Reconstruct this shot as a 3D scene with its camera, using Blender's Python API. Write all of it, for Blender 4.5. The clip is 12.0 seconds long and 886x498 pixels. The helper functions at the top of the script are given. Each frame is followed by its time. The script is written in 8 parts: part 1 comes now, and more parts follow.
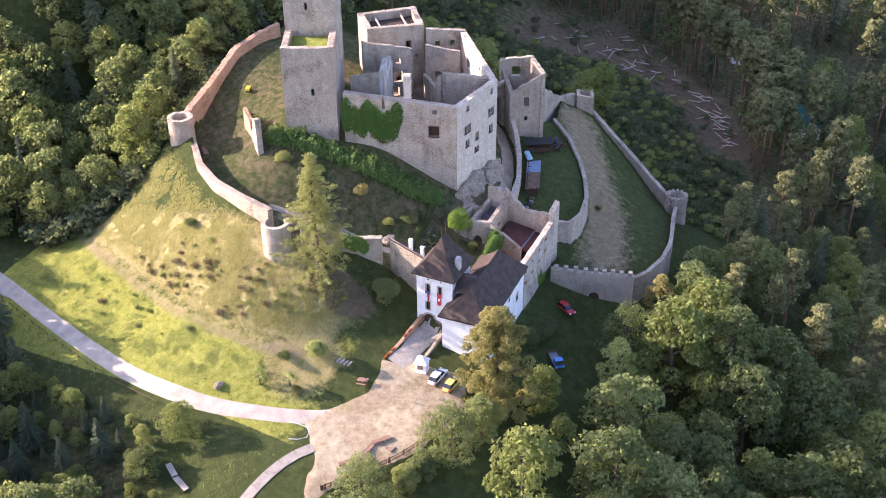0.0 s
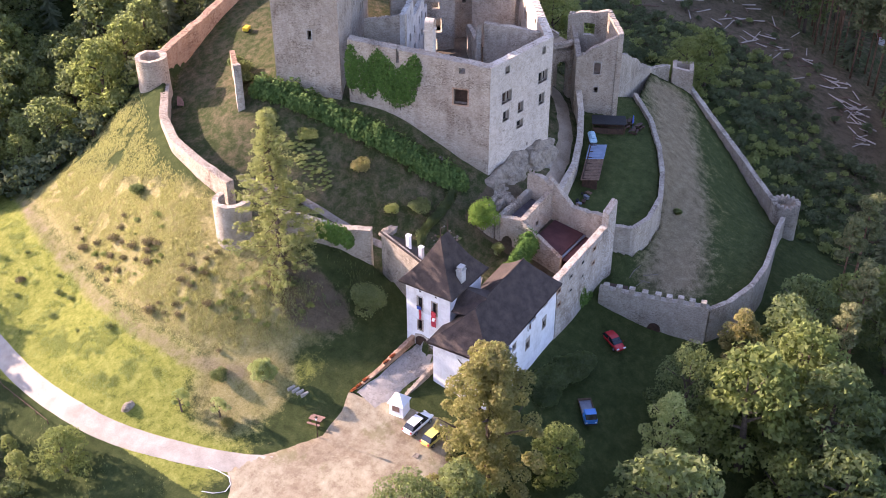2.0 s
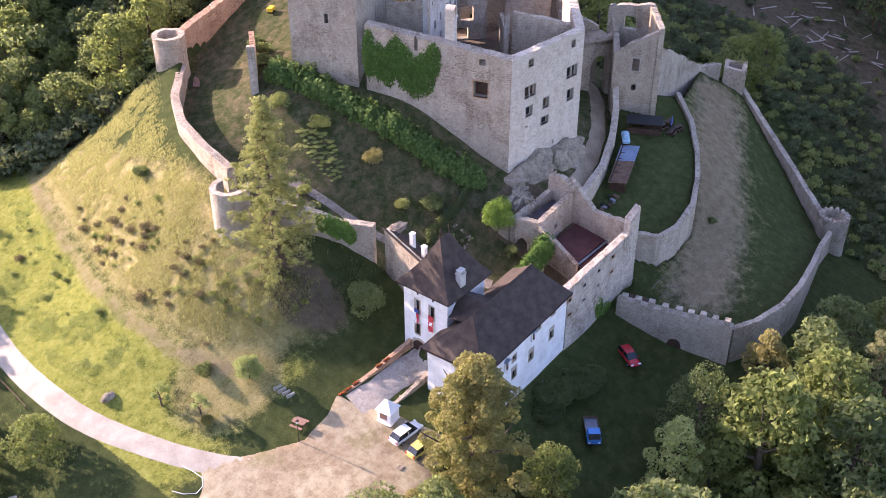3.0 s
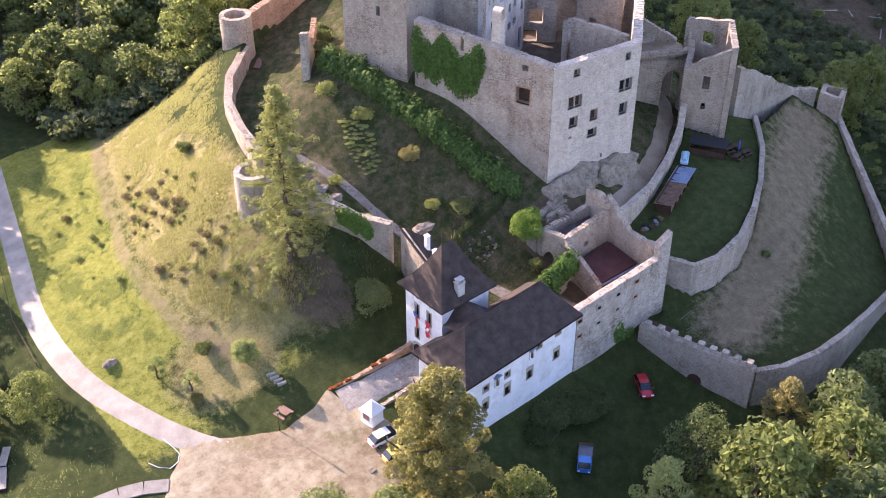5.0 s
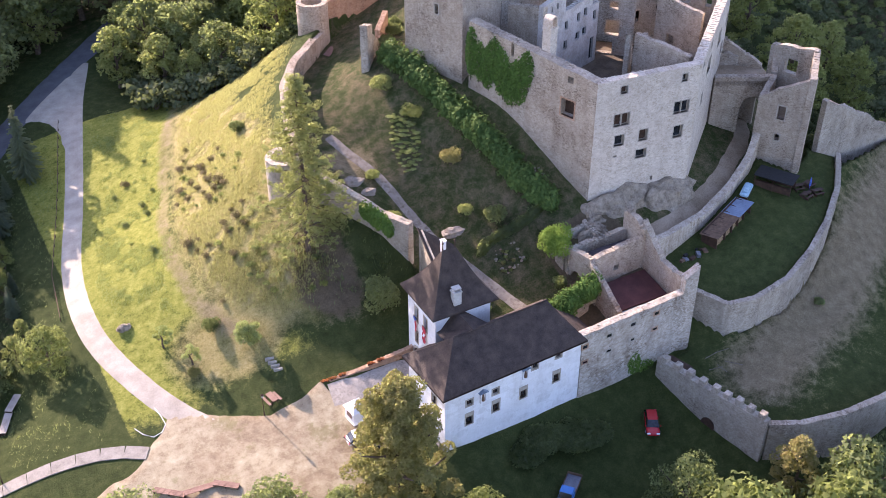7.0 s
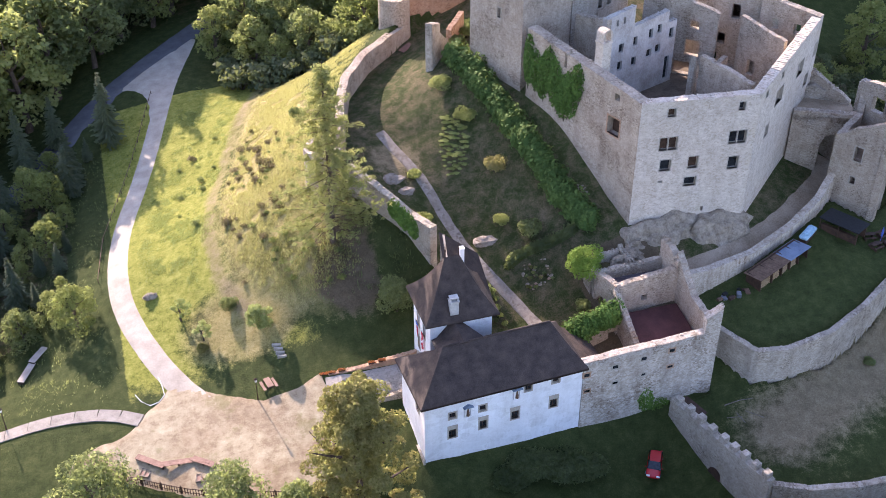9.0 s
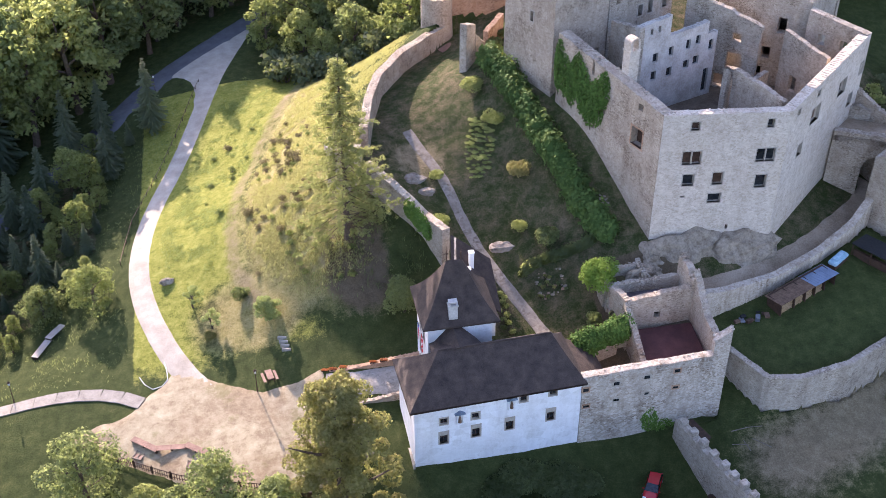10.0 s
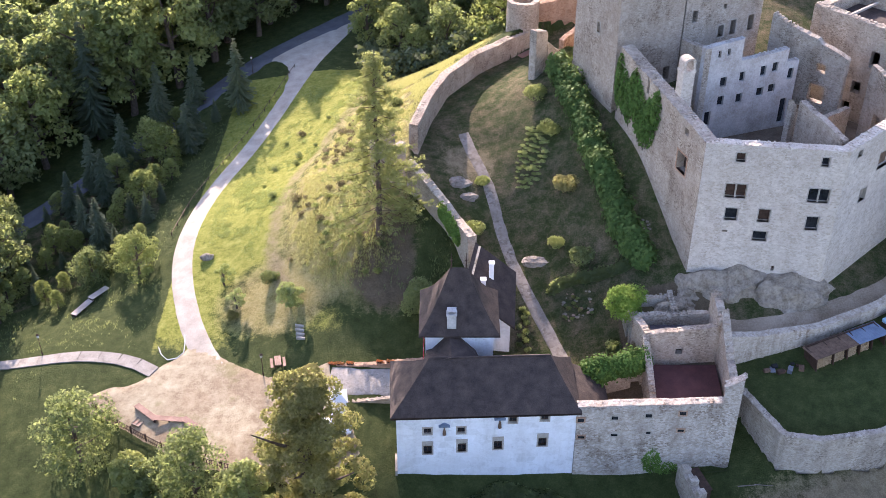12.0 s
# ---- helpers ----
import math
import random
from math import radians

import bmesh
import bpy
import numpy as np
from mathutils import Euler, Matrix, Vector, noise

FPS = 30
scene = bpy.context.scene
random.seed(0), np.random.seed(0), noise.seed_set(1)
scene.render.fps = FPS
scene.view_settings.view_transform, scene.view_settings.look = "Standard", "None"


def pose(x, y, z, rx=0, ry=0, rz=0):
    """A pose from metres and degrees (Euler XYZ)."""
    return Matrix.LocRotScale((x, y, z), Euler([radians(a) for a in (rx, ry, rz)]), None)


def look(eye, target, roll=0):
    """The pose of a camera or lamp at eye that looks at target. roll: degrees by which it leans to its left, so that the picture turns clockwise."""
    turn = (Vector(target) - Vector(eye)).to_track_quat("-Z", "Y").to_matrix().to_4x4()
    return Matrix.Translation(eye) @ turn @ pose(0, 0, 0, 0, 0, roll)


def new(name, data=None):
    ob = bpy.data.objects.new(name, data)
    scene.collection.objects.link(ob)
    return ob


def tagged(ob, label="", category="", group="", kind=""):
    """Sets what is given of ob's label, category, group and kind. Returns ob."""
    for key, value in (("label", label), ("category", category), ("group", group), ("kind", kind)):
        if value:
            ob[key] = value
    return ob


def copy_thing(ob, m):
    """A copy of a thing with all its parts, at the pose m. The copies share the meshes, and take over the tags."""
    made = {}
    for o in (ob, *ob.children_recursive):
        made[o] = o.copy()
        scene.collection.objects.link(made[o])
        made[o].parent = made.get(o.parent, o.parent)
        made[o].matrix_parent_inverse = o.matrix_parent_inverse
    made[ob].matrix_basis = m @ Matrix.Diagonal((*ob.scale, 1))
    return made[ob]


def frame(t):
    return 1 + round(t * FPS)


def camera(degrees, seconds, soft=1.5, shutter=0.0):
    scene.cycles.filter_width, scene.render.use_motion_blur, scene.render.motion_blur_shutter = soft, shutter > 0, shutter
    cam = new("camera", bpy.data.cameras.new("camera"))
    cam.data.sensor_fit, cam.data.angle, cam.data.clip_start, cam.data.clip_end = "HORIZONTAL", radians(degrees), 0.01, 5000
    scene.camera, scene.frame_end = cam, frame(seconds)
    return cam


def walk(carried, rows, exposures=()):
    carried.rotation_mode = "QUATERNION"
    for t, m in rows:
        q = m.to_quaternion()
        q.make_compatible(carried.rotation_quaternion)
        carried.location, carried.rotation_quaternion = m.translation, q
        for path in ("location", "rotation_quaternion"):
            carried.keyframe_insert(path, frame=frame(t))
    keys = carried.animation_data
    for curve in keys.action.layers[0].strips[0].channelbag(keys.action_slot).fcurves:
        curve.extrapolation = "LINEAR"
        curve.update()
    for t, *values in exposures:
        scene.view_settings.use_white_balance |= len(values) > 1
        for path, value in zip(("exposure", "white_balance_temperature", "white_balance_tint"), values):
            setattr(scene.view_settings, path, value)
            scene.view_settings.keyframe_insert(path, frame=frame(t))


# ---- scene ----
cam = camera(43.2, 12.0, soft=0.6)
PATH = [
    (0, (-138.39, -59.5, 120.03), (-62.7, -22.62, 66.08), -0.42),
    (0.5, (-125.81, -57.69, 114.17), (-51.5, -19.04, 59.54), -0.13),
    (1, (-113.86, -56.92, 108.34), (-41.19, -15.86, 53.26), -0.07),
    (1.5, (-102.4, -56.36, 102.27), (-31.58, -12.51, 46.93), -0.14),
    (2, (-91.7, -55.13, 96.9), (-22.9, -8.7, 41.12), -0.01),
    (2.5, (-83.02, -54.85, 93.53), (-16.6, -5.89, 37.04), 0.10),
    (3, (-79.72, -58.61, 93.97), (-15.75, -6.81, 37.2), 0.08),
    (5, (-63.51, -70.59, 94.58), (-10.62, -8.41, 36.82), 0.12),
    (5.5, (-59.16, -73.24, 94.44), (-9.32, -8.63, 36.64), 0.22),
    (6, (-54.41, -75.65, 94.73), (-7.99, -8.84, 36.58), 0.26),
    (6.5, (-49.56, -78.19, 94.48), (-6.64, -9.04, 36.36), 0.21),
    (7, (-44.42, -80.52, 94.27), (-5.28, -9.15, 36.17), 0.06),
    (9, (-24.01, -86.37, 92.88), (-0.35, -8.29, 35.06), -0.11),
    (9.5, (-18.8, -87.14, 92.49), (0.74, -7.88, 34.74), -0.18),
    (10, (-13.77, -87.44, 91.92), (1.78, -7.22, 34.28), -0.02),
    (10.5, (-8.83, -87.56, 91.56), (2.7, -6.63, 33.96), -0.04),
    (11, (-3.89, -87.3, 91.16), (3.55, -5.88, 33.57), -0.02),
    (11.5, (0.89, -86.92, 90.71), (4.28, -5.18, 33.21), 0.01),
    (12, (5.81, -86.48, 89.93), (4.98, -4.44, 32.75), 0.06),
]
walk(cam, [(t, look(eye, target, roll)) for t, eye, target, roll in PATH], exposures=[(0, 1.97, 6150, 33), (2.5, 1.85, 6200, 36), (5.5, 1.82, 6180, 35), (7, 1.84, 6150, 33), (12, 1.9, 6050, 29)])
SUN_STRENGTH, SKY_STRENGTH = 4.1, 0.15

# world, sun and exposure
SUN_EL, SUN_DIR = radians(24.0), (-0.24, 0.97)
world = bpy.data.worlds.new("sky")
scene.world = world
world.use_nodes = True
wn = world.node_tree.nodes
sky = wn.new("ShaderNodeTexSky")
sky.sky_type, sky.sun_disc = "NISHITA", False
sky.sun_elevation = SUN_EL
sky.sun_rotation = math.atan2(SUN_DIR[0], SUN_DIR[1])
sky.air_density, sky.dust_density = 1.0, 1.5
wn["Background"].inputs["Strength"].default_value = SKY_STRENGTH
world.node_tree.links.new(sky.outputs[0], wn["Background"].inputs["Color"])
sun = new("sun", bpy.data.lights.new("sun", "SUN"))
sun.data.energy, sun.data.angle, sun.data.color = SUN_STRENGTH, radians(0.5), (1.0, 0.86, 0.66)
to_sun = Vector((SUN_DIR[0], SUN_DIR[1], math.tan(SUN_EL) * math.hypot(*SUN_DIR))).normalized()
sun.matrix_world = look(to_sun * 300, (0, 0, 0))


# ---------- materials ----------
def shade(name, build):
    m = bpy.data.materials.new(name)
    m.use_nodes = True
    nt = m.node_tree
    nt.nodes.clear()
    out = nt.nodes.new("ShaderNodeOutputMaterial")
    nt.links.new(build(nt), out.inputs["Surface"])
    return m


class Net:
    """Short hands for building a node tree."""

    def __init__(self, nt):
        self.nt = nt

    def node(self, kind, **values):
        n = self.nt.nodes.new(kind)
        for k, v in values.items():
            n.inputs[k].default_value = v
        return n

    def link(self, a, b):
        self.nt.links.new(a, b)

    def coords(self):
        return self.nt.nodes.new("ShaderNodeTexCoord").outputs["Object"]

    def noise(self, scale, detail=4.0, rough=0.55, vec=None):
        n = self.node("ShaderNodeTexNoise", Scale=scale, Detail=detail, Roughness=rough)
        self.link(vec or self.coords(), n.inputs["Vector"])
        return n.outputs["Fac"]

    def ramp(self, fac, stops):
        r = self.nt.nodes.new("ShaderNodeValToRGB")
        e = r.color_ramp.elements
        while len(e) < len(stops):
            e.new(0.5)
        for el, (p, c) in zip(e, stops):
            el.position, el.color = p, (*c, 1) if len(c) == 3 else c
        self.link(fac, r.inputs[0])
        return r.outputs[0]

    def mix(self, fac, a, b, kind="MIX"):
        m = self.nt.nodes.new("ShaderNodeMix")
        m.data_type, m.blend_type = "RGBA", kind
        for sock, v in ((m.inputs[0], fac), (m.inputs[6], a), (m.inputs[7], b)):
            if hasattr(v, "is_output"):
                self.link(v, sock)
            else:
                sock.default_value = (*v, 1) if isinstance(v, tuple) else v
        return m.outputs[2]

    def calc(self, op, a, b=0.0):
        m = self.nt.nodes.new("ShaderNodeMath")
        m.operation = op
        for sock, v in zip(m.inputs, (a, b)):
            if hasattr(v, "is_output"):
                self.link(v, sock)
            else:
                sock.default_value = v
        return m.outputs[0]

    def bump(self, height, strength, distance=0.1):
        b = self.node("ShaderNodeBump", Strength=strength, Distance=distance)
        self.link(height, b.inputs["Height"])
        return b.outputs["Normal"]

    def bsdf(self, color, rough=0.9, normal=None, metal=0.0, spec=0.3):
        p = self.node("ShaderNodeBsdfPrincipled", Roughness=rough, Metallic=metal)
        p.inputs["Specular IOR Level"].default_value = spec
        if hasattr(color, "is_output"):
            self.link(color, p.inputs["Base Color"])
        else:
            p.inputs["Base Color"].default_value = (*color, 1)
        if normal:
            self.link(normal, p.inputs["Normal"])
        return p.outputs[0]


def stone_mat(name, dark, mid, light, stain, block=4.4, bump=1.0, streak=0.6, coat=0.25, run=0.9, vary=0.62):
    """Rubble masonry: stones of uneven tone, mortar, large stains and vertical streaks."""

    def build(nt):
        n = Net(nt)
        co = n.coords()
        stretch = n.node("ShaderNodeMapping")
        stretch.inputs["Scale"].default_value = (1, 1, 1.7)
        n.link(co, stretch.inputs["Vector"])
        wob = n.node("ShaderNodeTexNoise", Scale=3.0, Detail=2.0)
        n.link(co, wob.inputs["Vector"])
        add = nt.nodes.new("ShaderNodeVectorMath")
        add.operation = "MULTIPLY_ADD"
        add.inputs[1].default_value = (0.12, 0.12, 0.12)
        n.link(wob.outputs["Color"], add.inputs[0])
        n.link(stretch.outputs[0], add.inputs[2])
        vor = n.node("ShaderNodeTexVoronoi", Scale=block)
        n.link(add.outputs[0], vor.inputs["Vector"])
        edge = n.node("ShaderNodeTexVoronoi", Scale=block)
        edge.feature = "DISTANCE_TO_EDGE"
        n.link(add.outputs[0], edge.inputs["Vector"])
        tone = n.calc("ADD", n.calc("MULTIPLY", vor.outputs["Color"], vary), n.calc("ADD", n.calc("MULTIPLY", n.noise(0.6, 6, 0.75), 0.62), n.calc("MULTIPLY", n.noise(2.6, 5, 0.7), 0.36)))
        col = n.ramp(tone, [(0.33 + vary * 0.32, dark), (0.47 + vary * 0.5, mid), (0.66 + vary * 0.52, light)])
        mortar = n.ramp(edge.outputs["Distance"], [(0.0, (1, 1, 1)), (0.09, (0, 0, 0))])
        col = n.mix(n.calc("MULTIPLY", mortar, 0.55), col, light)
        # stains that run down
        flow = n.node("ShaderNodeMapping")
        flow.inputs["Scale"].default_value = (run, run, 0.13)
        n.link(co, flow.inputs["Vector"])
        st = n.ramp(n.noise(1.0, 6, 0.7, flow.outputs[0]), [(0.45, (0, 0, 0)), (0.72, (1, 1, 1))])
        col = n.mix(n.calc("MULTIPLY", st, streak), col, stain)
        pat = n.ramp(n.noise(0.16, 5, 0.65), [(0.42, (0, 0, 0)), (0.66, (1, 1, 1))])
        col = n.mix(n.calc("MULTIPLY", pat, 0.4), col, stain)
        # remains of a lime coat, smoother and paler than the stones
        lime = n.ramp(n.noise(0.28, 7, 0.7), [(0.56 - coat * 0.5, (0, 0, 0)), (0.62 - coat * 0.5, (1, 1, 1))])
        lime = n.calc("MULTIPLY", lime, n.ramp(n.noise(3.5, 5, 0.7), [(0.35, (0.35, 0.35, 0.35)), (0.6, (1, 1, 1))]))
        col = n.mix(n.calc("MULTIPLY", lime, 0.6), col, n.ramp(n.noise(0.9, 6, 0.7), [(0.35, mid), (0.62, light)]))
        blot = n.ramp(n.noise(1.1, 7, 0.8), [(0.56, (0, 0, 0)), (0.72, (1, 1, 1))])
        col = n.mix(n.calc("MULTIPLY", blot, 0.62), col, stain)
        stone_h = n.calc("MULTIPLY", n.calc("MINIMUM", edge.outputs["Distance"], 0.15), n.calc("SUBTRACT", 1.0, n.calc("MULTIPLY", lime, 0.8)))
        h = n.calc("ADD", stone_h, n.calc("MULTIPLY", n.noise(9.0, 4), 0.12))
        return n.bsdf(col, 0.92, n.bump(h, bump, 0.25), spec=0.15)

    return shade(name, build)


def plain_mat(name, a, b, scale=1.5, rough=0.85, bump=0.25, fine=14.0, metal=0.0, spec=0.3, dist=0.03):
    """One substance with tone that drifts at two scales and a fine relief."""

    def build(nt):
        n = Net(nt)
        f = n.calc("ADD", n.calc("MULTIPLY", n.noise(scale, 5, 0.6), 0.65), n.calc("MULTIPLY", n.noise(fine, 4), 0.35))
        col = n.ramp(f, [(0.35, a), (0.66, b)])
        return n.bsdf(col, rough, n.bump(n.noise(fine, 5), bump, dist), metal, spec)

    return shade(name, build)


def leaf_mat(name, dark, mid, light, thin=0.5):
    def build(nt):
        n = Net(nt)
        geo = nt.nodes.new("ShaderNodeNewGeometry")
        info = nt.nodes.new("ShaderNodeObjectInfo")
        f = n.calc("ADD", n.calc("MULTIPLY", geo.outputs["Random Per Island"], 0.5), n.calc("ADD", 0.06, n.calc("MULTIPLY", info.outputs["Random"], 0.52)))
        col = n.ramp(f, [(0.1, dark), (0.5, mid), (0.95, light)])
        d = n.bsdf(col, 0.75, spec=0.12)
        t = n.node("ShaderNodeBsdfTranslucent")
        n.link(n.mix(0.5, col, (0.40, 0.46, 0.13)), t.inputs["Color"])
        mx = nt.nodes.new("ShaderNodeMixShader")
        mx.inputs[0].default_value = thin
        n.link(d, mx.inputs[1])
        n.link(t.outputs[0], mx.inputs[2])
        return mx.outputs[0]

    return shade(name, build)


def ground_mat():
    """Meadow: the layer 'dry' turns it to straw, 'soil' to bare earth, 'lush' to fresh grass."""

    def build(nt):
        n = Net(nt)

        def layer(name):
            a = nt.nodes.new("ShaderNodeAttribute")
            a.attribute_name = name
            return a.outputs["Fac"]

        big, mid, fine = n.noise(0.09, 6, 0.65), n.noise(0.7, 6, 0.7), n.noise(6.0, 5, 0.7)
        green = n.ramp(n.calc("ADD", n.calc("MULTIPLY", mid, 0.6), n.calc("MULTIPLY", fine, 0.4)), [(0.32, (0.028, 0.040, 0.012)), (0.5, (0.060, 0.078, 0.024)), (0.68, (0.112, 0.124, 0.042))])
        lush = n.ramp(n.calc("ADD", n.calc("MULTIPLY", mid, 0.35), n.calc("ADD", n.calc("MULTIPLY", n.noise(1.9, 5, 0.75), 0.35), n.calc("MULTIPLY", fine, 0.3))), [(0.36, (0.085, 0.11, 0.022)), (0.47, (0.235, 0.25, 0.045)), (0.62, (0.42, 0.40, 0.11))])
        tuft = n.noise(2.3, 5, 0.75)
        straw = n.ramp(n.calc("ADD", n.calc("MULTIPLY", mid, 0.25), n.calc("ADD", n.calc("MULTIPLY", tuft, 0.4), n.calc("MULTIPLY", fine, 0.35))), [(0.36, (0.17, 0.15, 0.05)), (0.48, (0.35, 0.295, 0.12)), (0.64, (0.52, 0.435, 0.22))])
        soil = n.ramp(n.calc("ADD", n.calc("MULTIPLY", mid, 0.5), n.calc("MULTIPLY", fine, 0.5)), [(0.3, (0.075, 0.056, 0.033)), (0.7, (0.23, 0.175, 0.11))])

        def soft(name, lo=0.32, hi=0.62):
            f = n.calc("ADD", layer(name), n.calc("MULTIPLY", n.calc("SUBTRACT", mid, 0.5), 0.9))
            f = n.calc("ADD", f, n.calc("MULTIPLY", n.calc("SUBTRACT", big, 0.5), 0.5))
            f = n.calc("ADD", f, n.calc("MULTIPLY", n.calc("SUBTRACT", fine, 0.5), 0.55))
            return n.ramp(f, [(lo, (0, 0, 0)), (hi, (1, 1, 1))])

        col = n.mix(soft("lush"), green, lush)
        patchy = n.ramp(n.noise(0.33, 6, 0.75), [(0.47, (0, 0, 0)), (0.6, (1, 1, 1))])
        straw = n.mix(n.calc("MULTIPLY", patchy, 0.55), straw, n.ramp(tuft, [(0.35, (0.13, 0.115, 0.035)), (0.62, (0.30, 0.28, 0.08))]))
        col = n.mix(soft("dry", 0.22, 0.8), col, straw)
        col = n.mix(soft("soil"), col, soil)
        dust = n.ramp(n.calc("ADD", n.calc("MULTIPLY", mid, 0.5), n.calc("MULTIPLY", fine, 0.5)), [(0.32, (0.13, 0.095, 0.055)), (0.5, (0.27, 0.21, 0.125)), (0.68, (0.41, 0.335, 0.215))])
        col = n.mix(soft("dust", 0.3, 0.8), col, dust)
        h = n.calc("ADD", fine, n.calc("ADD", n.calc("MULTIPLY", n.noise(15.0, 4, 0.7), 0.6), n.calc("MULTIPLY", n.noise(1.6, 5, 0.7), 0.4)))
        return n.bsdf(col, 0.95, n.bump(h, 1.0, 0.3), spec=0.1)

    return shade("meadow", build)


STONE = stone_mat("rubble_stone", (0.21, 0.17, 0.125), (0.37, 0.31, 0.24), (0.52, 0.455, 0.37), (0.14, 0.11, 0.08))
STONE_WARM = stone_mat("warm_rubble", (0.20, 0.16, 0.115), (0.38, 0.305, 0.23), (0.53, 0.45, 0.355), (0.17, 0.115, 0.08))
STONE_PALE = stone_mat("pale_limewashed_stone", (0.30, 0.235, 0.17), (0.50, 0.42, 0.33), (0.70, 0.62, 0.52), (0.30, 0.225, 0.16), 3.2, 0.8, 0.4, 0.5, 0.9, 0.36)
STONE_RUNS = stone_mat("streaked_rubble", (0.32, 0.25, 0.18), (0.48, 0.40, 0.31), (0.62, 0.54, 0.44), (0.165, 0.095, 0.05), 3.6, 1.0, 1.0, 0.3, 1.5)
STONE_RED = stone_mat("reddish_brick_rubble", (0.22, 0.12, 0.075), (0.40, 0.24, 0.15), (0.52, 0.36, 0.25), (0.20, 0.13, 0.09), 3.0)
STONE_WORN = stone_mat("worn_limewashed_rubble", (0.22, 0.17, 0.125), (0.40, 0.335, 0.265), (0.64, 0.58, 0.50), (0.17, 0.12, 0.085), 3.4, 1.1, 0.85, 0.28, 0.7)
COPING = stone_mat("coping_stone", (0.10, 0.08, 0.058), (0.185, 0.15, 0.115), (0.29, 0.245, 0.20), (0.16, 0.135, 0.11), 3.0, 0.9, 0.2)
ROCK = plain_mat("bedrock", (0.19, 0.15, 0.105), (0.47, 0.39, 0.295), 1.1, 0.95, 1.0, 4.0, dist=0.4)
PATH_MAT = stone_mat("worn_path_stone", (0.13, 0.105, 0.08), (0.225, 0.185, 0.15), (0.32, 0.275, 0.225), (0.11, 0.085, 0.055), 2.2, 0.9, 0.2)


def yard_build(nt):
    """Sandy ground with trodden, gravelly and grassy patches."""
    n = Net(nt)
    big, mid, fine = n.noise(0.13, 6, 0.7), n.noise(0.7, 6, 0.75), n.noise(9.0, 5, 0.7)
    col = n.ramp(n.calc("ADD", n.calc("MULTIPLY", mid, 0.7), n.calc("MULTIPLY", fine, 0.3)), [(0.32, (0.19, 0.135, 0.085)), (0.5, (0.37, 0.31, 0.20)), (0.68, (0.49, 0.435, 0.31))])
    tread = n.ramp(big, [(0.44, (0, 0, 0)), (0.6, (1, 1, 1))])
    col = n.mix(n.calc("MULTIPLY", tread, 0.6), col, n.ramp(mid, [(0.35, (0.17, 0.115, 0.07)), (0.65, (0.31, 0.225, 0.14))]))
    weed = n.ramp(n.calc("ADD", n.noise(0.21, 5, 0.7), n.calc("MULTIPLY", fine, 0.25)), [(0.70, (0, 0, 0)), (0.78, (1, 1, 1))])
    col = n.mix(n.calc("MULTIPLY", weed, 0.55), col, (0.16, 0.145, 0.05))
    return n.bsdf(col, 0.95, n.bump(n.calc("ADD", fine, mid), 0.7, 0.12), spec=0.15)


YARD_MAT = shade("sandy_forecourt", yard_build)
PLASTER = stone_mat("weathered_white_plaster", (0.66, 0.655, 0.64), (0.74, 0.735, 0.725), (0.82, 0.82, 0.82), (0.45, 0.42, 0.385), 0.7, 0.15, 0.5)
PLASTER_OLD = plain_mat("flaking_limewash", (0.29, 0.26, 0.225), (0.54, 0.515, 0.475), 0.45, 0.92, 0.5, 4.0, dist=0.06)
LAWN_TOP = plain_mat("tower_grass", (0.10, 0.13, 0.02), (0.24, 0.27, 0.05), 0.8, 0.95, 0.8, 6.0, dist=0.1)
COURT_EARTH = plain_mat("court_earth", (0.085, 0.062, 0.042), (0.19, 0.145, 0.10), 0.6, 0.95, 0.7, 5.0)
WOOD_PALE = plain_mat("silvered_planks", (0.33, 0.27, 0.22), (0.50, 0.43, 0.36), 1.2, 0.8, 0.3, 16.0)
SOILMAT = plain_mat("mossy_earth", (0.07, 0.055, 0.025), (0.15, 0.12, 0.05), 0.8, 0.95, 0.8, 6.0)
TIN = plain_mat("weathered_tin", (0.16, 0.17, 0.20), (0.30, 0.32, 0.37), 0.7, 0.45, 0.2, 8.0, 0.6, 0.5)
RUST_TIN = plain_mat("rusting_sheet_metal", (0.085, 0.065, 0.065), (0.20, 0.17, 0.18), 0.8, 0.55, 0.3, 7.0, 0.4, 0.5)
SLAB = plain_mat("worn_path_slab", (0.20, 0.175, 0.145), (0.36, 0.325, 0.275), 0.9, 0.95, 0.5, 7.0)
BLUE_TIN = plain_mat("blue_grey_roofing", (0.14, 0.19, 0.27), (0.24, 0.31, 0.42), 0.7, 0.5, 0.2, 8.0, 0.3, 0.5)
REDROOF = plain_mat("dull_red_sheet", (0.06, 0.022, 0.02), (0.115, 0.045, 0.04), 0.6, 0.7, 0.3, 8.0)
# Glass of real panes; also the painted shade of bare openings and holes.
GLASS_AND_SHADE = plain_mat("dark_glass_and_opening_shade", (0.012, 0.014, 0.017), (0.03, 0.033, 0.038), 1.0, 0.08, 0.0, 4.0, 0.0, 0.6)
WHITE_PAINT = plain_mat("white_paint", (0.72, 0.72, 0.71), (0.82, 0.82, 0.82), 1.0, 0.4, 0.05, 8.0)
TRIM_STONE = plain_mat("window_stone", (0.30, 0.26, 0.21), (0.46, 0.41, 0.34), 2.0, 0.9, 0.4)
ROOF = plain_mat("dark_wood_shingle", (0.024, 0.016, 0.013), (0.078, 0.054, 0.042), 0.9, 0.78, 0.7, 9.0, 0.0, 0.35, 0.06)
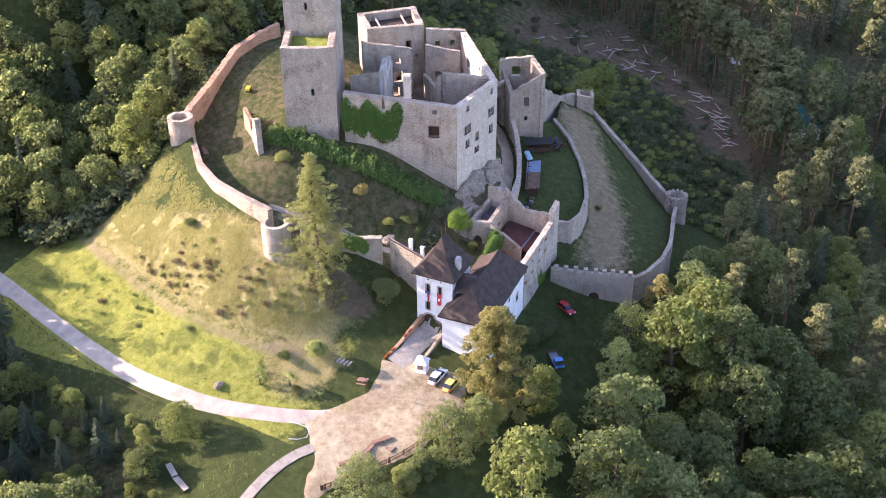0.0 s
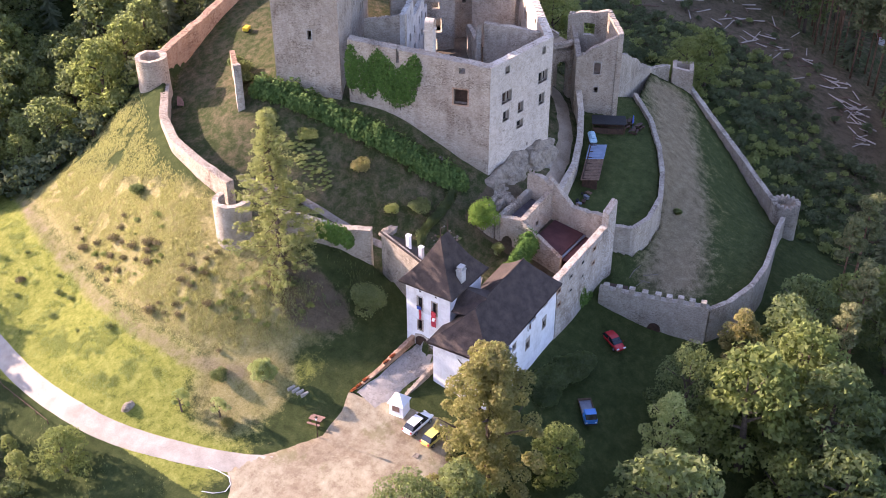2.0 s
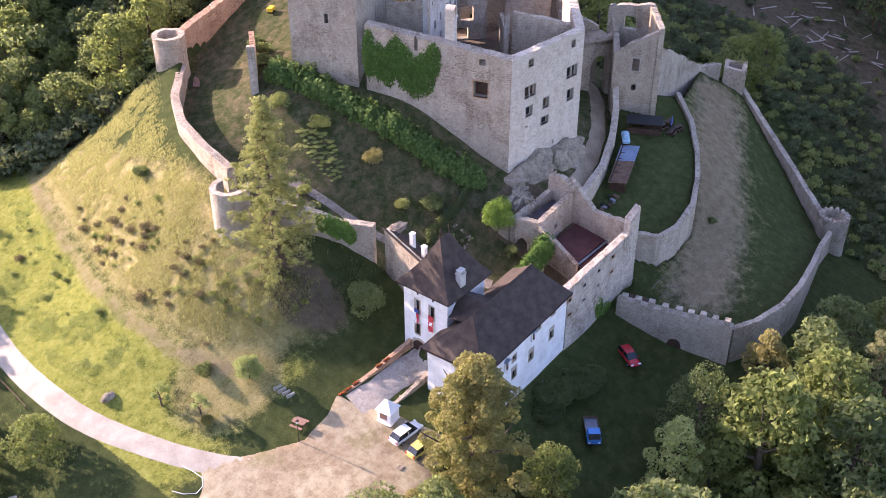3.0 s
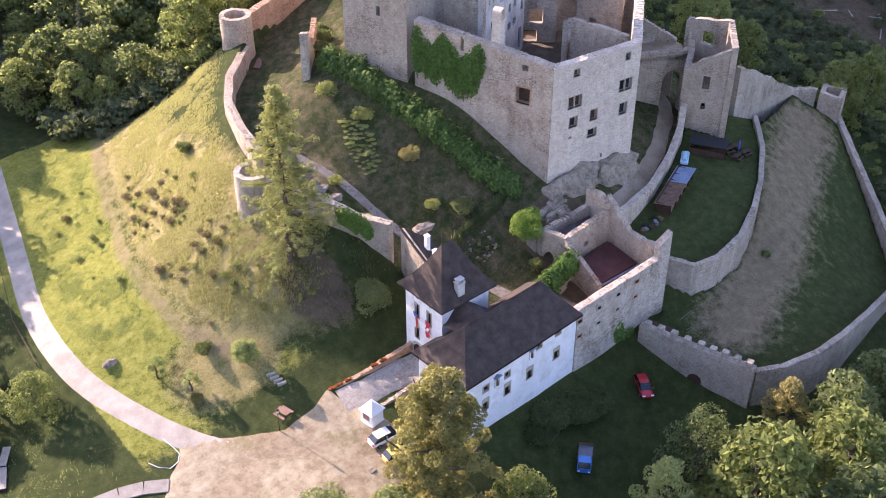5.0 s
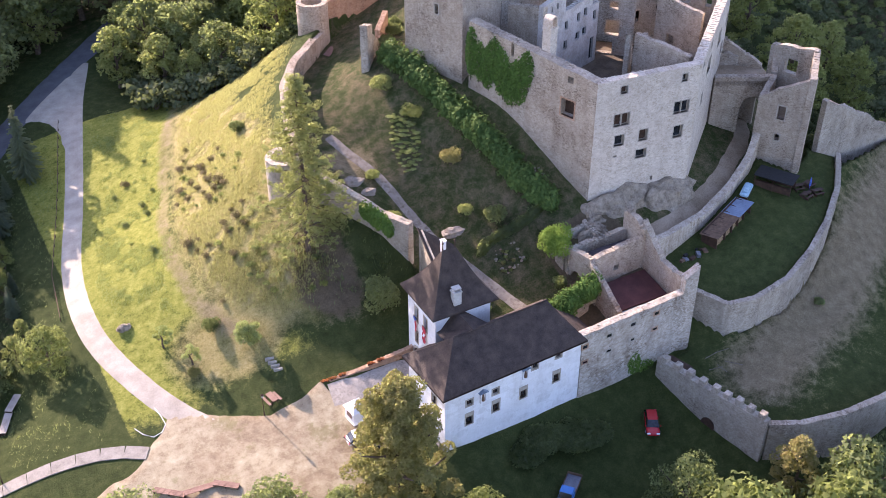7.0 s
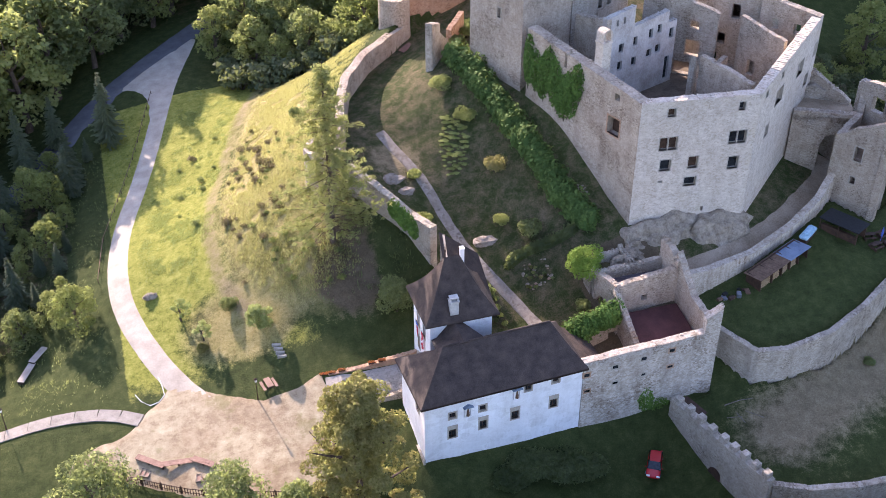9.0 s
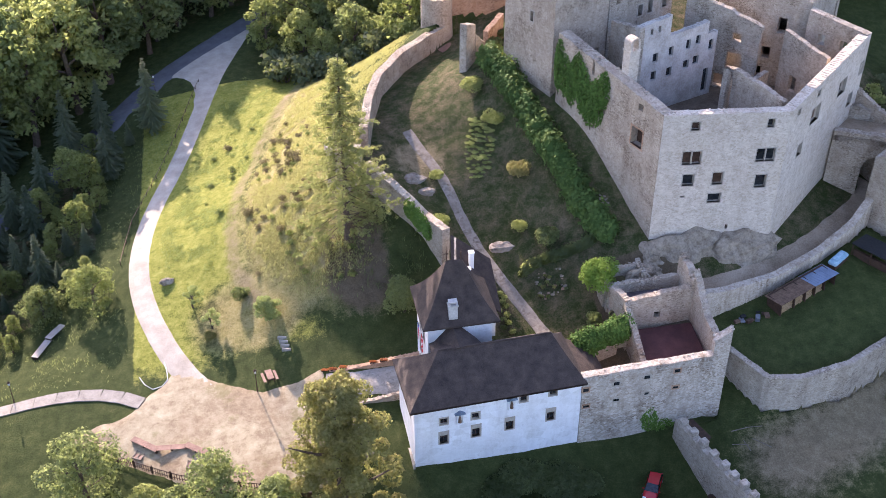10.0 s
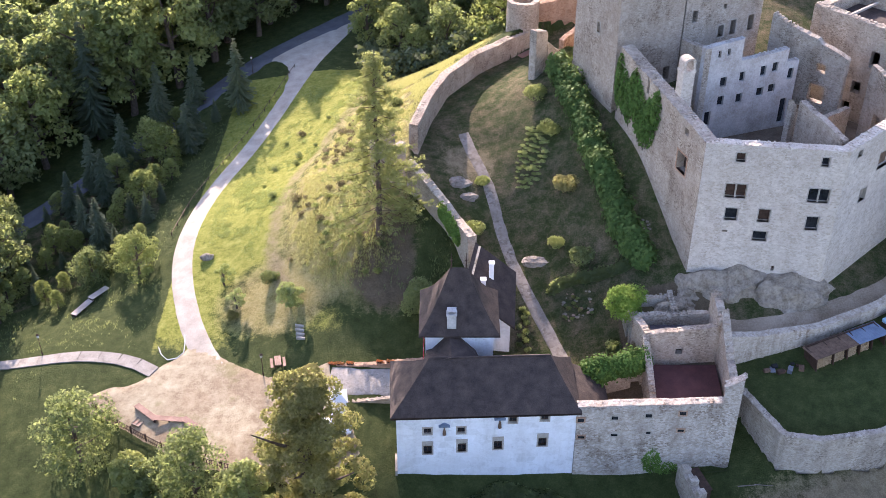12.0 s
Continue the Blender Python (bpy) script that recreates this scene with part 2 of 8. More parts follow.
GRAVEL = plain_mat("pale_gravel", (0.29, 0.25, 0.20), (0.46, 0.41, 0.335), 0.5, 0.95, 0.5, 8.0)
SAND = plain_mat("sandy_yard", (0.20, 0.145, 0.09), (0.43, 0.335, 0.235), 0.28, 0.95, 0.5, 5.0)
ASPHALT = plain_mat("asphalt", (0.075, 0.075, 0.08), (0.13, 0.13, 0.135), 0.5, 0.9, 0.4, 12.0)
SETTS = stone_mat("stone_setts", (0.20, 0.175, 0.15), (0.31, 0.275, 0.235), (0.42, 0.38, 0.33), (0.22, 0.19, 0.15), 4.0, 0.8, 0.1)
WOOD = plain_mat("weathered_wood", (0.10, 0.06, 0.04), (0.22, 0.14, 0.09), 2.0, 0.8, 0.4, 20.0)
WOOD_DARK = plain_mat("dark_stained_wood", (0.035, 0.02, 0.013), (0.09, 0.05, 0.032), 2.0, 0.7, 0.4, 20.0)
WOOD_PINK = plain_mat("reddish_planks", (0.17, 0.095, 0.07), (0.30, 0.185, 0.14), 1.2, 0.75, 0.3, 16.0)
BARK = plain_mat("bark", (0.055, 0.04, 0.03), (0.15, 0.11, 0.08), 3.0, 0.95, 0.9, 10.0)
BARK_PINE = plain_mat("pine_bark", (0.12, 0.065, 0.04), (0.28, 0.16, 0.095), 2.0, 0.9, 0.9, 9.0)
MEADOW = ground_mat()
LEAF_OAK = leaf_mat("broad_leaf", (0.052, 0.076, 0.040), (0.112, 0.145, 0.072), (0.27, 0.30, 0.135), 0.64)
LEAF_LIME = leaf_mat("light_leaf", (0.105, 0.13, 0.045), (0.205, 0.235, 0.08), (0.34, 0.35, 0.135), 0.6)
LEAF_GOLD = leaf_mat("autumn_leaf", (0.13, 0.118, 0.042), (0.24, 0.21, 0.082), (0.40, 0.32, 0.14), 0.58)
# Brighter copy of the light leaf: sunlight on these plants is in the colour.
LEAF_PALE_SUNLIT = leaf_mat("sunlit_pale_leaf", (0.17, 0.21, 0.07), (0.30, 0.34, 0.12), (0.44, 0.46, 0.19), 0.5)
LEAF_BANK = leaf_mat("dark_ivy_leaf", (0.036, 0.068, 0.02), (0.075, 0.13, 0.034), (0.15, 0.21, 0.055), 0.22)
LEAF_FRESH = leaf_mat("fresh_leaf", (0.075, 0.14, 0.02), (0.14, 0.235, 0.035), (0.22, 0.32, 0.06), 0.4)
LEAF_IVY = leaf_mat("ivy_leaf", (0.04, 0.08, 0.016), (0.082, 0.155, 0.03), (0.15, 0.24, 0.05), 0.14)
NEEDLE = leaf_mat("spruce_needle", (0.044, 0.064, 0.046), (0.085, 0.108, 0.072), (0.16, 0.18, 0.105), 0.5)
NEEDLE_PINE = leaf_mat("pine_needle", (0.062, 0.074, 0.034), (0.12, 0.13, 0.058), (0.21, 0.20, 0.09), 0.2)
NEEDLE_LARCH = leaf_mat("larch_needle", (0.16, 0.175, 0.065), (0.26, 0.27, 0.105), (0.38, 0.36, 0.16), 0.6)
LEAF_SCRUB = leaf_mat("scrub_leaf", (0.03, 0.045, 0.026), (0.062, 0.082, 0.045), (0.125, 0.14, 0.07), 0.3)
GRASS_BLADE = leaf_mat("grass_blade", (0.29, 0.255, 0.10), (0.39, 0.34, 0.145), (0.50, 0.435, 0.22), 0.6)


# ---------- building blocks ----------
def empty(name, at=(0, 0, 0), turn=0.0):
    ob = new(name)
    ob.empty_display_size = 0.5
    ob.matrix_basis = pose(*at, 0, 0, turn)
    return ob


def link_mesh(name, me, material, parent=None, label=""):
    ob = new(name, me)
    if material and not me.materials:
        me.materials.append(material)
    ob.parent = parent
    return tagged(ob, label)


def part(name, bm, material, parent=None, label="", smooth=False):
    me = bpy.data.meshes.new(name)
    bm.to_mesh(me)
    bm.free()
    if smooth:
        me.polygons.foreach_set("use_smooth", [True] * len(me.polygons))
    return link_mesh(name, me, material, parent, label)


def fill_mesh(me, verts, faces):
    """Fast filling of a mesh whose faces all have the same number of corners."""
    v, f = np.asarray(verts, np.float32), np.asarray(faces, np.int32)
    me.vertices.add(len(v))
    me.vertices.foreach_set("co", v.ravel())
    me.loops.add(f.size)
    me.loops.foreach_set("vertex_index", f.ravel())
    me.polygons.add(len(f))
    me.polygons.foreach_set("loop_start", np.arange(len(f), dtype=np.int32) * f.shape[1])
    me.update(calc_edges=True)


def quads(name, verts, faces, material, parent=None, label="", smooth=False):
    me = bpy.data.meshes.new(name)
    if isinstance(faces, np.ndarray):
        fill_mesh(me, verts, faces)
    else:
        me.from_pydata([tuple(map(float, v)) for v in verts], [], [tuple(map(int, q)) for q in faces])
        me.update()
    if smooth:
        me.polygons.foreach_set("use_smooth", [True] * len(me.polygons))
    return link_mesh(name, me, material, parent, label)


def box(bm, x0, y0, z0, x1, y1, z1, m=None):
    vs = [bm.verts.new((x, y, z)) for z in (z0, z1) for x, y in ((x0, y0), (x1, y0), (x1, y1), (x0, y1))]
    for q in ((3, 2, 1, 0), (4, 5, 6, 7), (0, 1, 5, 4), (1, 2, 6, 5), (2, 3, 7, 6), (3, 0, 4, 7)):
        bm.faces.new([vs[i] for i in q])
    if m is not None:
        bmesh.ops.transform(bm, matrix=m, verts=vs)
    return vs


def bevelled(bm, width=0.03):
    bmesh.ops.bevel(bm, geom=bm.edges[:], offset=width, segments=1, affect="EDGES")
    return bm


def boxes(*dims, bevel=0.0, m=None):
    bm = bmesh.new()
    for d in dims:
        box(bm, *d, m=m)
    if bevel:
        bevelled(bm, bevel)
    return bm


def tube(bm, points, radii, sides=8):
    """A round bar along points, tapering by radii, closed at both ends."""
    rings = []
    pts = [Vector(p) for p in points]
    for i, (p, r) in enumerate(zip(pts, radii)):
        d = (pts[min(i + 1, len(pts) - 1)] - pts[max(i - 1, 0)]).normalized()
        a = d.orthogonal().normalized()
        b = d.cross(a)
        rings.append([bm.verts.new(p + (a * math.cos(t) + b * math.sin(t)) * r) for t in (2 * math.pi * k / sides for k in range(sides))])
    for q, s in zip(rings, rings[1:]):
        for k in range(sides):
            bm.faces.new((q[k], q[(k + 1) % sides], s[(k + 1) % sides], s[k]))
    bm.faces.new(rings[0][::-1])
    bm.faces.new(rings[-1])
    return bm


def rag(x, y, z=0.0, size=1.0, amount=1.0):
    return noise.noise(Vector((x / size, y / size, z / size))) * amount


# ---------- ground ----------
def plate(spots):
    """A smooth height field through spot heights (thin plate)."""
    s = np.array(spots, float)
    n = len(s)
    d = np.hypot(s[:, None, 0] - s[None, :, 0], s[:, None, 1] - s[None, :, 1])
    k = np.where(d > 0, d * d * np.log(d + 1e-9), 0) + np.eye(n) * 30.0
    p = np.c_[np.ones(n), s[:, :2]]
    a = np.block([[k, p], [p.T, np.zeros((3, 3))]])
    w = np.linalg.solve(a, np.r_[s[:, 2], 0, 0, 0])

    def height(x, y):
        x, y = np.asarray(x, float), np.asarray(y, float)
        out = w[n] + w[n + 1] * x + w[n + 2] * y
        for (sx, sy, _), wi in zip(s, w):
            r = np.hypot(x - sx, y - sy)
            out = out + wi * np.where(r > 0, r * r * np.log(r + 1e-9), 0)
        return out

    return height


SPOTS_SLOPE = [(-25.7, 18.5, 0.6), (-8, 4, 0.1), (0, 11, 2.6), (-15.5, 15, 1.5), (-12.5, 21.8, 3.2), (-27, 36, 3.0), (-30.6, 41, 2.7), (-27, 58, 2.6), (-21, 76, 3.2),
               (-18, 92, 4.5), (-41, 24, -0.6), (-43, 33, -2.9), (-52, 34, -5.0), (-16.8, 41.9, 6.8), (-17.5, 29.6, 4.4), (-14.7, 58.5, 5.6), (-6, 44, 13.6), (-5.5, 28, 9.5), (2, 19, 5.0), (8.2, 64.4, 18.4), (3.6, 57.5, 17.9), (1.2, 50.0, 17.4), (-0.2, 45.5, 16.8), (-5.6, 39.6, 13.2), (14.0, 73.6, 19.6), (17.5, 76.5, 19.4), (-5, 57, 13.0), (3, 70, 14.5), (29, 77, 19.5), (45, 81.5, 20.5), (58, 80.5, 21.5), (0, 0, -0.3),
               (19, -1, -2.0), (31, -1, -1.5), (12, -8.4, -5.6)]
# The northern spots of 60 m and over are an added ridge blocking the sun.
SPOTS_VALLEY_RIDGE = [(26, -5, -5.2), (33, -18, -6), (-18, -3, -1.0), (-30, -4, -4), (-60, 30, -6), (-55, 75, -4), (-45, 105, 0), (-10, 120, 5), (30, 110, 12), (70, 100, 17), (75, 140, 74), (130, 130, 62), (48, 142, 60), (20, 150, 24), (10, 86, 8), (25, 94, 9), (2, 102, 3), (180, 200, 60), (0, 180, 16), (0, -40, -20), (50, -45, -20),
                (90, -40, -22), (95, -12, -15), (86, -12, -14.5), (68, -18, -10), (112, 20, -3), (130, 60, 2), (-70, -30, -16), (-130, 60, -14), (-120, 160, -6), (160, -60, -30), (220, 0, -22), (200, 110, 26), (60, 220, 78), (85, 45, 8)]
SPOTS_WARD = [(17, 69, 17.8), (9, 60, 17.2), (3, 50, 16.6), (1, 41, 15.8), (9, 44, 14.6), (16, 50.5, 20.0), (14, 58, 18.5), (18, 27, 9.6), (19.6, 34.5, 13.8), (18.3, 16, 4.3), (23, 11, 4.4),
              (14.7, 28.3, 8.3), (11.8, 33, 10.8), (8, 31, 12.0), (27, 24, 11.9), (25, 33, 16.2), (28.6, 34.5, 20.2), (30.4, 29.6, 17.0), (31.9, 25.2, 13.8), (27.0, 38.5, 21.2), (22, 44.5, 20.6), (20, 55, 22.5), (26, 42.7, 21.0), (33, 21, 11.6), (34, 68, 24), (45, 74, 25), (24, 63, 21), (60, 72, 25),
              (12, 18, 5.5), (28, 15, 6.5), (42, 15.5, 9.0), (50, 17.8, 9.2), (58, 22.5, 10.4), (66, 32, 11.4), (75, 45, 12), (54, 26, 11.5)]
SPOTS_LAWN = [(41, 8, 5.8), (41.5, 1.5, 4.9), (46.6, 9.7, 6.7), (52, 8, 7.0), (55.6, 13, 8.3), (60, 12, 8.2), (67, 14.5, 8.2), (74, 16, 8.6), (48, 2, 5.3), (60, 5, 6.4), (66, 9, 7.2)]
SPOTS_BAILEY = [(78, 18.2, 7.4), (88, 20, 4.6), (33, -4, -1.8), (36, -13, -2.2), (45, -14, -1.8), (40, -0.5, 0.9), (48, -1, 1.2), (55.8, -1.0, -0.4), (62, -6.5, -2.4), (68.7, 3.2, 1.0), (82.6, 15.2, 3.7), (96, 18, 2.2), (95, 11, -1.6), (88, 2, -5.0), (81, -7, -9.6), (72, -11, -7.2), (60, -13, -4.2), (53, -14.5, -2.4)]
h_slope = plate(SPOTS_SLOPE + SPOTS_VALLEY_RIDGE)
h_ward, h_lawn, h_bailey = plate(SPOTS_WARD), plate(SPOTS_LAWN), plate(SPOTS_BAILEY)

WEST_WALL = [(16.6, 70.4), (9.0, 63.2), (4.6, 56.4), (2.3, 49.5), (0.6, 42.0)]
SOUTH_WALL = [(0.4, 35.8), (2.4, 33.2), (4.6, 30.6), (6.4, 28.2), (8.2, 24.0)]
RAMP_WALL = [(36.4, 11.0), (40.8, 12.2), (47.5, 13.8), (54.9, 16.8), (60.6, 19.8), (64.0, 22.2)]
LAWN_WALL = [(38.0, 7.0), (41.3, 0.2), (45.0, -0.6), (51.4, 0.4), (58.0, 3.2), (64.0, 6.6), (70.6, 11.4), (76.0, 17.0)]
OUTER_WALL = [(35.6, -15.0), (39.2, -16.6), (44.4, -18.0), (51.5, -17.6), (62.0, -15.4), (72.0, -13.0), (80.0, -11.6)]
WARD = [(16.2, 70.8)] + WEST_WALL + [(-0.6, 39.0)] + SOUTH_WALL + [(8.6, 16.0), (3.0, 12.0), (0.9, 8.0), (0.6, 0.9), (19, 1.9), (34.6, 2.0), (36, 2.0), (36, 8)] + RAMP_WALL + [(67.5, 17.0), (72.5, 21), (84, 48), (75, 78), (52, 80), (34, 77), (20, 72.5)]
LAWN = [(36.0, 8.0)] + LAWN_WALL + [(72.5, 20.5), (67.5, 17.2)] + RAMP_WALL[::-1]
PALACE_YARD = [(34.2, 22.2), (48.6, 20.6), (66.0, 35.2), (61.4, 41.4), (52, 50.0), (36, 47.0), (27.4, 41.4)]
BAILEY = [(30.9, 1.0), (30.9, 0.0), (33.1, -8.2)] + OUTER_WALL + [(100.5, 16.0), (95, 23), (76.2, 17.4)] + LAWN_WALL[::-1] + [(36.0, 6.0), (36.0, 0.5)]


def inside(poly, x, y):
    x, y = np.asarray(x, float), np.asarray(y, float)
    hit = np.zeros(np.broadcast(x, y).shape, bool)
    for (ax, ay), (bx, by) in zip(poly, poly[1:] + poly[:1]):
        if ay != by:
            hit ^= ((ay > y) != (by > y)) & (x < (bx - ax) * (y - ay) / (by - ay) + ax)
    return hit


def reach(poly, x, y, closed=True):
    """Distance from points to the line of a polygon or path."""
    x, y = np.asarray(x, float), np.asarray(y, float)
    best = np.full(np.broadcast(x, y).shape, 1e9)
    for (ax, ay), (bx, by) in list(zip(poly, poly[1:])) + ([(poly[-1], poly[0])] if closed else []):
        dx, dy = bx - ax, by - ay
        t = np.clip(((x - ax) * dx + (y - ay) * dy) / (dx * dx + dy * dy), 0, 1)
        best = np.minimum(best, np.hypot(x - ax - t * dx, y - ay - t * dy))
    return best


def height(x, y, rim=0.0):
    """Height of the ground; rim: how far inside their walls the terraces begin."""
    x, y = np.asarray(x, float), np.asarray(y, float)
    near = np.clip((420 - np.hypot(x - 20, y - 20)) / 200, 0, 1)
    h = h_slope(x, y) * near + (1 - near) * -10.0
    for poly, f in ((BAILEY, h_bailey), (LAWN, h_lawn), (WARD, h_ward), (PALACE_YARD, lambda a, b: 15.0 + 0 * a)):
        core = inside(poly, x, y) & (reach(poly, x, y) > (rim * 0.3 if poly is WARD else rim)) if rim else inside(poly, x, y)
        h = np.where(core, f(x, y), h)
    return h


def z_at(x, y):
    return float(height(x, y))


ROAD = [(-13.5, 112), (-17.5, 100), (-19.5, 92), (-23.0, 78.5), (-26.6, 65), (-29.9, 53), (-31.1, 43), (-30.7, 35), (-28.0, 25.5), (-24.5, 18.0), (-19.5, 11.5)]
FOOTPATH = [(-60, 22.5), (-47, 20.6), (-40.4, 19.9), (-34, 18.4), (-30.3, 16.0)]
YARD = [(-29.5, 16.8), (-26.2, 20.2), (-23.0, 18.3), (-20.0, 16.0), (-16, 13.8), (-12.0, 14.2), (-8.9, 15.0), (-7.0, 11.2), (-6.4, 8.6), (-5.6, 6.3), (-4.4, 2.6), (-6.0, 0.8), (-11.5, -1.2), (-16, -1.4), (-25, 2.6), (-33, 8.2), (-39.5, 11.8), (-36.5, 13.4), (-32, 14.6)]
ASPHALT_ROAD = [(-90, 30), (-66, 50), (-50, 69.6), (-41, 81), (-33.8, 91), (-24.2, 102.5), (-12, 116), (10, 135)]
HILL_TRACK = [(-3.4, 86), (-8.8, 74.7), (-12.8, 63.3), (-16.6, 51.6), (-18.1, 42.3), (-18.0, 33.7), (-15.6, 27.4)]
GARDEN_PATH = [(19.2, 13.0), (17.8, 16.6), (15.8, 21.1), (13.6, 26.4), (11.8, 32.0), (10.8, 37.0), (9.3, 41.1), (7.9, 44.9), (7.2, 47.0)]


def axis_lines(lo, hi, step, far):
    mid = list(np.arange(lo, hi + 1e-6, step))
    out, d = [], step
    x = hi
    while x < far:
        d *= 1.28
        x += d
        out.append(x)
    left, d, x = [], step, lo
    while x > -far:
        d *= 1.28
        x -= d
        left.append(x)
    return np.array(left[::-1] + mid + out)


def build_ground():
    xs, ys = axis_lines(-62, 108, 0.55, 3500), axis_lines(-40, 104, 0.55, 3500)
    gx, gy = np.meshgrid(xs, ys)
    z = height(gx, gy, 0.15)
    rough = np.array([[noise.noise(Vector((x * 0.35, y * 0.35, 0))) * 0.12 + noise.noise(Vector((x * 0.9, y * 0.9, 5))) * 0.06 for x in xs] for y in ys])
    flat = np.clip(np.minimum.reduce([reach(ROAD, gx, gy, False) - 2.0, reach(FOOTPATH, gx, gy, False) - 1.4, reach(GARDEN_PATH, gx, gy, False) - 0.9, np.where(inside(YARD, gx, gy), 0, reach(YARD, gx, gy)), np.where(inside(BAILEY, gx, gy) | inside(LAWN, gx, gy), 0.25, 9)]) / 2.5, 0, 1)
    z = z + rough * flat
    verts = np.c_[gx.ravel(), gy.ravel(), z.ravel()]
    w = len(xs)
    i, j = np.meshgrid(np.arange(w - 1), np.arange(len(ys) - 1))
    a = (j * w + i).ravel()
    ob = quads("ground", verts, np.c_[a, a + 1, a + w + 1, a + w], MEADOW, None, "", True)
    x, y = gx.ravel(), gy.ravel()
    bump = lambda cx, cy, r: np.clip(1.3 - np.hypot(x - cx, y - cy) / r, 0, 1)
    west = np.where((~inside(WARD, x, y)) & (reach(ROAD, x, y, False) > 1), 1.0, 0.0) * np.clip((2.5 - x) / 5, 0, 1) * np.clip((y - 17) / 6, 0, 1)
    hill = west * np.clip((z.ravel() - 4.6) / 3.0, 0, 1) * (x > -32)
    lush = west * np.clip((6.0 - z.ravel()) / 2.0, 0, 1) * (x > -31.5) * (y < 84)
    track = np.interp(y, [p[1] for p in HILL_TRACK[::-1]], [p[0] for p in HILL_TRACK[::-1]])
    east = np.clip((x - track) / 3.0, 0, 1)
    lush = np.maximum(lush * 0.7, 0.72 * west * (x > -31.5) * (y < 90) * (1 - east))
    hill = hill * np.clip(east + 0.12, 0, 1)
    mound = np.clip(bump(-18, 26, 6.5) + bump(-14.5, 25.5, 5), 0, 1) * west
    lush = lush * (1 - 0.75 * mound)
    dry = hill + 0.95 * mound
    soil = bump(2.5, 25, 7.5) * west + bump(-1.5, 27.5, 6) * west
    dry = dry + np.where(inside(BAILEY, x, y), np.clip(1.3 - reach([(45, -6), (60, 0.0), (75, 8), (92, 18)], x, y, False) / 9.0, 0, 1) * 0.35, 0)
    soil = soil + np.where(inside(WARD, x, y), 0.42, 0) + np.where(inside([(21, 2), (36, 2), (36, 20), (25.5, 20), (25.5, 10), (21, 9)], x, y), 1.0, 0)
    dust = np.where(inside(BAILEY, x, y), np.clip(1.25 - reach([(42, -7), (50, -4), (60, 0.0), (75, 8), (92, 17)], x, y, False) / 6.2, 0, 1), 0)
    dust = np.maximum(dust, 0.62 * np.clip(1.3 - reach(HILL_TRACK, x, y, False) / 1.5, 0, 1))  + 0.75 * bump(7.5, 41.5, 4.5)
    cut = np.clip(1.2 - reach([(150, 50), (162, 30), (158, 12), (146, -4), (132, -12)], x, y, False) / 17, 0, 1)
    woods = np.clip((reach([(-20, 30), (30, 40)], x, y, False) - 75) / 20, 0, 1)
    soil = np.maximum(soil, 0.4 * inside([(-38, 64), (-37.5, 48), (-42, 40), (-62, 30), (-64, 46), (-44, 78)], x, y))
    soil = np.maximum(soil, np.maximum(cut * 0.75, woods * 0.42))
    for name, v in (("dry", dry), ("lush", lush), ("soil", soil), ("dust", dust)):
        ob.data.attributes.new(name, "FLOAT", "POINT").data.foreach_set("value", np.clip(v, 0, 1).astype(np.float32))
    return tagged(ob, "grassy castle hill with dry meadow slopes and bare earth", "ground", kind="structure")


def resample(points, step):
    out = []
    for (ax, ay), (bx, by) in zip(points, points[1:]):
        n = max(1, int(math.hypot(bx - ax, by - ay) / step))
        out += [(ax + (bx - ax) * k / n, ay + (by - ay) * k / n) for k in range(n)]
    return out + [points[-1]]


def smooth_line(points, step=1.0, rounds=2):
    p = [Vector(q).to_2d() for q in points]
    for _ in range(rounds):
        q = [p[0]]
        for a, b in zip(p, p[1:]):
            q += [a * 0.75 + b * 0.25, a * 0.25 + b * 0.75]
        p = q + [p[-1]]
    return resample([tuple(v) for v in p], step)


def even(points, step):
    """Points at equal steps along a line."""
    p = np.array(points, float)
    s = np.r_[0, np.cumsum(np.hypot(*np.diff(p, axis=0).T))]
    n = max(1, round(s[-1] / step))
    return [(float(np.interp(q, s, p[:, 0])), float(np.interp(q, s, p[:, 1]))) for q in np.linspace(0, s[-1], n + 1)]


def drape(x, y, lift):
    """Height of a road on the ground: a little over the highest ground beside it."""
    return z_at(x, y) + lift


def strip(name, line, width, lift, material, label, category, ragged=0.15, kind="structure"):
    pts = smooth_line(line)
    verts, faces = [], []
    cols = 7
    for i, (x, y) in enumerate(pts):
        a, b = pts[max(i - 1, 0)], pts[min(i + 1, len(pts) - 1)]
        d = Vector((b[0] - a[0], b[1] - a[1])).normalized()
        for k in range(cols):
            s = (k / (cols - 1) - 0.5) * (width + rag(x, y, k, 1.4, ragged) * (2 if k in (0, cols - 1) else 0))
            px, py = x - d.y * s, y + d.x * s
            edge = -0.25 if k in (0, cols - 1) else 0.0
            verts.append((px, py, drape(px, py, lift) + edge))
    for i in range(len(pts) - 1):
        for k in range(cols - 1):
            a = i * cols + k
            faces.append((a, a + 1, a + cols + 1, a + cols))
    return tagged(quads(name, verts, faces, material, None, "", True), label, category, kind=kind)


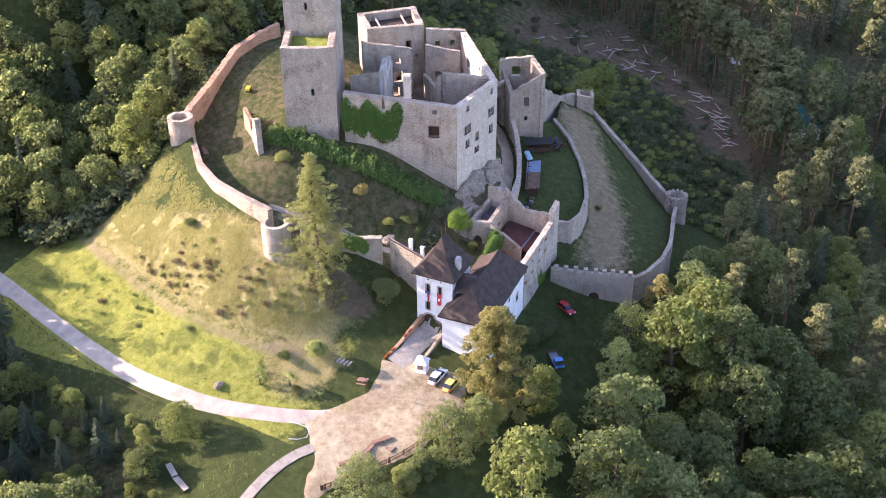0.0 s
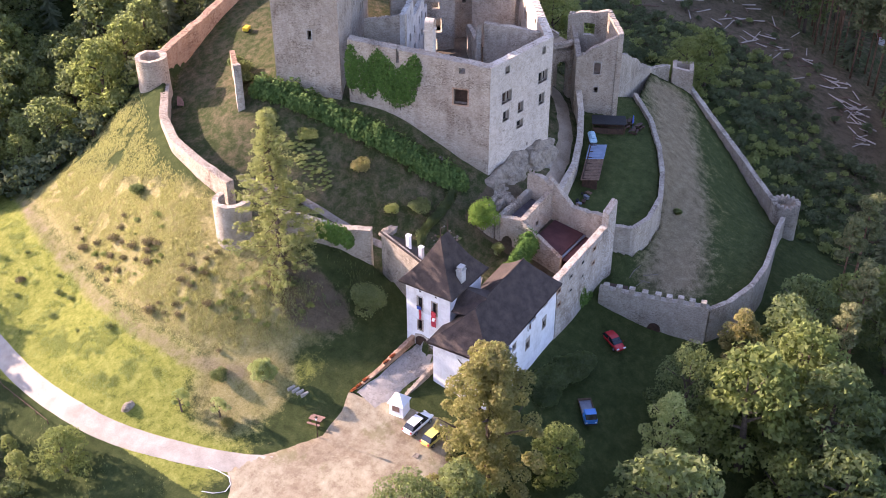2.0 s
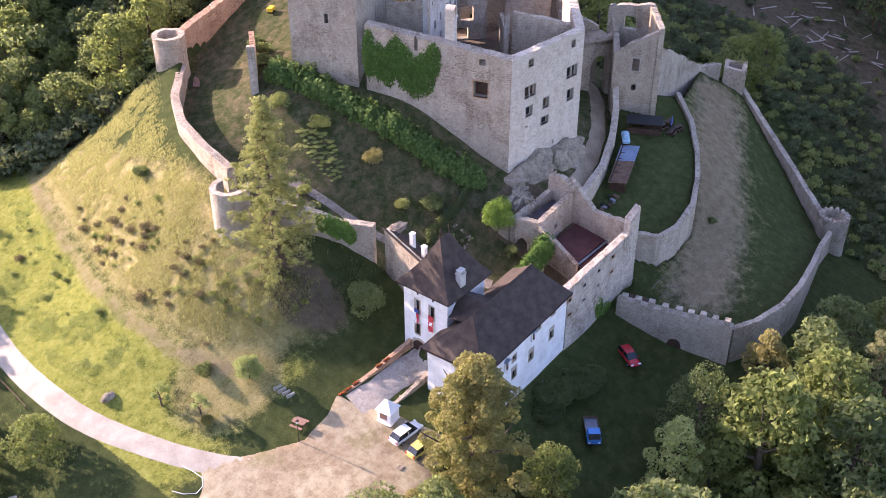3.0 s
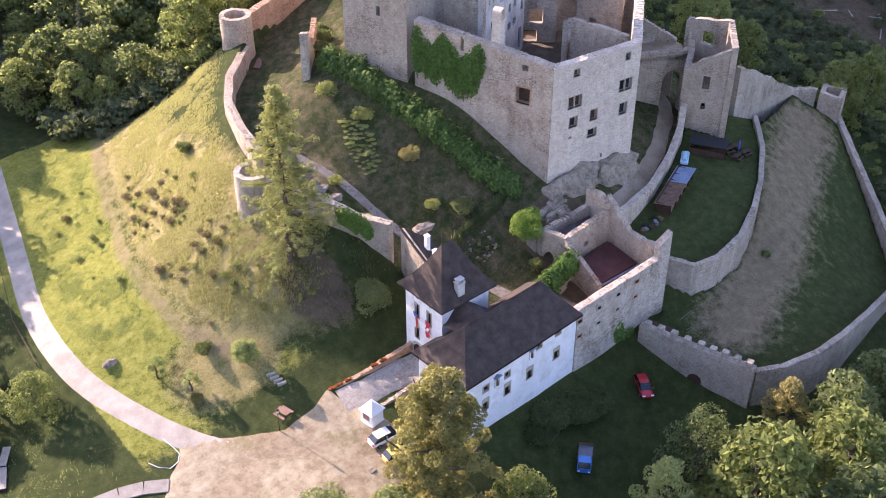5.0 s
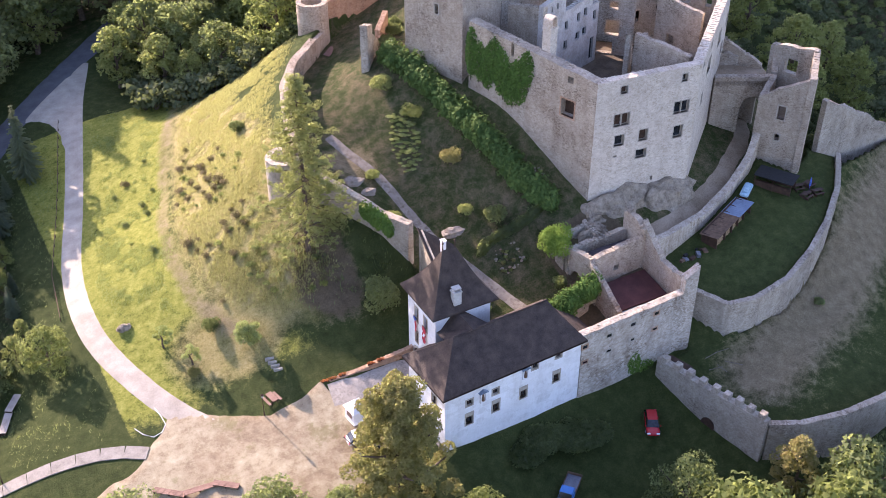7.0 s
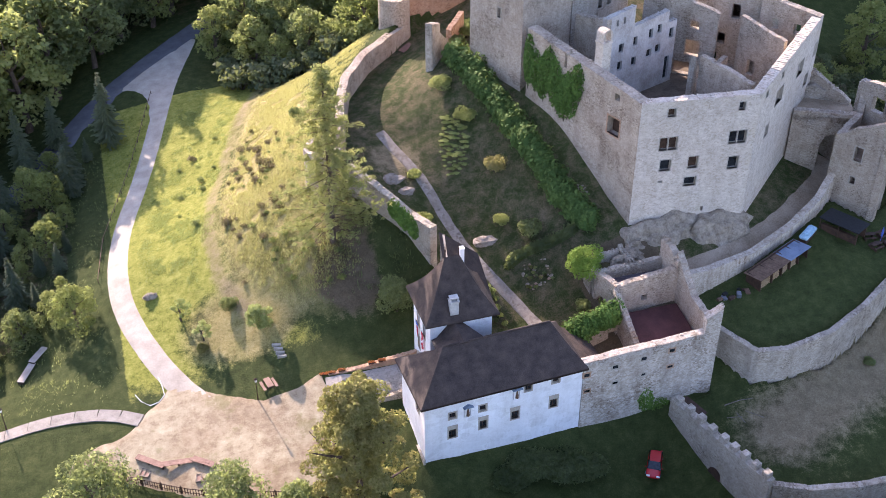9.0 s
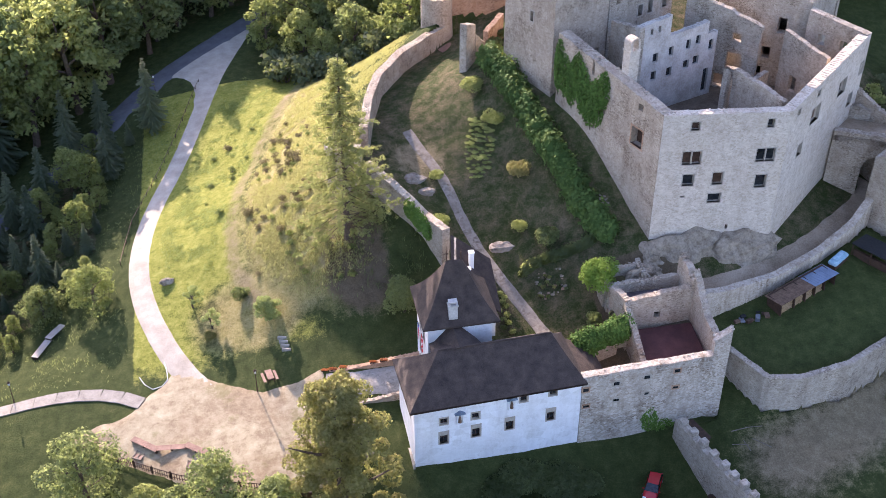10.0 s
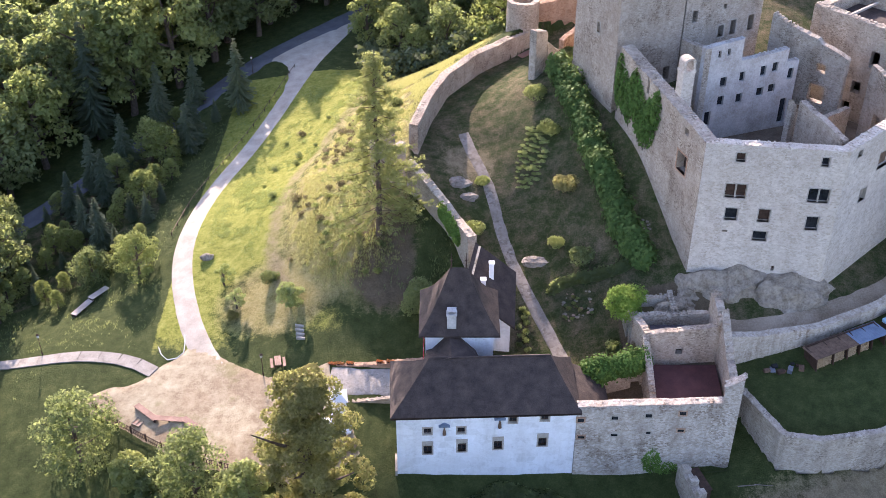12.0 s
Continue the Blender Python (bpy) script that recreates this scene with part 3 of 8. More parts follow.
def patch(name, poly, lift, material, label, category, step=0.7, ragged=0.5):
    """A flat area laid over the ground, with an uneven rim that dips under the grass."""
    xs = np.arange(min(p[0] for p in poly) - 1, max(p[0] for p in poly) + 1, step)
    ys = np.arange(min(p[1] for p in poly) - 1, max(p[1] for p in poly) + 1, step)
    gx, gy = np.meshgrid(xs, ys)
    wob = np.array([[rag(x, y, 3, 2.0, ragged) for x in xs] for y in ys])
    d = np.where(inside(poly, gx, gy), 1, -1) * reach(poly, gx, gy) + wob
    z = height(gx, gy) + np.clip(d * 0.25, -0.35, lift)
    keep = d > -1.0
    idx = -np.ones(gx.shape, int)
    idx[keep] = np.arange(keep.sum())
    f = [(idx[j, i], idx[j, i + 1], idx[j + 1, i + 1], idx[j + 1, i]) for j in range(len(ys) - 1) for i in range(len(xs) - 1) if keep[j:j + 2, i:i + 2].all()]
    return tagged(quads(name, np.c_[gx[keep], gy[keep], z[keep]], f, material, None, "", True), label, category, kind="structure")


build_ground()
patch("junction", [(-13.5, 108), (-16.6, 100), (-19.4, 90), (-21.4, 82), (-23.2, 82.4), (-22.6, 89), (-23.4, 93.4), (-26.0, 96.2), (-30.0, 97.4), (-26.5, 101.5), (-19, 109)], 0.13, GRAVEL, "pale gravel apron where the road meets the asphalt", "road")
strip("road", ROAD, 3.6, 0.09, GRAVEL, "pale gravel road curving round the hill", "road")
strip("road_asphalt", ASPHALT_ROAD, 5.0, 0.15, ASPHALT, "grey asphalt road under the forest edge", "road")
patch("yard", YARD, 0.11, YARD_MAT, "sandy gravel forecourt before the gate", "yard")
strip("garden_path", GARDEN_PATH, 1.9, 0.08, PATH_MAT, "worn stone path climbing through the castle garden", "path", 0.3)
strip("ramp_road", [(33, 15.6), (39, 14.2), (46.0, 15.6), (53.0, 18.4), (59, 21.8), (66.6, 27.2), (68.8, 31)], 3.0, 0.08, SAND, "dusty ramp track up to the inner gate", "path", 0.3)


# ---------- masonry ----------
def wall_run(name, line, thick, tops, material, label, base=None, parent=None, ragged=0.18, coping=True, sink=1.2, cut=None):
    """A free-standing masonry wall along a line; tops: height of the crown at each given point."""
    root = parent or empty(name)
    lens = [0.0]
    for a, b in zip(line, line[1:]):
        lens.append(lens[-1] + math.hypot(b[0] - a[0], b[1] - a[1]))
    n = max(2, int(lens[-1] / 0.55))
    s = np.linspace(0, lens[-1], n + 1)
    x, y, t = (np.interp(s, lens, v) for v in ([p[0] for p in line], [p[1] for p in line], tops))
    verts, faces = [], []
    rows = 5
    for i in range(n + 1):
        a, b = max(i - 1, 0), min(i + 1, n)
        d = Vector((x[b] - x[a], y[b] - y[a])).normalized()
        nx, ny = -d.y * thick / 2, d.x * thick / 2
        top = t[i] + rag(x[i], y[i], 1, 0.8, ragged) + rag(x[i], y[i], 7, 3.0, ragged)
        if cut:
            top = cut(s[i], top)
        for side in (-1, 1):
            px, py = x[i] + nx * side, y[i] + ny * side
            low = base if base is not None else min(z_at(px + nx * side * 0.8, py + ny * side * 0.8), z_at(px, py)) - sink
            for r in range(rows):
                f = r / (rows - 1)
                bulge = rag(px, py, low + f * 5, 1.6, 0.06)
                verts.append((px + d.y * -side * -bulge, py + d.x * side * -bulge, low + (top - low) * f))
    w = 2 * rows
    for i in range(n):
        for r in range(rows - 1):
            a = i * w + r
            faces += [(a, a + w, a + w + 1, a + 1), (a + rows, a + rows + 1, a + rows + w + 1, a + rows + w)]
        a = i * w + rows - 1
        faces.append((a, a + w, a + w + rows, a + rows))
    for e in (0, n):
        a = e * w
        for r in range(rows - 1):
            q = (a + r, a + r + 1, a + rows + r + 1, a + rows + r)
            faces.append(q if e == 0 else q[::-1])
    quads("masonry", verts, faces, material, root)
    if coping:
        bm = bmesh.new()
        rnd = random.Random(len(name) * 7 + int(lens[-1]))
        for i in range(n + 1):
            for k in range(2):
                b, c = verts[i * w + rows - 1], verts[i * w + w - 1]
                f = (0.27, 0.73)[k] + rnd.uniform(-0.1, 0.1)
                cx, cy, cz = (b[q] + (c[q] - b[q]) * f for q in range(3))
                sx, sy, sz = rnd.uniform(0.09, 0.2), rnd.uniform(0.08, 0.16) * max(1, thick), rnd.uniform(0.0, 0.1)
                box(bm, -sx, -sy, -0.15, sx, sy, sz, pose(cx, cy, cz, rnd.uniform(-8, 8), rnd.uniform(-8, 8), rnd.uniform(0, 180)))
        tagged(part("coping", bm, material, root), kind="stuff")
    return tagged(root, label, "wall", kind="structure") if parent is None else root


def panel(bm, p0, p1, zb, zt0, zt1, thick, holes=(), ragged=0.0, seed=0.0):
    """An upright wall from p0 to p1 (its outside on the right of that way), with holes (s0, z0, s1, z1) through it."""
    a, b = Vector((*p0, 0)), Vector((*p1, 0))
    L = (b - a).length
    d = (b - a) / L
    a, L = a + d * 0.006, L - 0.012
    nrm = Vector((d.y, -d.x, 0))
    lim = min(zt0, zt1) - max(0.25, ragged * 2.5)
    ss = sorted({0.0, L, *[v for h in holes for v in (h[0], h[2])], *np.arange(0.8, L - 0.4, 0.8).round(3).tolist()})
    zs = sorted({zb, lim, *[v for h in holes for v in (h[1], h[3])], *np.arange(zb + 2.5, lim - 1, 2.5).round(3).tolist()})
    zs = [z for z in zs if z <= lim + 1e-6]

    def at(s, z, back):
        if z is None:
            z = zt0 + (zt1 - zt0) * s / L + rag(s, seed, 2, 0.9, ragged) + rag(s, seed, 9, 3.5, ragged)
        return bm.verts.new(a + d * s - nrm * (thick if back else 0) + Vector((0, 0, z)))

    zz = zs + [None]
    grid = {(i, j, k): at(s, z, k) for i, s in enumerate(ss) for j, z in enumerate(zz) for k in (0, 1)}
    solid = {}
    for i in range(len(ss) - 1):
        for j in range(len(zz) - 1):
            cs, cz = (ss[i] + ss[i + 1]) / 2, ((zz[j] + zz[j + 1]) / 2 if zz[j + 1] is not None else lim + 0.1)
            solid[i, j] = not any(h[0] < cs < h[2] and h[1] < cz < h[3] for h in holes)
    for (i, j), full in solid.items():
        if not full:
            continue
        for k, order in ((0, 1), (1, -1)):
            q = [grid[i, j, k], grid[i + 1, j, k], grid[i + 1, j + 1, k], grid[i, j + 1, k]]
            bm.faces.new(q[::order])
        for di, dj, e in ((-1, 0, ((i, j), (i, j + 1))), (1, 0, ((i + 1, j + 1), (i + 1, j))), (0, 1, ((i, j + 1), (i + 1, j + 1))), (0, -1, ((i + 1, j), (i, j)))):
            if not solid.get((i + di, j + dj), False):
                u, v = e
                bm.faces.new((grid[(*u, 0)], grid[(*u, 1)], grid[(*v, 1)], grid[(*v, 0)]))
    loose = [v for v in bm.verts if not v.link_faces]
    bmesh.ops.delete(bm, geom=loose, context="VERTS")


def ring_wall(bm, cx, cy, r, thick, zb, zt, a0=0.0, a1=360.0, ragged=0.15, notch=0):
    n = int(abs(a1 - a0) / 8)
    rows = []
    for i in range(n + 1):
        t = radians(a0 + (a1 - a0) * i / n)
        c, s = math.cos(t), math.sin(t)
        top = zt + rag(c * 3, s * 3, cx, 1.0, ragged) - (0.7 if notch and i % notch == 0 else 0)
        rows.append([bm.verts.new((cx + c * q, cy + s * q, z)) for q, z in ((r * 1.06, zb), (r, (zb + zt) / 2), (r, top), (r - thick, top), (r - thick, zb))])
    for p, q in zip(rows, rows[1:]):
        for k in range(4):
            bm.faces.new((p[k], q[k], q[k + 1], p[k + 1]))
    if a1 - a0 < 359:
        bm.faces.new(rows[0])
        bm.faces.new(rows[-1][::-1])


def round_tower(name, cx, cy, r, zb, zt, material, label, a0=0.0, a1=360.0, floor=None, notch=0):
    root = empty(name, (0, 0, 0))
    bm = bmesh.new()
    ring_wall(bm, cx, cy, r, 0.8, zb, zt, a0, a1, 0.2, notch)
    part("masonry", bm, material, root)
    bm = bmesh.new()
    bmesh.ops.create_cone(bm, cap_ends=True, segments=24, radius1=r - 0.7, radius2=r - 0.7, depth=0.4, matrix=pose(cx, cy, (floor or zt - 1.6) - 0.2))
    part("floor", bm, SAND, root)
    return tagged(root, label, "tower")


wall_run("wall_west", WEST_WALL, 1.2, [20.6, 20.5, 20.4, 20.3, 20.0], STONE_WARM, "long curved curtain wall of pale rubble stone", ragged=0.12)
wall_run("wall_south_west", SOUTH_WALL, 1.1, [18.3, 17.3, 15.9, 14.6, 14.8], STONE, "sloping rubble curtain wall above a grassy bank", ragged=0.12)
wall_run("wall_north_west", [(18.2, 73.4), (29, 75.2), (45, 78.8), (53, 78.2), (58, 76.5)], 1.3, [24.0, 25.5, 27.5, 28.0, 28.5], STONE_RED, "tall reddish curtain wall round the upper ward")
round_tower("round_tower", -2.4, 39.0, 2.5, 9.5, 19.8, STONE, "open-backed round wall tower of pale rubble", 75, 330, 16.6)
round_tower("round_tower", 16.2, 72.4, 2.45, 16.5, 24.9, STONE_WARM, "squat round corner tower with a bare earthen top")
wall_run("wall_ramp", RAMP_WALL, 1.0, [10.5, 9.8, 9.7, 10.5, 11.9, 13.6], STONE_RUNS, "curved parapet wall beside the castle ramp", ragged=0.1)
wall_run("wall_lawn", LAWN_WALL, 0.75, [6.4, 5.9, 6.0, 6.2, 6.8, 7.4, 8.5, 9.4], STONE, "low rubble terrace wall round the lawn", ragged=0.1)
wall_run("wall_outer_bailey", OUTER_WALL, 0.8, [0.6, 0.3, 0.6, -0.2, -3.3, -6.3, -8.3], STONE, "curved outer bailey wall of grey rubble", ragged=0.1)
wall_run("wall_east_bailey", [(82.8, -9.0), (92, 4), (101.0, 16.6)], 0.95, [-7.6, -3.0, 1.2], STONE, "straight thick outer wall descending to a tower", ragged=0.12)
wall_run("wall_north_bailey", [(99.0, 20.6), (95.0, 23.0), (90, 22.8), (82, 22.0), (75.5, 21.2)], 0.9, [5.0, 5.8, 8.6, 13.2, 16.6], STONE, "ruined grey cross wall of the outer bailey", ragged=0.4)
round_tower("corner_tower", 82.2, -11.0, 2.5, -18.0, -6.4, STONE, "small battlemented corner tower of grey stone", notch=3)


wall_run("wall_battlement", [(30.9, 0.0), (33.1, -8.2), (35.2, -15.2)], 1.0, [1.4, 1.2, 1.3], STONE, "battlemented cross wall with a small arched gate", coping=False, ragged=0.04)
bastion = empty("corner_bastion")
for p0, p1 in (((98.4, 19.4), (99.6, 15.6)), ((99.6, 15.6), (103.4, 17.2)), ((103.4, 17.2), (102.0, 21.0)), ((102.0, 21.0), (98.4, 19.4))):
    bm = bmesh.new()
    panel(bm, p0, p1, -6.0, 5.2, 5.0, 0.8, (), 0.2, p0[0])
    part("wall", bm, STONE_WARM, bastion)
tagged(bastion, "square ruined corner bastion of grey rubble", "tower")
battlement = bpy.data.objects["wall_battlement"]
for k in range(9):
    f = (k + 0.5) / 9
    x, y = (30.9 + (33.1 - 30.9) * f * 2, -8.2 * f * 2) if f < 0.5 else (33.1 + 2.1 * (f * 2 - 1), -8.2 - 7.0 * (f * 2 - 1))
    part("merlon", boxes((-0.42, -0.45, -0.3, 0.42, 0.45, 0.78 + rag(k, 3, 0, 1.3, 0.2)), bevel=0.05, m=pose(x, y, 1.25, 0, 0, -74)), STONE, battlement)


# ---------- gatehouse range ----------
HOUSE = pose(0.0, 0.0, 0.0, 0, 0, 3.0)


def at_house(x, y, z=0.0):
    return HOUSE @ Vector((x, y, z))


def hip_roof(bm, x0, y0, x1, y1, eave, ridge, rx0, rx1, ry, m, sag=0.0, thick=0.25, steps=8):
    """A hipped roof with a slight flare at the eaves."""

    def lerp(a, b, f):
        return a + (b - a) * f

    rows = []
    for i in range(steps + 1):
        f = i / steps
        z = lerp(eave, ridge, f - sag * math.sin(math.pi * f))
        rows.append([bm.verts.new(m @ Vector(p)) for p in ((lerp(x0, rx0, f), lerp(y0, ry, f), z), (lerp(x1, rx1, f), lerp(y0, ry, f), z), (lerp(x1, rx1, f), lerp(y1, ry, f), z), (lerp(x0, rx0, f), lerp(y1, ry, f), z))])
    for p, q in zip(rows, rows[1:]):
        for k in range(4):
            bm.faces.new((p[k], p[(k + 1) % 4], q[(k + 1) % 4], q[k]))
    low = [bm.verts.new(v.co - Vector((0, 0, thick))) for v in rows[0]]
    for k in range(4):
        bm.faces.new((low[k], low[(k + 1) % 4], rows[0][(k + 1) % 4], rows[0][k]))
    bm.faces.new(low[::-1])
    bm.faces.new(rows[-1])


def house_wall(p0, p1, zb, zt, root, holes=(), mat=None, m=HOUSE, thick=0.7):
    bm = bmesh.new()
    panel(bm, p0, p1, zb, zt, zt, thick, holes)
    bmesh.ops.transform(bm, matrix=m, verts=bm.verts[:])
    return part("wall", bm, mat or PLASTER, root)


gatehouse = empty("gatehouse")
F = [(3.3, 3.2), (7.0, 3.4), (10.9, 3.6), (15.7, 3.9)]
U = [(3.3, 5.9), (6.9, 5.9), (12.4, 7.2), (15.8, 7.4)]
holes = [(x - 0.45, z - 0.65, x + 0.45, z + 0.55) for x, z in F] + [(x - 0.4, z - 0.45, x + 0.4, z + 0.4) for x, z in U]
house_wall((0, 0), (19.2, 0), -4.0, 8.4, gatehouse, holes)
house_wall((0, 8.0), (0, 0), -3.0, 8.4, gatehouse, [(5.2, 5.6, 6.1, 6.8)])
house_wall((19.2, 0), (19.2, 8.0), 0.0, 8.4, gatehouse)
house_wall((19.2, 8.0), (0, 8.0), 0.0, 8.4, gatehouse)
bm = bmesh.new()
hip_roof(bm, -0.6, -0.6, 19.6, 8.6, 8.4, 12.6, 3.6, 16.6, 4.0, HOUSE, 0.04)
part("roof", bm, ROOF, gatehouse, "dark shingled hipped roof")
tagged(gatehouse, "long whitewashed castle house with dark hipped shingle roof", "building")

gate_tower = empty("gate_tower")
GT = pose(2.95, 7.65, 0, 0, 0, 0.5)
for p0, p1, hs in (((0, 6.8), (0, 0), [(1.8, 9.45, 2.5, 11.35), (4.05, 9.45, 4.75, 11.35), (1.75, 6.1, 2.55, 7.7), (1.3, 2.0, 3.5, 5.2)]), ((0, 0), (7.4, 0), ()), ((7.4, 0), (7.4, 6.8), ()), ((7.4, 6.8), (0, 6.8), ())):
    house_wall(p0, p1, 1.0, 13.5, gate_tower, hs, m=GT)
bm = bmesh.new()
hip_roof(bm, -0.7, -0.7, 8.1, 7.5, 13.4, 19.6, 2.7, 4.5, 3.3, GT, 0.1, steps=10)
part("roof", bm, ROOF, gate_tower, "steep dark shingled pyramid roof")
tagged(gate_tower, "square whitewashed gate tower with steep shingle roof", "tower")

wall_run("wall_curtain", [(19.2, 1.4), (27, 1.6), (34.6, 1.8)], 1.0, [8.9, 9.0, 9.2], STONE_WORN, "tall curtain wall with rows of small openings", ragged=0.1)
wall_run("wall_curtain_end", [(34.6, 1.8), (36.3, 1.4)], 1.1, [11.4, 13.2], STONE_WORN, "tall broken pier at the end of the curtain wall", ragged=0.3)
wall_run("wall_court_east", [(36.0, 1.9), (36.6, 8.0), (36.2, 12.0)], 0.9, [10.0, 9.4, 13.4], STONE_WARM, "ragged courtyard wall of warm rubble", ragged=0.3)

# ---------- palace and keep ----------
PA, PB, PC, PD, PE = (33.6, 21.2), (49.0, 19.6), (67.0, 35.0), (62.2, 42.0), (26.6, 41.6)


def crown(bm, p0, p1, t0, t1, thick, seed):
    """Loose pale stones along the top of a wall."""
    rnd = random.Random(seed)
    a, b = Vector((*p0, 0)), Vector((*p1, 0))
    L = (b - a).length
    d = (b - a) / L
    inn = Vector((-d.y, d.x, 0))
    s = 0.2
    while s < L:
        for k in range(2):
            q = a + d * s + inn * thick * ((0.25, 0.75)[k] + rnd.uniform(-0.12, 0.12))
            w = rnd.uniform(0.09, 0.2)
            box(bm, -w, -thick * 0.2, -0.2, w, thick * 0.2, rnd.uniform(0.0, 0.11), pose(q.x, q.y, t0 + (t1 - t0) * s / L, rnd.uniform(-7, 7), rnd.uniform(-7, 7), math.degrees(math.atan2(d.y, d.x)) + rnd.uniform(-20, 20)))
        s += rnd.uniform(0.4, 0.65)


def masonry(root, p0, p1, zb, t0, t1, hs=(), mat=None, thick=1.2, ragged=0.1, stones=True, name="wall", label=""):
    bm = bmesh.new()
    panel(bm, p0, p1, zb, t0, t1, thick, hs, ragged, p0[0])
    ob = part(name, bm, mat or STONE, root, label)
    if stones:
        bm = bmesh.new()
        crown(bm, p0, p1, t0, t1, thick, int(p0[0] * 10 + p1[1]))
        tagged(part("coping", bm, mat or STONE, ob), kind="stuff")
    return ob


def between(a, b, f):
    return (a[0] + (b[0] - a[0]) * f, a[1] + (b[1] - a[1]) * f)


def stone_frame(root, p0, p1, hole, mat=None, proud=0.05, w=0.16, depth=0.35):
    """A dressed stone surround set round a hole of a wall."""
    a, b = Vector((*p0, 0)), Vector((*p1, 0))
    d = (b - a).normalized()
    m = Matrix.Translation(a) @ Matrix.Rotation(math.atan2(d.y, d.x), 4, "Z")
    s0, z0, s1, z1 = hole
    bm = bmesh.new()
    y0, y1 = -proud, depth
    for q in ((s0 - w, y0, z0 - w, s1 + w, y1, z0), (s0 - w, y0, z1, s1 + w, y1, z1 + w), (s0 - w, y0, z0, s0, y1, z1), (s1, y0, z0, s1 + w, y1, z1)):
        box(bm, *q, m=m)
    return part("window_surround", bm, mat or TRIM_STONE, root)


def back_opening(root, p0, p1, hole, depth=0.55, mat=None):
    """A panel closing a wall hole, set back; its dark colour stands in for inner shade, in places for boards."""
    d = Vector((p1[0] - p0[0], p1[1] - p0[1]))
    s0, z0, s1, z1 = hole
    return part("window_board", boxes((s0 - 0.05, depth, z0 - 0.05, s1 + 0.05, depth + 0.06, z1 + 0.05), m=pose(*p0, 0, 0, 0, math.degrees(math.atan2(d.y, d.x)))), mat or WOOD_DARK, root)


palace = empty("palace")
front_holes = [(2.9, 22.5, 5.2, 24.3), (12.0, 22.5, 14.3, 24.3), (3.3, 19.5, 4.7, 21.1), (7.0, 19.5, 8.3, 21.2), (12.4, 18.8, 13.8, 20.6), (6.8, 16.9, 8.4, 18.2), (3.5, 27.2, 4.5, 28.3), (12.7, 27.2, 13.5, 28.3), (3.3, 17.8, 3.9, 18.1), (9.6, 12.8, 9.95, 13.5)]
masonry(palace, PA, PB, 6.0, 29.3, 29.2, front_holes, STONE_PALE, 1.3, 0.08, label="pale limewashed front wall")
for h in front_holes[:8]:
    stone_frame(palace, PA, PB, h, None, 0.03, 0.12)
# Dark sheets put shade into the ruin's openings; every third is a board.
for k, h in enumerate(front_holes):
    back_opening(palace, PA, PB, h, 0.6, GLASS_AND_SHADE if k % 3 else WOOD_DARK)
for s, z in ((4.05, 23.4), (13.15, 23.4)):
    a = math.degrees(math.atan2(PB[1] - PA[1], PB[0] - PA[0]))
    part("mullion", boxes((s - 0.08, 0.1, z - 0.9, s + 0.08, 0.35, z + 0.9), m=pose(*PA, 0, 0, 0, a)), TRIM_STONE, palace)
east_holes = [(6.8, 24.3, 9.4, 26.5), (15.2, 24.8, 17.6, 26.9), (4.3, 20.9, 5.6, 22.6), (19.8, 21.5, 21.3, 23.3), (22.0, 25.3, 23.6, 27.1), (1.8, 27.8, 2.6, 28.6), (7.6, 28.0, 8.4, 28.8)]
masonry(palace, PB, PC, 6.0, 29.2, 30.8, east_holes, STONE_PALE, 1.3, 0.08, label="pale limewashed side wall")
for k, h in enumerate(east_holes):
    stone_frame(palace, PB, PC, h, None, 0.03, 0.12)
    # A brown board in the first opening, a sheet of painted shade elsewhere.
    back_opening(palace, PB, PC, h, 0.6, WOOD if k == 0 else GLASS_AND_SHADE)
masonry(palace, PC, PD, 8.0, 30.8, 31.8, [(2.4, 27.5, 3.4, 29.0), (5.6, 27.5, 6.6, 29.0)], STONE)
west_hole = (16.1, 23.1, 18.2, 25.5)
masonry(palace, PE, PA, 8.0, 31.4, 29.3, [west_hole, (16.9, 28.0, 17.8, 28.9), (3.2, 29.4, 3.8, 30.2), (7.4, 28.6, 7.9, 29.3)], STONE_WARM, 1.6, 0.12, label="stained west wall with ivy")
stone_frame(palace, PE, PA, west_hole, STONE_RED, 0.03, 0.22)
back_opening(palace, PE, PA, west_hole, 1.0)
# court floor inside
bm = bmesh.new()
lower = [bm.verts.new((*p, 17.0)) for p in ((34.6, 22.3), (48.6, 20.8), (65.6, 35.2), (61.4, 41.2), (52, 49.6), (36, 46.6), (27.9, 41.4))]
upper = [bm.verts.new((v.co.x, v.co.y, 19.7)) for v in lower]
bm.faces.new(upper)
for k in range(7):
    bm.faces.new((lower[k], lower[(k + 1) % 7], upper[(k + 1) % 7], upper[k]))
part("court_floor", bm, COURT_EARTH, palace, "dusty earthen courtyard floor")
# inner white wall in three steps, pierced by small windows
WA, WB = (36.2, 38.1), (49.4, 43.2)
wh = [(1.9, 31.2, 2.3, 32.1), (3.2, 31.3, 3.6, 32.2), (2.75, 27.1, 3.65, 28.4), (5.5, 27.4, 6.25, 28.7), (8.5, 27.6, 9.3, 29.0), (10.2, 27.9, 11.0, 29.2), (2.75, 24.5, 3.65, 25.8), (5.45, 24.4, 6.35, 25.7), (8.4, 24.8, 9.4, 26.0), (10.1, 25.0, 11.1, 26.2), (1.15, 21.9, 2.05, 23.9), (12.35, 20.3, 13.3, 23.8), (12.7, 26.5, 13.5, 28.0)]


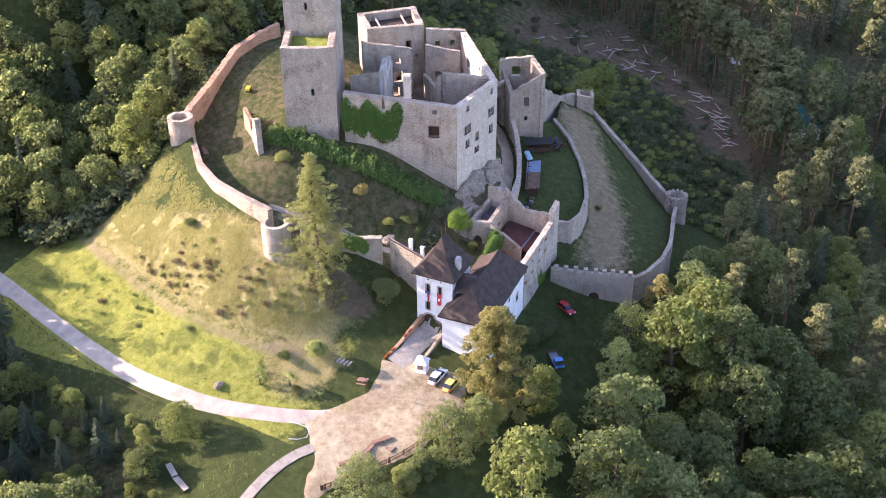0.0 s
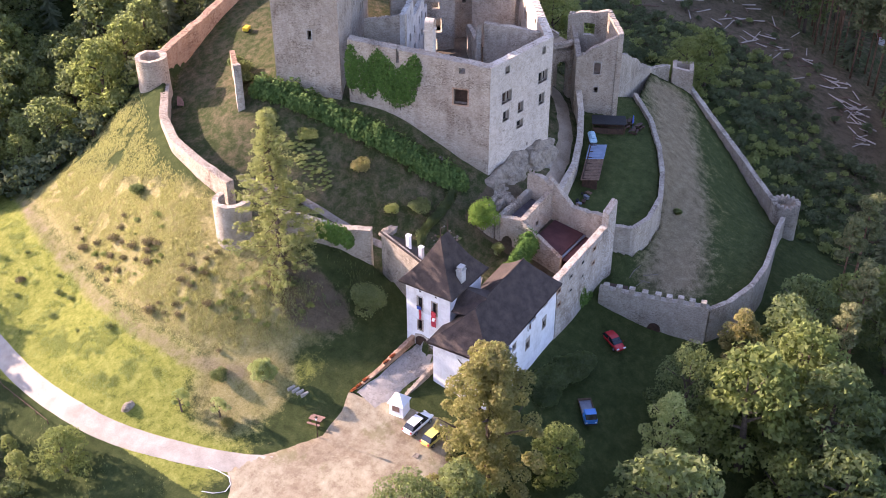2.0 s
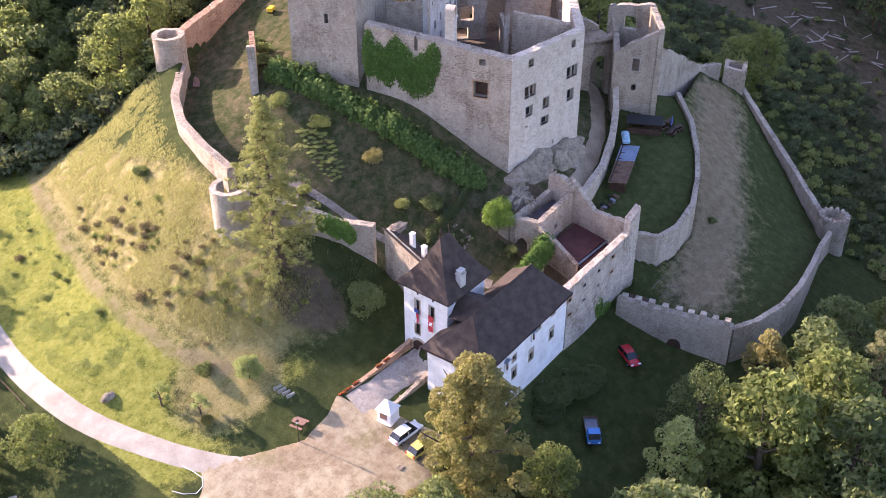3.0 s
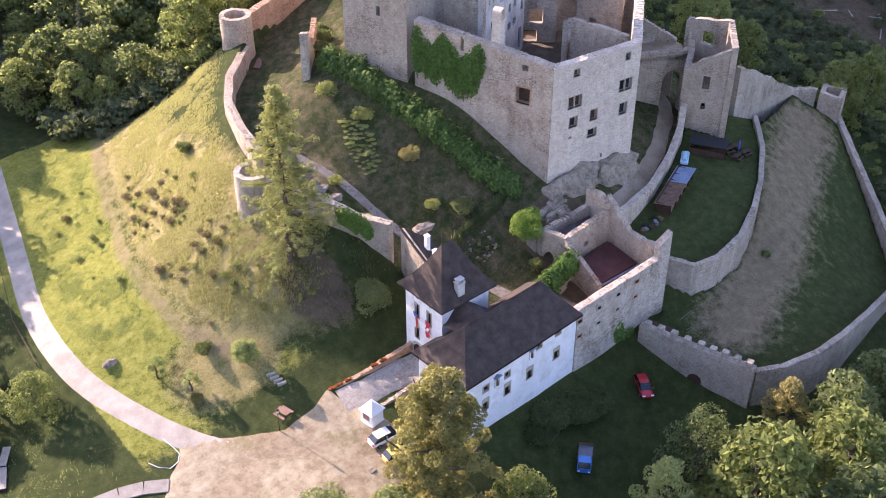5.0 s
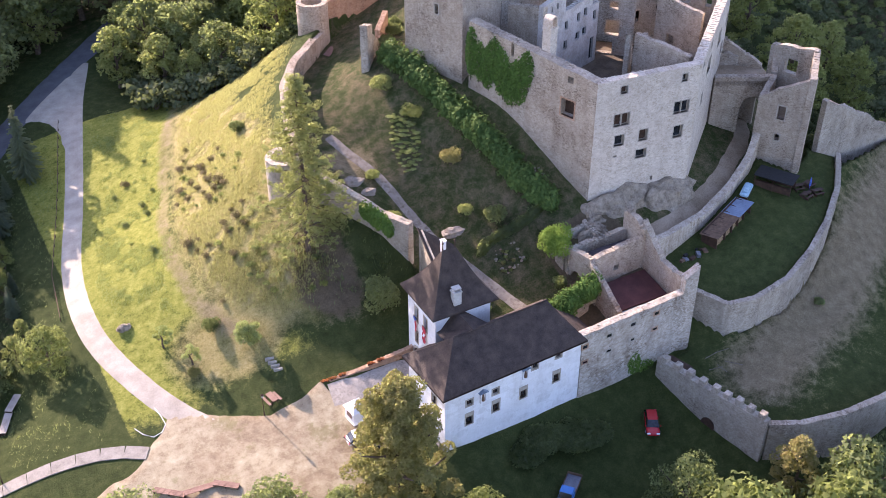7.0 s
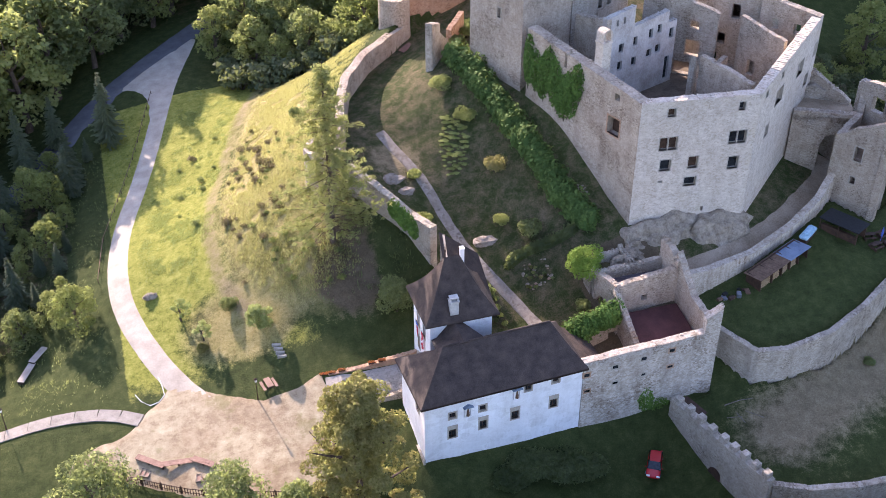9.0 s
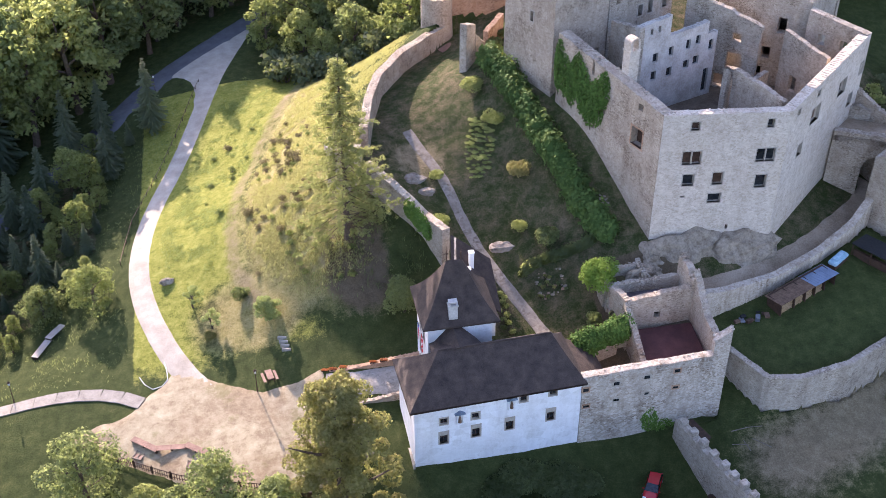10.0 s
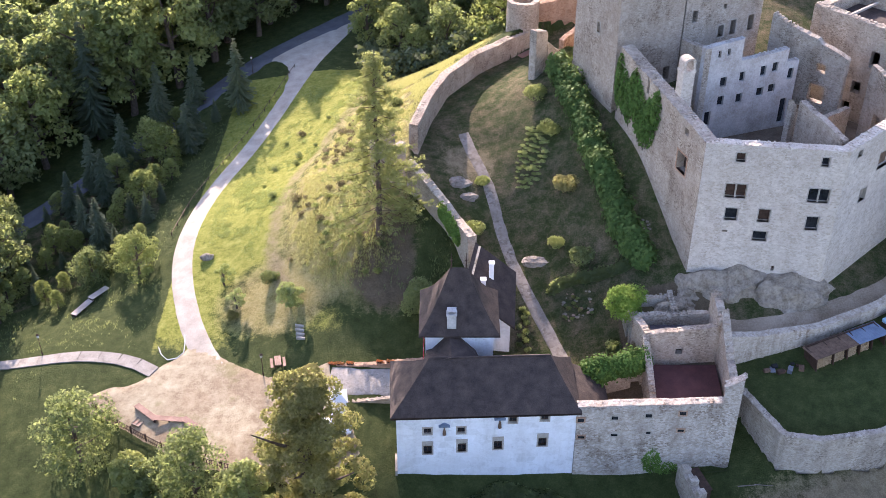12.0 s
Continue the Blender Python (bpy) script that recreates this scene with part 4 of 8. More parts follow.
def cut_holes(lo, hi):
    return [(max(h[0], lo) - lo, h[1], min(h[2], hi) - lo, h[3]) for h in wh if h[0] >= lo and h[2] <= hi]


for lo, hi, t0, t1 in ((0.0, 5.4, 32.7, 33.2), (5.4, 12.3, 30.2, 30.8), (12.3, 14.1, 29.0, 29.0)):
    masonry(palace, between(WA, WB, lo / 14.15), between(WA, WB, hi / 14.15), 17.5, t0, t1, cut_holes(lo, hi), PLASTER_OLD, 0.8, 0.12, label="whitewashed inner wall")
# Dark sheets paint the shade inside these unglazed openings.
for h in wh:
    back_opening(palace, WA, WB, h, 0.35, GLASS_AND_SHADE)
masonry(palace, (34.6, 44.6), WA, 17.5, 31.0, 32.6, [(3.0, 24, 3.9, 26)], STONE, 0.8, 0.35)
# ruined cross walls
masonry(palace, (46.6, 48.4), (54.8, 41.4), 17.5, 33.0, 29.6, [(6.5, 22.9, 8.6, 25.3), (6.9, 27.0, 8.2, 28.2), (5.1, 19.9, 7.8, 21.8), (1.0, 21.0, 2.4, 23.4)], STONE, 0.9, 0.4)
masonry(palace, (46.0, 30.2), (48.8, 22.0), 17.5, 29.9, 29.2, [(6.0, 25.0, 7.0, 26.6)], STONE_WARM, 0.8, 0.25)
masonry(palace, (45.3, 30.2), (47.0, 31.6), 17.5, 29.9, 26.8, (), STONE, 0.7, 0.4)
masonry(palace, (47.5, 31.4), (55.4, 38.6), 17.5, 25.4, 24.6, [(3.0, 20.5, 4.4, 23.0)], STONE, 0.7, 0.2)
masonry(palace, (57.2, 39.6), (60.2, 33.0), 17.5, 30.0, 28.4, [(2.0, 22.0, 3.2, 24.2)], STONE, 0.7, 0.5)
# tall free chimney
bm = bmesh.new()
box(bm, -0.75, -0.65, 18.0, 0.75, 0.65, 33.2)
box(bm, -0.85, -0.75, 33.2, 0.85, 0.75, 33.45)
box(bm, -0.75, -0.65, 33.45, -0.45, 0.65, 34.5)
box(bm, 0.45, -0.65, 33.45, 0.75, 0.65, 34.5)
for k in range(7):
    t0, t1 = math.pi * k / 7, math.pi * (k + 1) / 7
    vs = [bm.verts.new((r * math.cos(t), y, 34.5 + 0.55 * r / 0.75 * math.sin(t))) for y in (-0.65, 0.65) for r, t in ((0.75, t0), (0.75, t1), (0.45, t1), (0.45, t0))]
    for q in ((3, 2, 1, 0), (4, 5, 6, 7), (0, 1, 5, 4), (2, 3, 7, 6)):
        bm.faces.new([vs[i] for i in q])
bmesh.ops.transform(bm, matrix=pose(32.6, 31.0, 0, 0, 0, 20), verts=bm.verts[:])
part("chimney", bm, STONE_PALE, palace, "tall pale chimney with arched cap")
tagged(palace, "roofless gothic palace ruin with pale pierced walls", "castle ruin")

keep = empty("keep_tower")
TA, TB, TC, TD = (21.8, 51.6), (26.2, 42.8), (35.0, 47.2), (30.6, 56.0)
for p0, p1, t, hs in ((TD, TA, 40.2, ()), (TA, TB, 40.4, [(5.2, 31.0, 5.8, 32.4)]), (TB, TC, 40.6, [(7.6, 24.5, 8.6, 26.4)])):
    masonry(keep, p0, p1, 17.0, t, t, hs, STONE_WARM, 1.2, 0.2)
stone_frame(keep, TA, TB, (5.2, 31.0, 5.8, 32.4))
bm = bmesh.new()
n = 8
gv = {}
for i in range(n + 1):
    for j in range(n + 1):
        a = between(between(TA, TB, i / n), between(TD, TC, i / n), j / n)
        gv[i, j] = bm.verts.new((*a, 38.9 + rag(*a, 0, 2.0, 0.25)))
for i in range(n):
    for j in range(n):
        bm.faces.new((gv[i, j], gv[i + 1, j], gv[i + 1, j + 1], gv[i, j + 1]))
part("grass_top", bm, LAWN_TOP, keep, "grass growing on the tower top", True)
tagged(keep, "massive square keep of stained rubble with grass top", "tower")
main_tower = empty("main_tower")
QA, QB, QC, QD = (30.8, 56.2), (35.2, 47.3), (46.4, 52.9), (42.0, 61.8)
T2W = [(8.0 - 0.45, 29.0, 8.9 - 0.45, 31.0), (10.4, 29.1, 11.4, 31.2), (5.6, 29.0, 6.5, 30.6), (1.2, 31.8, 2.0, 33.4), (6.0, 32.8, 6.5, 33.5)]
masonry(main_tower, QD, QA, 17.0, 56, 56)
masonry(main_tower, QA, QB, 17.0, 56, 56, [(4.0, 44, 4.5, 45.5)])
masonry(main_tower, QB, QC, 17.0, 56, 56, T2W)
masonry(main_tower, QC, QD, 17.0, 56, 56)
for h in T2W[:3]:
    stone_frame(main_tower, QB, QC, h, None, 0.05, 0.2)
tagged(main_tower, "tall square main tower of grey rubble", "tower")
block = empty("palace_tower")
RA, RB, RC, RD = (52.4, 50.6), (62.0, 42.2), (69.5, 48.2), (60.0, 57.2)
masonry(block, RD, RA, 10.0, 33.2, 33.2)
masonry(block, RA, RB, 10.0, 33.4, 32.4, [(8.6, 27.2, 9.8, 29.4), (7.0, 23.1, 8.2, 24.8), (10.6, 25.4, 11.3, 26.2), (6.2, 20.1, 7.3, 21.7)])
masonry(block, RB, RC, 10.0, 32.4, 33.0)
masonry(block, RC, RD, 10.0, 33.0, 33.2)
bm = bmesh.new()
f = [bm.verts.new((*p, 31.4)) for p in (RA, RB, RC, RD)]
bm.faces.new(f)
part("flat_roof", bm, ROOF, block)
for g in (0.28, 0.72):
    bm = bmesh.new()
    a, b = between(RA, RB, g), between(RD, RC, g)
    d = Vector((b[0] - a[0], b[1] - a[1]))
    box(bm, 1.0, -0.15, 32.0, d.length - 1.0, 0.15, 32.3, pose(*a, 0, 0, 0, math.degrees(math.atan2(d.y, d.x))))
    part("roof_beam", bm, TRIM_STONE, block)
tagged(block, "square palace tower with a sunken flat roof", "tower")

inner_gate = empty("inner_gate")
GA, GB, GC, GD, GE = (63.6, 22.8), (67.4, 16.4), (72.4, 21.2), (70.4, 28.2), (68.8, 26.2)
gate_holes = [(3.0, 16.6, 4.1, 18.7), (3.2, 13.2, 3.9, 14.2)]
masonry(inner_gate, GA, GB, 7.0, 19.4, 23.8, gate_holes, STONE_WARM, 0.9, 0.3)
for h in gate_holes:
    stone_frame(inner_gate, GA, GB, h)
masonry(inner_gate, GB, GC, 7.0, 23.8, 25.2, (), STONE_WARM, 0.9, 0.3)
masonry(inner_gate, GC, GD, 8.0, 25.2, 24.0, [(2.6, 20.6, 4.6, 22.8)], STONE, 0.9, 0.4)
masonry(inner_gate, GD, GE, 8.0, 24.0, 20.0, (), STONE, 0.9, 0.3)
masonry(inner_gate, GE, GA, 8.0, 20.0, 19.4, [(1.0, 16.8, 2.0, 18.6)], STONE, 0.9, 0.3)
bm = bmesh.new()
f = [bm.verts.new((*p, 15.6)) for p in (GA, GB, GC, GD, GE)]
bm.faces.new(f)
part("upper_floor", bm, SAND, inner_gate)
# the archway between palace and gate building
AW0, AW1 = (61.6, 30.0), (69.2, 25.9)
arch = [(4.3, 8.5, 7.5, 15.0), (4.5, 15.0, 7.3, 15.6), (4.8, 15.6, 7.0, 16.1), (5.3, 16.1, 6.5, 16.4)]
masonry(inner_gate, AW0, AW1, 8.0, 19.6, 19.6, arch, STONE_WARM, 1.0, 0.15)
bm = bmesh.new()
lo = [bm.verts.new((*p, 18.2)) for p in (AW0, AW1, (71.0, 30.5), (65.0, 34.2))]
up = [bm.verts.new((v.co.x, v.co.y, 19.0)) for v in lo]
bm.faces.new(up)
bm.faces.new(lo[::-1])
for k in range(4):
    bm.faces.new((lo[k], lo[(k + 1) % 4], up[(k + 1) % 4], up[k]))
part("terrace", bm, SAND, inner_gate, "earthen terrace above the archway")
masonry(inner_gate, (70.8, 30.2), (66.6, 36.4), 8.0, 19.6, 23.5, (), STONE_WARM, 0.8, 0.3)
masonry(inner_gate, (65.2, 34.0), (68.0, 32.4), 15.0, 21.0, 20.4, (), STONE, 0.8, 0.6)
tagged(inner_gate, "ruined inner gate building with a dark archway", "gate")

# ---------- ruined rooms of the lower court ----------
rooms = empty("court_ruin")
door_arch = [(1.0, 3.0, 2.6, 6.6), (1.15, 6.6, 2.45, 7.0), (1.45, 7.0, 2.15, 7.25)]
masonry(rooms, (26.4, 15.4), (27.6, 11.4), 2.0, 10.2, 10.3, door_arch, STONE_WARM, 0.8, 0.2)
masonry(rooms, (27.6, 11.4), (36.4, 11.2), 2.0, 10.0, 11.6, [(3.6, 7.4, 4.4, 8.2)], STONE_WARM, 0.8, 0.35)
masonry(rooms, (36.4, 11.2), (36.2, 15.4), 4.0, 12.4, 13.6, (), STONE_WARM, 0.9, 0.6)
masonry(rooms, (36.2, 15.2), (26.4, 15.4), 4.0, 10.8, 10.2, (), STONE, 0.7, 0.3)
masonry(rooms, (25.8, 18.2), (26.2, 15.5), 4.0, 10.0, 10.2, (), STONE, 0.6, 0.2)
masonry(rooms, (31.6, 18.6), (25.8, 18.2), 4.0, 10.6, 10.2, (), STONE, 0.6, 0.3)
masonry(rooms, (31.8, 15.3), (31.6, 18.6), 4.0, 10.6, 10.8, (), STONE, 0.6, 0.4)
bm = bmesh.new()
box(bm, 26.6, 15.6, 7.0, 31.2, 18.0, 9.2)
part("earth_fill", bm, SOILMAT, rooms, "mossy earth floor of a ruined room")
tagged(rooms, "roofless ruined rooms of warm rubble with an arched doorway", "castle ruin")
metal_roof = empty("shed_roof")
bm = bmesh.new()
for k in range(16):
    x = 28.6 + k * 0.46
    z0 = 9.0
    box(bm, x, 12.0, z0 - 0.03, x + 0.42, 14.5, z0 + 0.03)
    box(bm, x + 0.42, 12.0, z0 - 0.03, x + 0.46, 14.5, z0 + 0.09)
bmesh.ops.rotate(bm, cent=(32, 13.8, 9.3), matrix=Matrix.Rotation(radians(6), 3, "X"), verts=bm.verts[:])
part("sheet", bm, RUST_TIN, metal_roof)
tagged(metal_roof, "rusty standing-seam metal roof inside a ruined room", "roof")
red_roof = empty("court_roof")
bm = bmesh.new()
box(bm, 28.5, 5.6, 6.0, 35.8, 10.6, 6.12)
bmesh.ops.rotate(bm, cent=(32, 8, 6.1), matrix=Matrix.Rotation(radians(8), 3, "X"), verts=bm.verts[:])
part("sheet", bm, REDROOF, red_roof)
bm = bmesh.new()
box(bm, 28.5, 2.4, 5.2, 35.8, 5.3, 5.32)
part("lower_sheet", bm, REDROOF, red_roof)
bm = bmesh.new()
box(bm, 28.4, 5.25, 5.45, 35.9, 5.6, 5.6)
part("gutter", bm, TIN, red_roof)
for x in (28.9, 32.0, 35.2):
    for y in (2.8, 5.5, 9.6):
        part("post", boxes((x - 0.1, y - 0.1, 2.5, x + 0.1, y + 0.1, 5.5)), WOOD_DARK, red_roof)
tagged(red_roof, "dull red sheet roof sheltering the lower court", "roof")
masonry(rooms, (28.4, 5.2), (28.0, 11.4), 2.0, 6.0, 10.2, (), STONE_WARM, 0.7, 0.2)
# wall with ivy beside the house
masonry(rooms, (22.4, 8.6), (28.2, 9.6), 2.0, 7.0, 8.6, [(3.8, 4.0, 4.9, 5.0)], STONE_WARM, 0.7, 0.2)


# ---------- trees ----------
def leaf_cloud(rnd, centres, per, size, flat=0.8):
    """Small bent leaves on the skin of clumps; centres: x, y, z, r."""
    c = np.array(centres, float)
    k = np.repeat(np.arange(len(c)), per)
    n = len(k)
    d = rnd.normal(size=(n, 3))
    d[:, 2] = np.abs(d[:, 2]) * 0.9 - 0.25
    d /= np.linalg.norm(d, axis=1)[:, None]
    p = c[k, :3] + d * c[k, 3:4] * rnd.uniform(0.72, 1.08, (n, 1)) * np.array([1, 1, flat])
    nrm = d * 0.8 + rnd.normal(size=(n, 3)) * 0.5 + np.array([0, 0, 0.35])
    nrm /= np.linalg.norm(nrm, axis=1)[:, None]
    u = np.cross(nrm, rnd.normal(size=(n, 3)))
    u /= np.linalg.norm(u, axis=1)[:, None]
    v = np.cross(nrm, u)
    s = size * rnd.uniform(0.6, 1.3, (n, 1))
    verts = np.stack([p - u * s - nrm * s * 0.2, p + u * s - nrm * s * 0.2, p + v * s * 1.5], 1).reshape(-1, 3)
    return verts, np.arange(3 * n).reshape(-1, 3)


def spray(rnd, starts, ends, width, parts_n=4, droop=0.15):
    """Flat needle sprays along boughs."""
    verts, faces = [], []
    for a, b in zip(starts, ends):
        a, b = np.array(a), np.array(b)
        side = np.cross(b - a, (0, 0, 1))
        side /= np.linalg.norm(side) + 1e-9
        for k in range(parts_n):
            f0, f1 = k / parts_n, (k + 1.25) / parts_n
            w = width * (1.0 - 0.55 * f0) * rnd.uniform(0.7, 1.2)
            p, q = a + (b - a) * f0, a + (b - a) * min(f1, 1.06)
            for sgn in (-1, 1):
                tip = q + side * sgn * w - np.array([0, 0, w * droop * 3]) + rnd.normal(size=3) * 0.05
                n = len(verts)
                verts += [p, q, tip, p + side * sgn * w * 0.8 - np.array([0, 0, w * droop * 2])]
                faces.append((n, n + 1, n + 2, n + 3) if sgn < 0 else (n + 3, n + 2, n + 1, n))
    return np.array(verts), np.array(faces)


def limbs_mesh(rnd, height_m, crown_r, trunk_r, lean=0.4, first=0.3, count=7):
    bm = bmesh.new()
    top = Vector((rnd.normal() * lean, rnd.normal() * lean, height_m * 0.86))
    pts = [top * f + Vector((rnd.normal() * 0.1, rnd.normal() * 0.1, 0)) * (f > 0) for f in (0, 0.25, 0.5, 0.75, 1)]
    pts[0] = Vector((0, 0, -0.8))
    tube(bm, pts, [trunk_r * 1.3, trunk_r * 0.9, trunk_r * 0.7, trunk_r * 0.42, trunk_r * 0.12], 7)
    for k in range(count):
        f = first + (0.8 - first) * k / count
        a = k * 2.4 + rnd.uniform(-0.4, 0.4)
        o = top * f
        e = o + Vector((math.cos(a), math.sin(a), 0.75)) * crown_r * rnd.uniform(0.55, 0.85)
        tube(bm, [o, (o + e) / 2 + Vector((0, 0, -0.25)), e], [trunk_r * 0.45, trunk_r * 0.28, trunk_r * 0.08], 5)
    return bm


def broadleaf(seed, h, r, material, leaves=2600, size=0.34, low=0.22, lumps=26, label="", category="tree", name="broadleaf_tree", taper=0.0):
    rnd = np.random.default_rng(seed)
    root = empty(name)
    part("trunk", limbs_mesh(rnd, h, r, 0.045 * h * 0.55 + 0.05), BARK, root)
    cs = []
    for k in range(lumps):
        f = (k + 0.5) / lumps
        z = low + (1 - low) * f ** 0.85
        prof = math.sin(math.pi * min(1, (z - low) / (1 - low) * 0.82 + 0.16)) ** 0.7
        if taper:
            prof = min(1.0, 0.75 + 2 * (z - low)) * (1 - (z - low) / (1 - low)) ** taper + 0.06
        a = k * 2.39996 + rnd.uniform(-0.5, 0.5)
        rad = r * prof * rnd.uniform(0.12 if taper else 0.5, 0.98)
        cs.append((math.cos(a) * rad, math.sin(a) * rad, h * z - r * 0.14, r * min(0.44, 2.05 / lumps ** 0.5) * rnd.uniform(0.62, 1.15)))
    v, f = leaf_cloud(rnd, cs, leaves // lumps, size)
    quads("crown", v, f, material, root)
    return tagged(root, label, category)


def spruce(seed, h, r, material=None, label="", name="spruce_tree", sparse=1.0, bare=0.08, wild=0.12, bark=None, droop=0.35):
    rnd = np.random.default_rng(seed)
    root = empty(name)
    bm = bmesh.new()
    tube(bm, [(0, 0, -0.8), (0.05, 0, h * 0.4), (0, 0.04, h)], [0.02 * h, 0.012 * h, 0.02], 7)
    part("trunk", bm, bark or BARK, root)
    starts, ends = [], []
    z = h * bare
    while z < h * 0.985:
        f = (z / h - bare) / (1 - bare)
        rr = r * (1 - f) ** 0.85 * (0.55 + 0.45 * min(1, f * 6)) + 0.12
        n = int(max(6, 13 * (1 - f) * sparse + 6))
        for k in range(n):
            a = rnd.uniform(0, 2 * math.pi)
            q = rr * rnd.uniform(1 - 3 * wild, 1 + wild)
            z0 = z + rnd.uniform(-0.2, 0.2)
            starts.append((0, 0, z0))
            ends.append((math.cos(a) * q, math.sin(a) * q, z0 - q * droop * rnd.uniform(0.6, 1.2) + (0.25 * q if f > 0.8 else 0)))
        z += h * 0.03 / sparse + 0.12
    v, f = spray(rnd, starts, ends, 0.06 * r + 0.24, 5 if r < 5 else 8)
    quads("crown", v, f, material or NEEDLE, root)
    return tagged(root, label or "dark green spruce with drooping boughs", "tree")


def larch(seed, h, r, label):
    """An open conifer: long thin boughs set with many small tufts."""
    rnd = np.random.default_rng(seed)
    root = empty("larch_tree")
    bm = bmesh.new()
    tube(bm, [(0, 0, -0.8), (0.15, 0.05, h * 0.35), (0.0, 0.1, h * 0.7), (0.1, 0, h)], [0.42, 0.3, 0.16, 0.03], 8)
    cs = []
    for k in range(170):
        f = 0.08 + 0.9 * (k / 170) ** 0.9
        q = r * (1.02 - f) ** 0.8 * rnd.uniform(0.45, 1.12) * (0.7 + 0.3 * min(1, f * 5))
        a = k * 2.39996 + rnd.uniform(-0.5, 0.5)
        o, e = np.array([0, 0, h * f]), np.array([math.cos(a) * q, math.sin(a) * q, h * f + q * rnd.uniform(-0.22, 0.12)])
        tube(bm, [tuple(o), tuple((o + e) / 2 + np.array([0, 0, -0.06 * q])), tuple(e)], [0.05, 0.035, 0.012], 4)
        for j in range(int(4 + q * 2.0)):
            g = rnd.uniform(0.3, 1.04)
            p = o + (e - o) * g + rnd.normal(size=3) * np.array([0.28, 0.28, 0.12]) + np.array([0, 0, -0.25 * rnd.random()])
            cs.append((*p, rnd.uniform(0.22, 0.5)))
    part("trunk", bm, BARK, root)
    v, f = leaf_cloud(rnd, cs, 40, 0.085, 0.8)
    quads("crown", v, f, NEEDLE_LARCH, root)
    return tagged(root, label, "tree")


def pine(seed, h, r, label="", crown_from=0.6, leaves=180, size=0.2):
    rnd = np.random.default_rng(seed)
    root = empty("pine_tree")
    bm = bmesh.new()
    tube(bm, [(0, 0, -0.8), (rnd.normal() * 0.2, 0.1, h * 0.45), (rnd.normal() * 0.4, rnd.normal() * 0.3, h * 0.97)], [0.24, 0.18, 0.04], 7)
    for k in range(9):
        f = crown_from - 0.12 + (0.95 - crown_from) * k / 9
        a = k * 2.4
        tube(bm, [(0, 0, h * f), (math.cos(a) * r * 0.7, math.sin(a) * r * 0.7, h * f + 0.4)], [0.06, 0.02], 4)
    part("trunk", bm, BARK_PINE, root, "bare orange-brown trunk")
    cs = []
    for k in range(20):
        f = (k + 0.5) / 20
        a = k * 2.39996
        rad = r * (1.05 - f * 0.75) * rnd.uniform(0.4, 0.9)
        cs.append((math.cos(a) * rad, math.sin(a) * rad, h * (crown_from + (1 - crown_from) * f), r * rnd.uniform(0.22, 0.36)))
    v, f = leaf_cloud(rnd, cs, leaves, size, 0.6)
    quads("crown", v, f, NEEDLE_PINE, root)
    return tagged(root, label or "tall pine with a bare reddish trunk", "tree")


def shrub(seed, h, r, material, label, name="shrub", leaves=700, size=0.16):
    rnd = np.random.default_rng(seed)
    root = empty(name)
    bm = bmesh.new()
    for k in range(5):
        a = k * 1.3
        tube(bm, [(0, 0, -0.2), (math.cos(a) * r * 0.5, math.sin(a) * r * 0.5, h * 0.6)], [0.05, 0.015], 5)
    part("woody_stem", bm, BARK, root)
    cs = [(math.cos(k * 2.4) * r * 0.55 * rnd.uniform(0.3, 1), math.sin(k * 2.4) * r * 0.55 * rnd.uniform(0.3, 1), h * rnd.uniform(0.3, 0.72), r * rnd.uniform(0.4, 0.6)) for k in range(10)]
    v, f = leaf_cloud(rnd, cs, leaves // 5, size * 0.72, min(1.0, h / (2 * r) + 0.2))
    v[:, 2] = np.maximum(v[:, 2], 0.02)
    quads("foliage", v, f, material, root)
    return tagged(root, label, "shrub")


def placed(thing, x, y, s=1.0, turn=0.0, z=None):
    thing.scale = (s, s, s)
    thing.matrix_basis = pose(x, y, z_at(x, y) if z is None else z, 0, 0, turn) @ Matrix.Diagonal((s, s, s, 1))
    return thing


def another(thing, x, y, s=1.0, turn=0.0):
    t = copy_thing(thing, pose(x, y, z_at(x, y), 0, 0, turn))
    t.matrix_basis = pose(x, y, z_at(x, y), 0, 0, turn) @ Matrix.Diagonal((s, s, s, 1))
    return t


def scatter(seed, zone, gap, avoid=(), keep=1.0):
    """Points in a zone, none nearer than gap to another; avoid: (line, distance)."""
    rnd = random.Random(seed)
    x0, x1, y0, y1 = min(p[0] for p in zone), max(p[0] for p in zone), min(p[1] for p in zone), max(p[1] for p in zone)
    tries = int((x1 - x0) * (y1 - y0) / gap / gap * 6)
    pts, cells = [], {}
    cand = np.array([(rnd.uniform(x0, x1), rnd.uniform(y0, y1)) for _ in range(tries)])
    ok = inside(zone, cand[:, 0], cand[:, 1])
    for line, d in avoid:
        ok &= reach(line, cand[:, 0], cand[:, 1], False) > d
    for x, y in cand[ok]:
        c = (int(x // gap), int(y // gap))
        if all((x - a) ** 2 + (y - b) ** 2 > gap * gap for i in (-1, 0, 1) for j in (-1, 0, 1) for a, b in cells.get((c[0] + i, c[1] + j), ())):
            cells.setdefault(c, []).append((x, y))
            if rnd.random() < keep:
                pts.append((float(x), float(y)))
    return pts


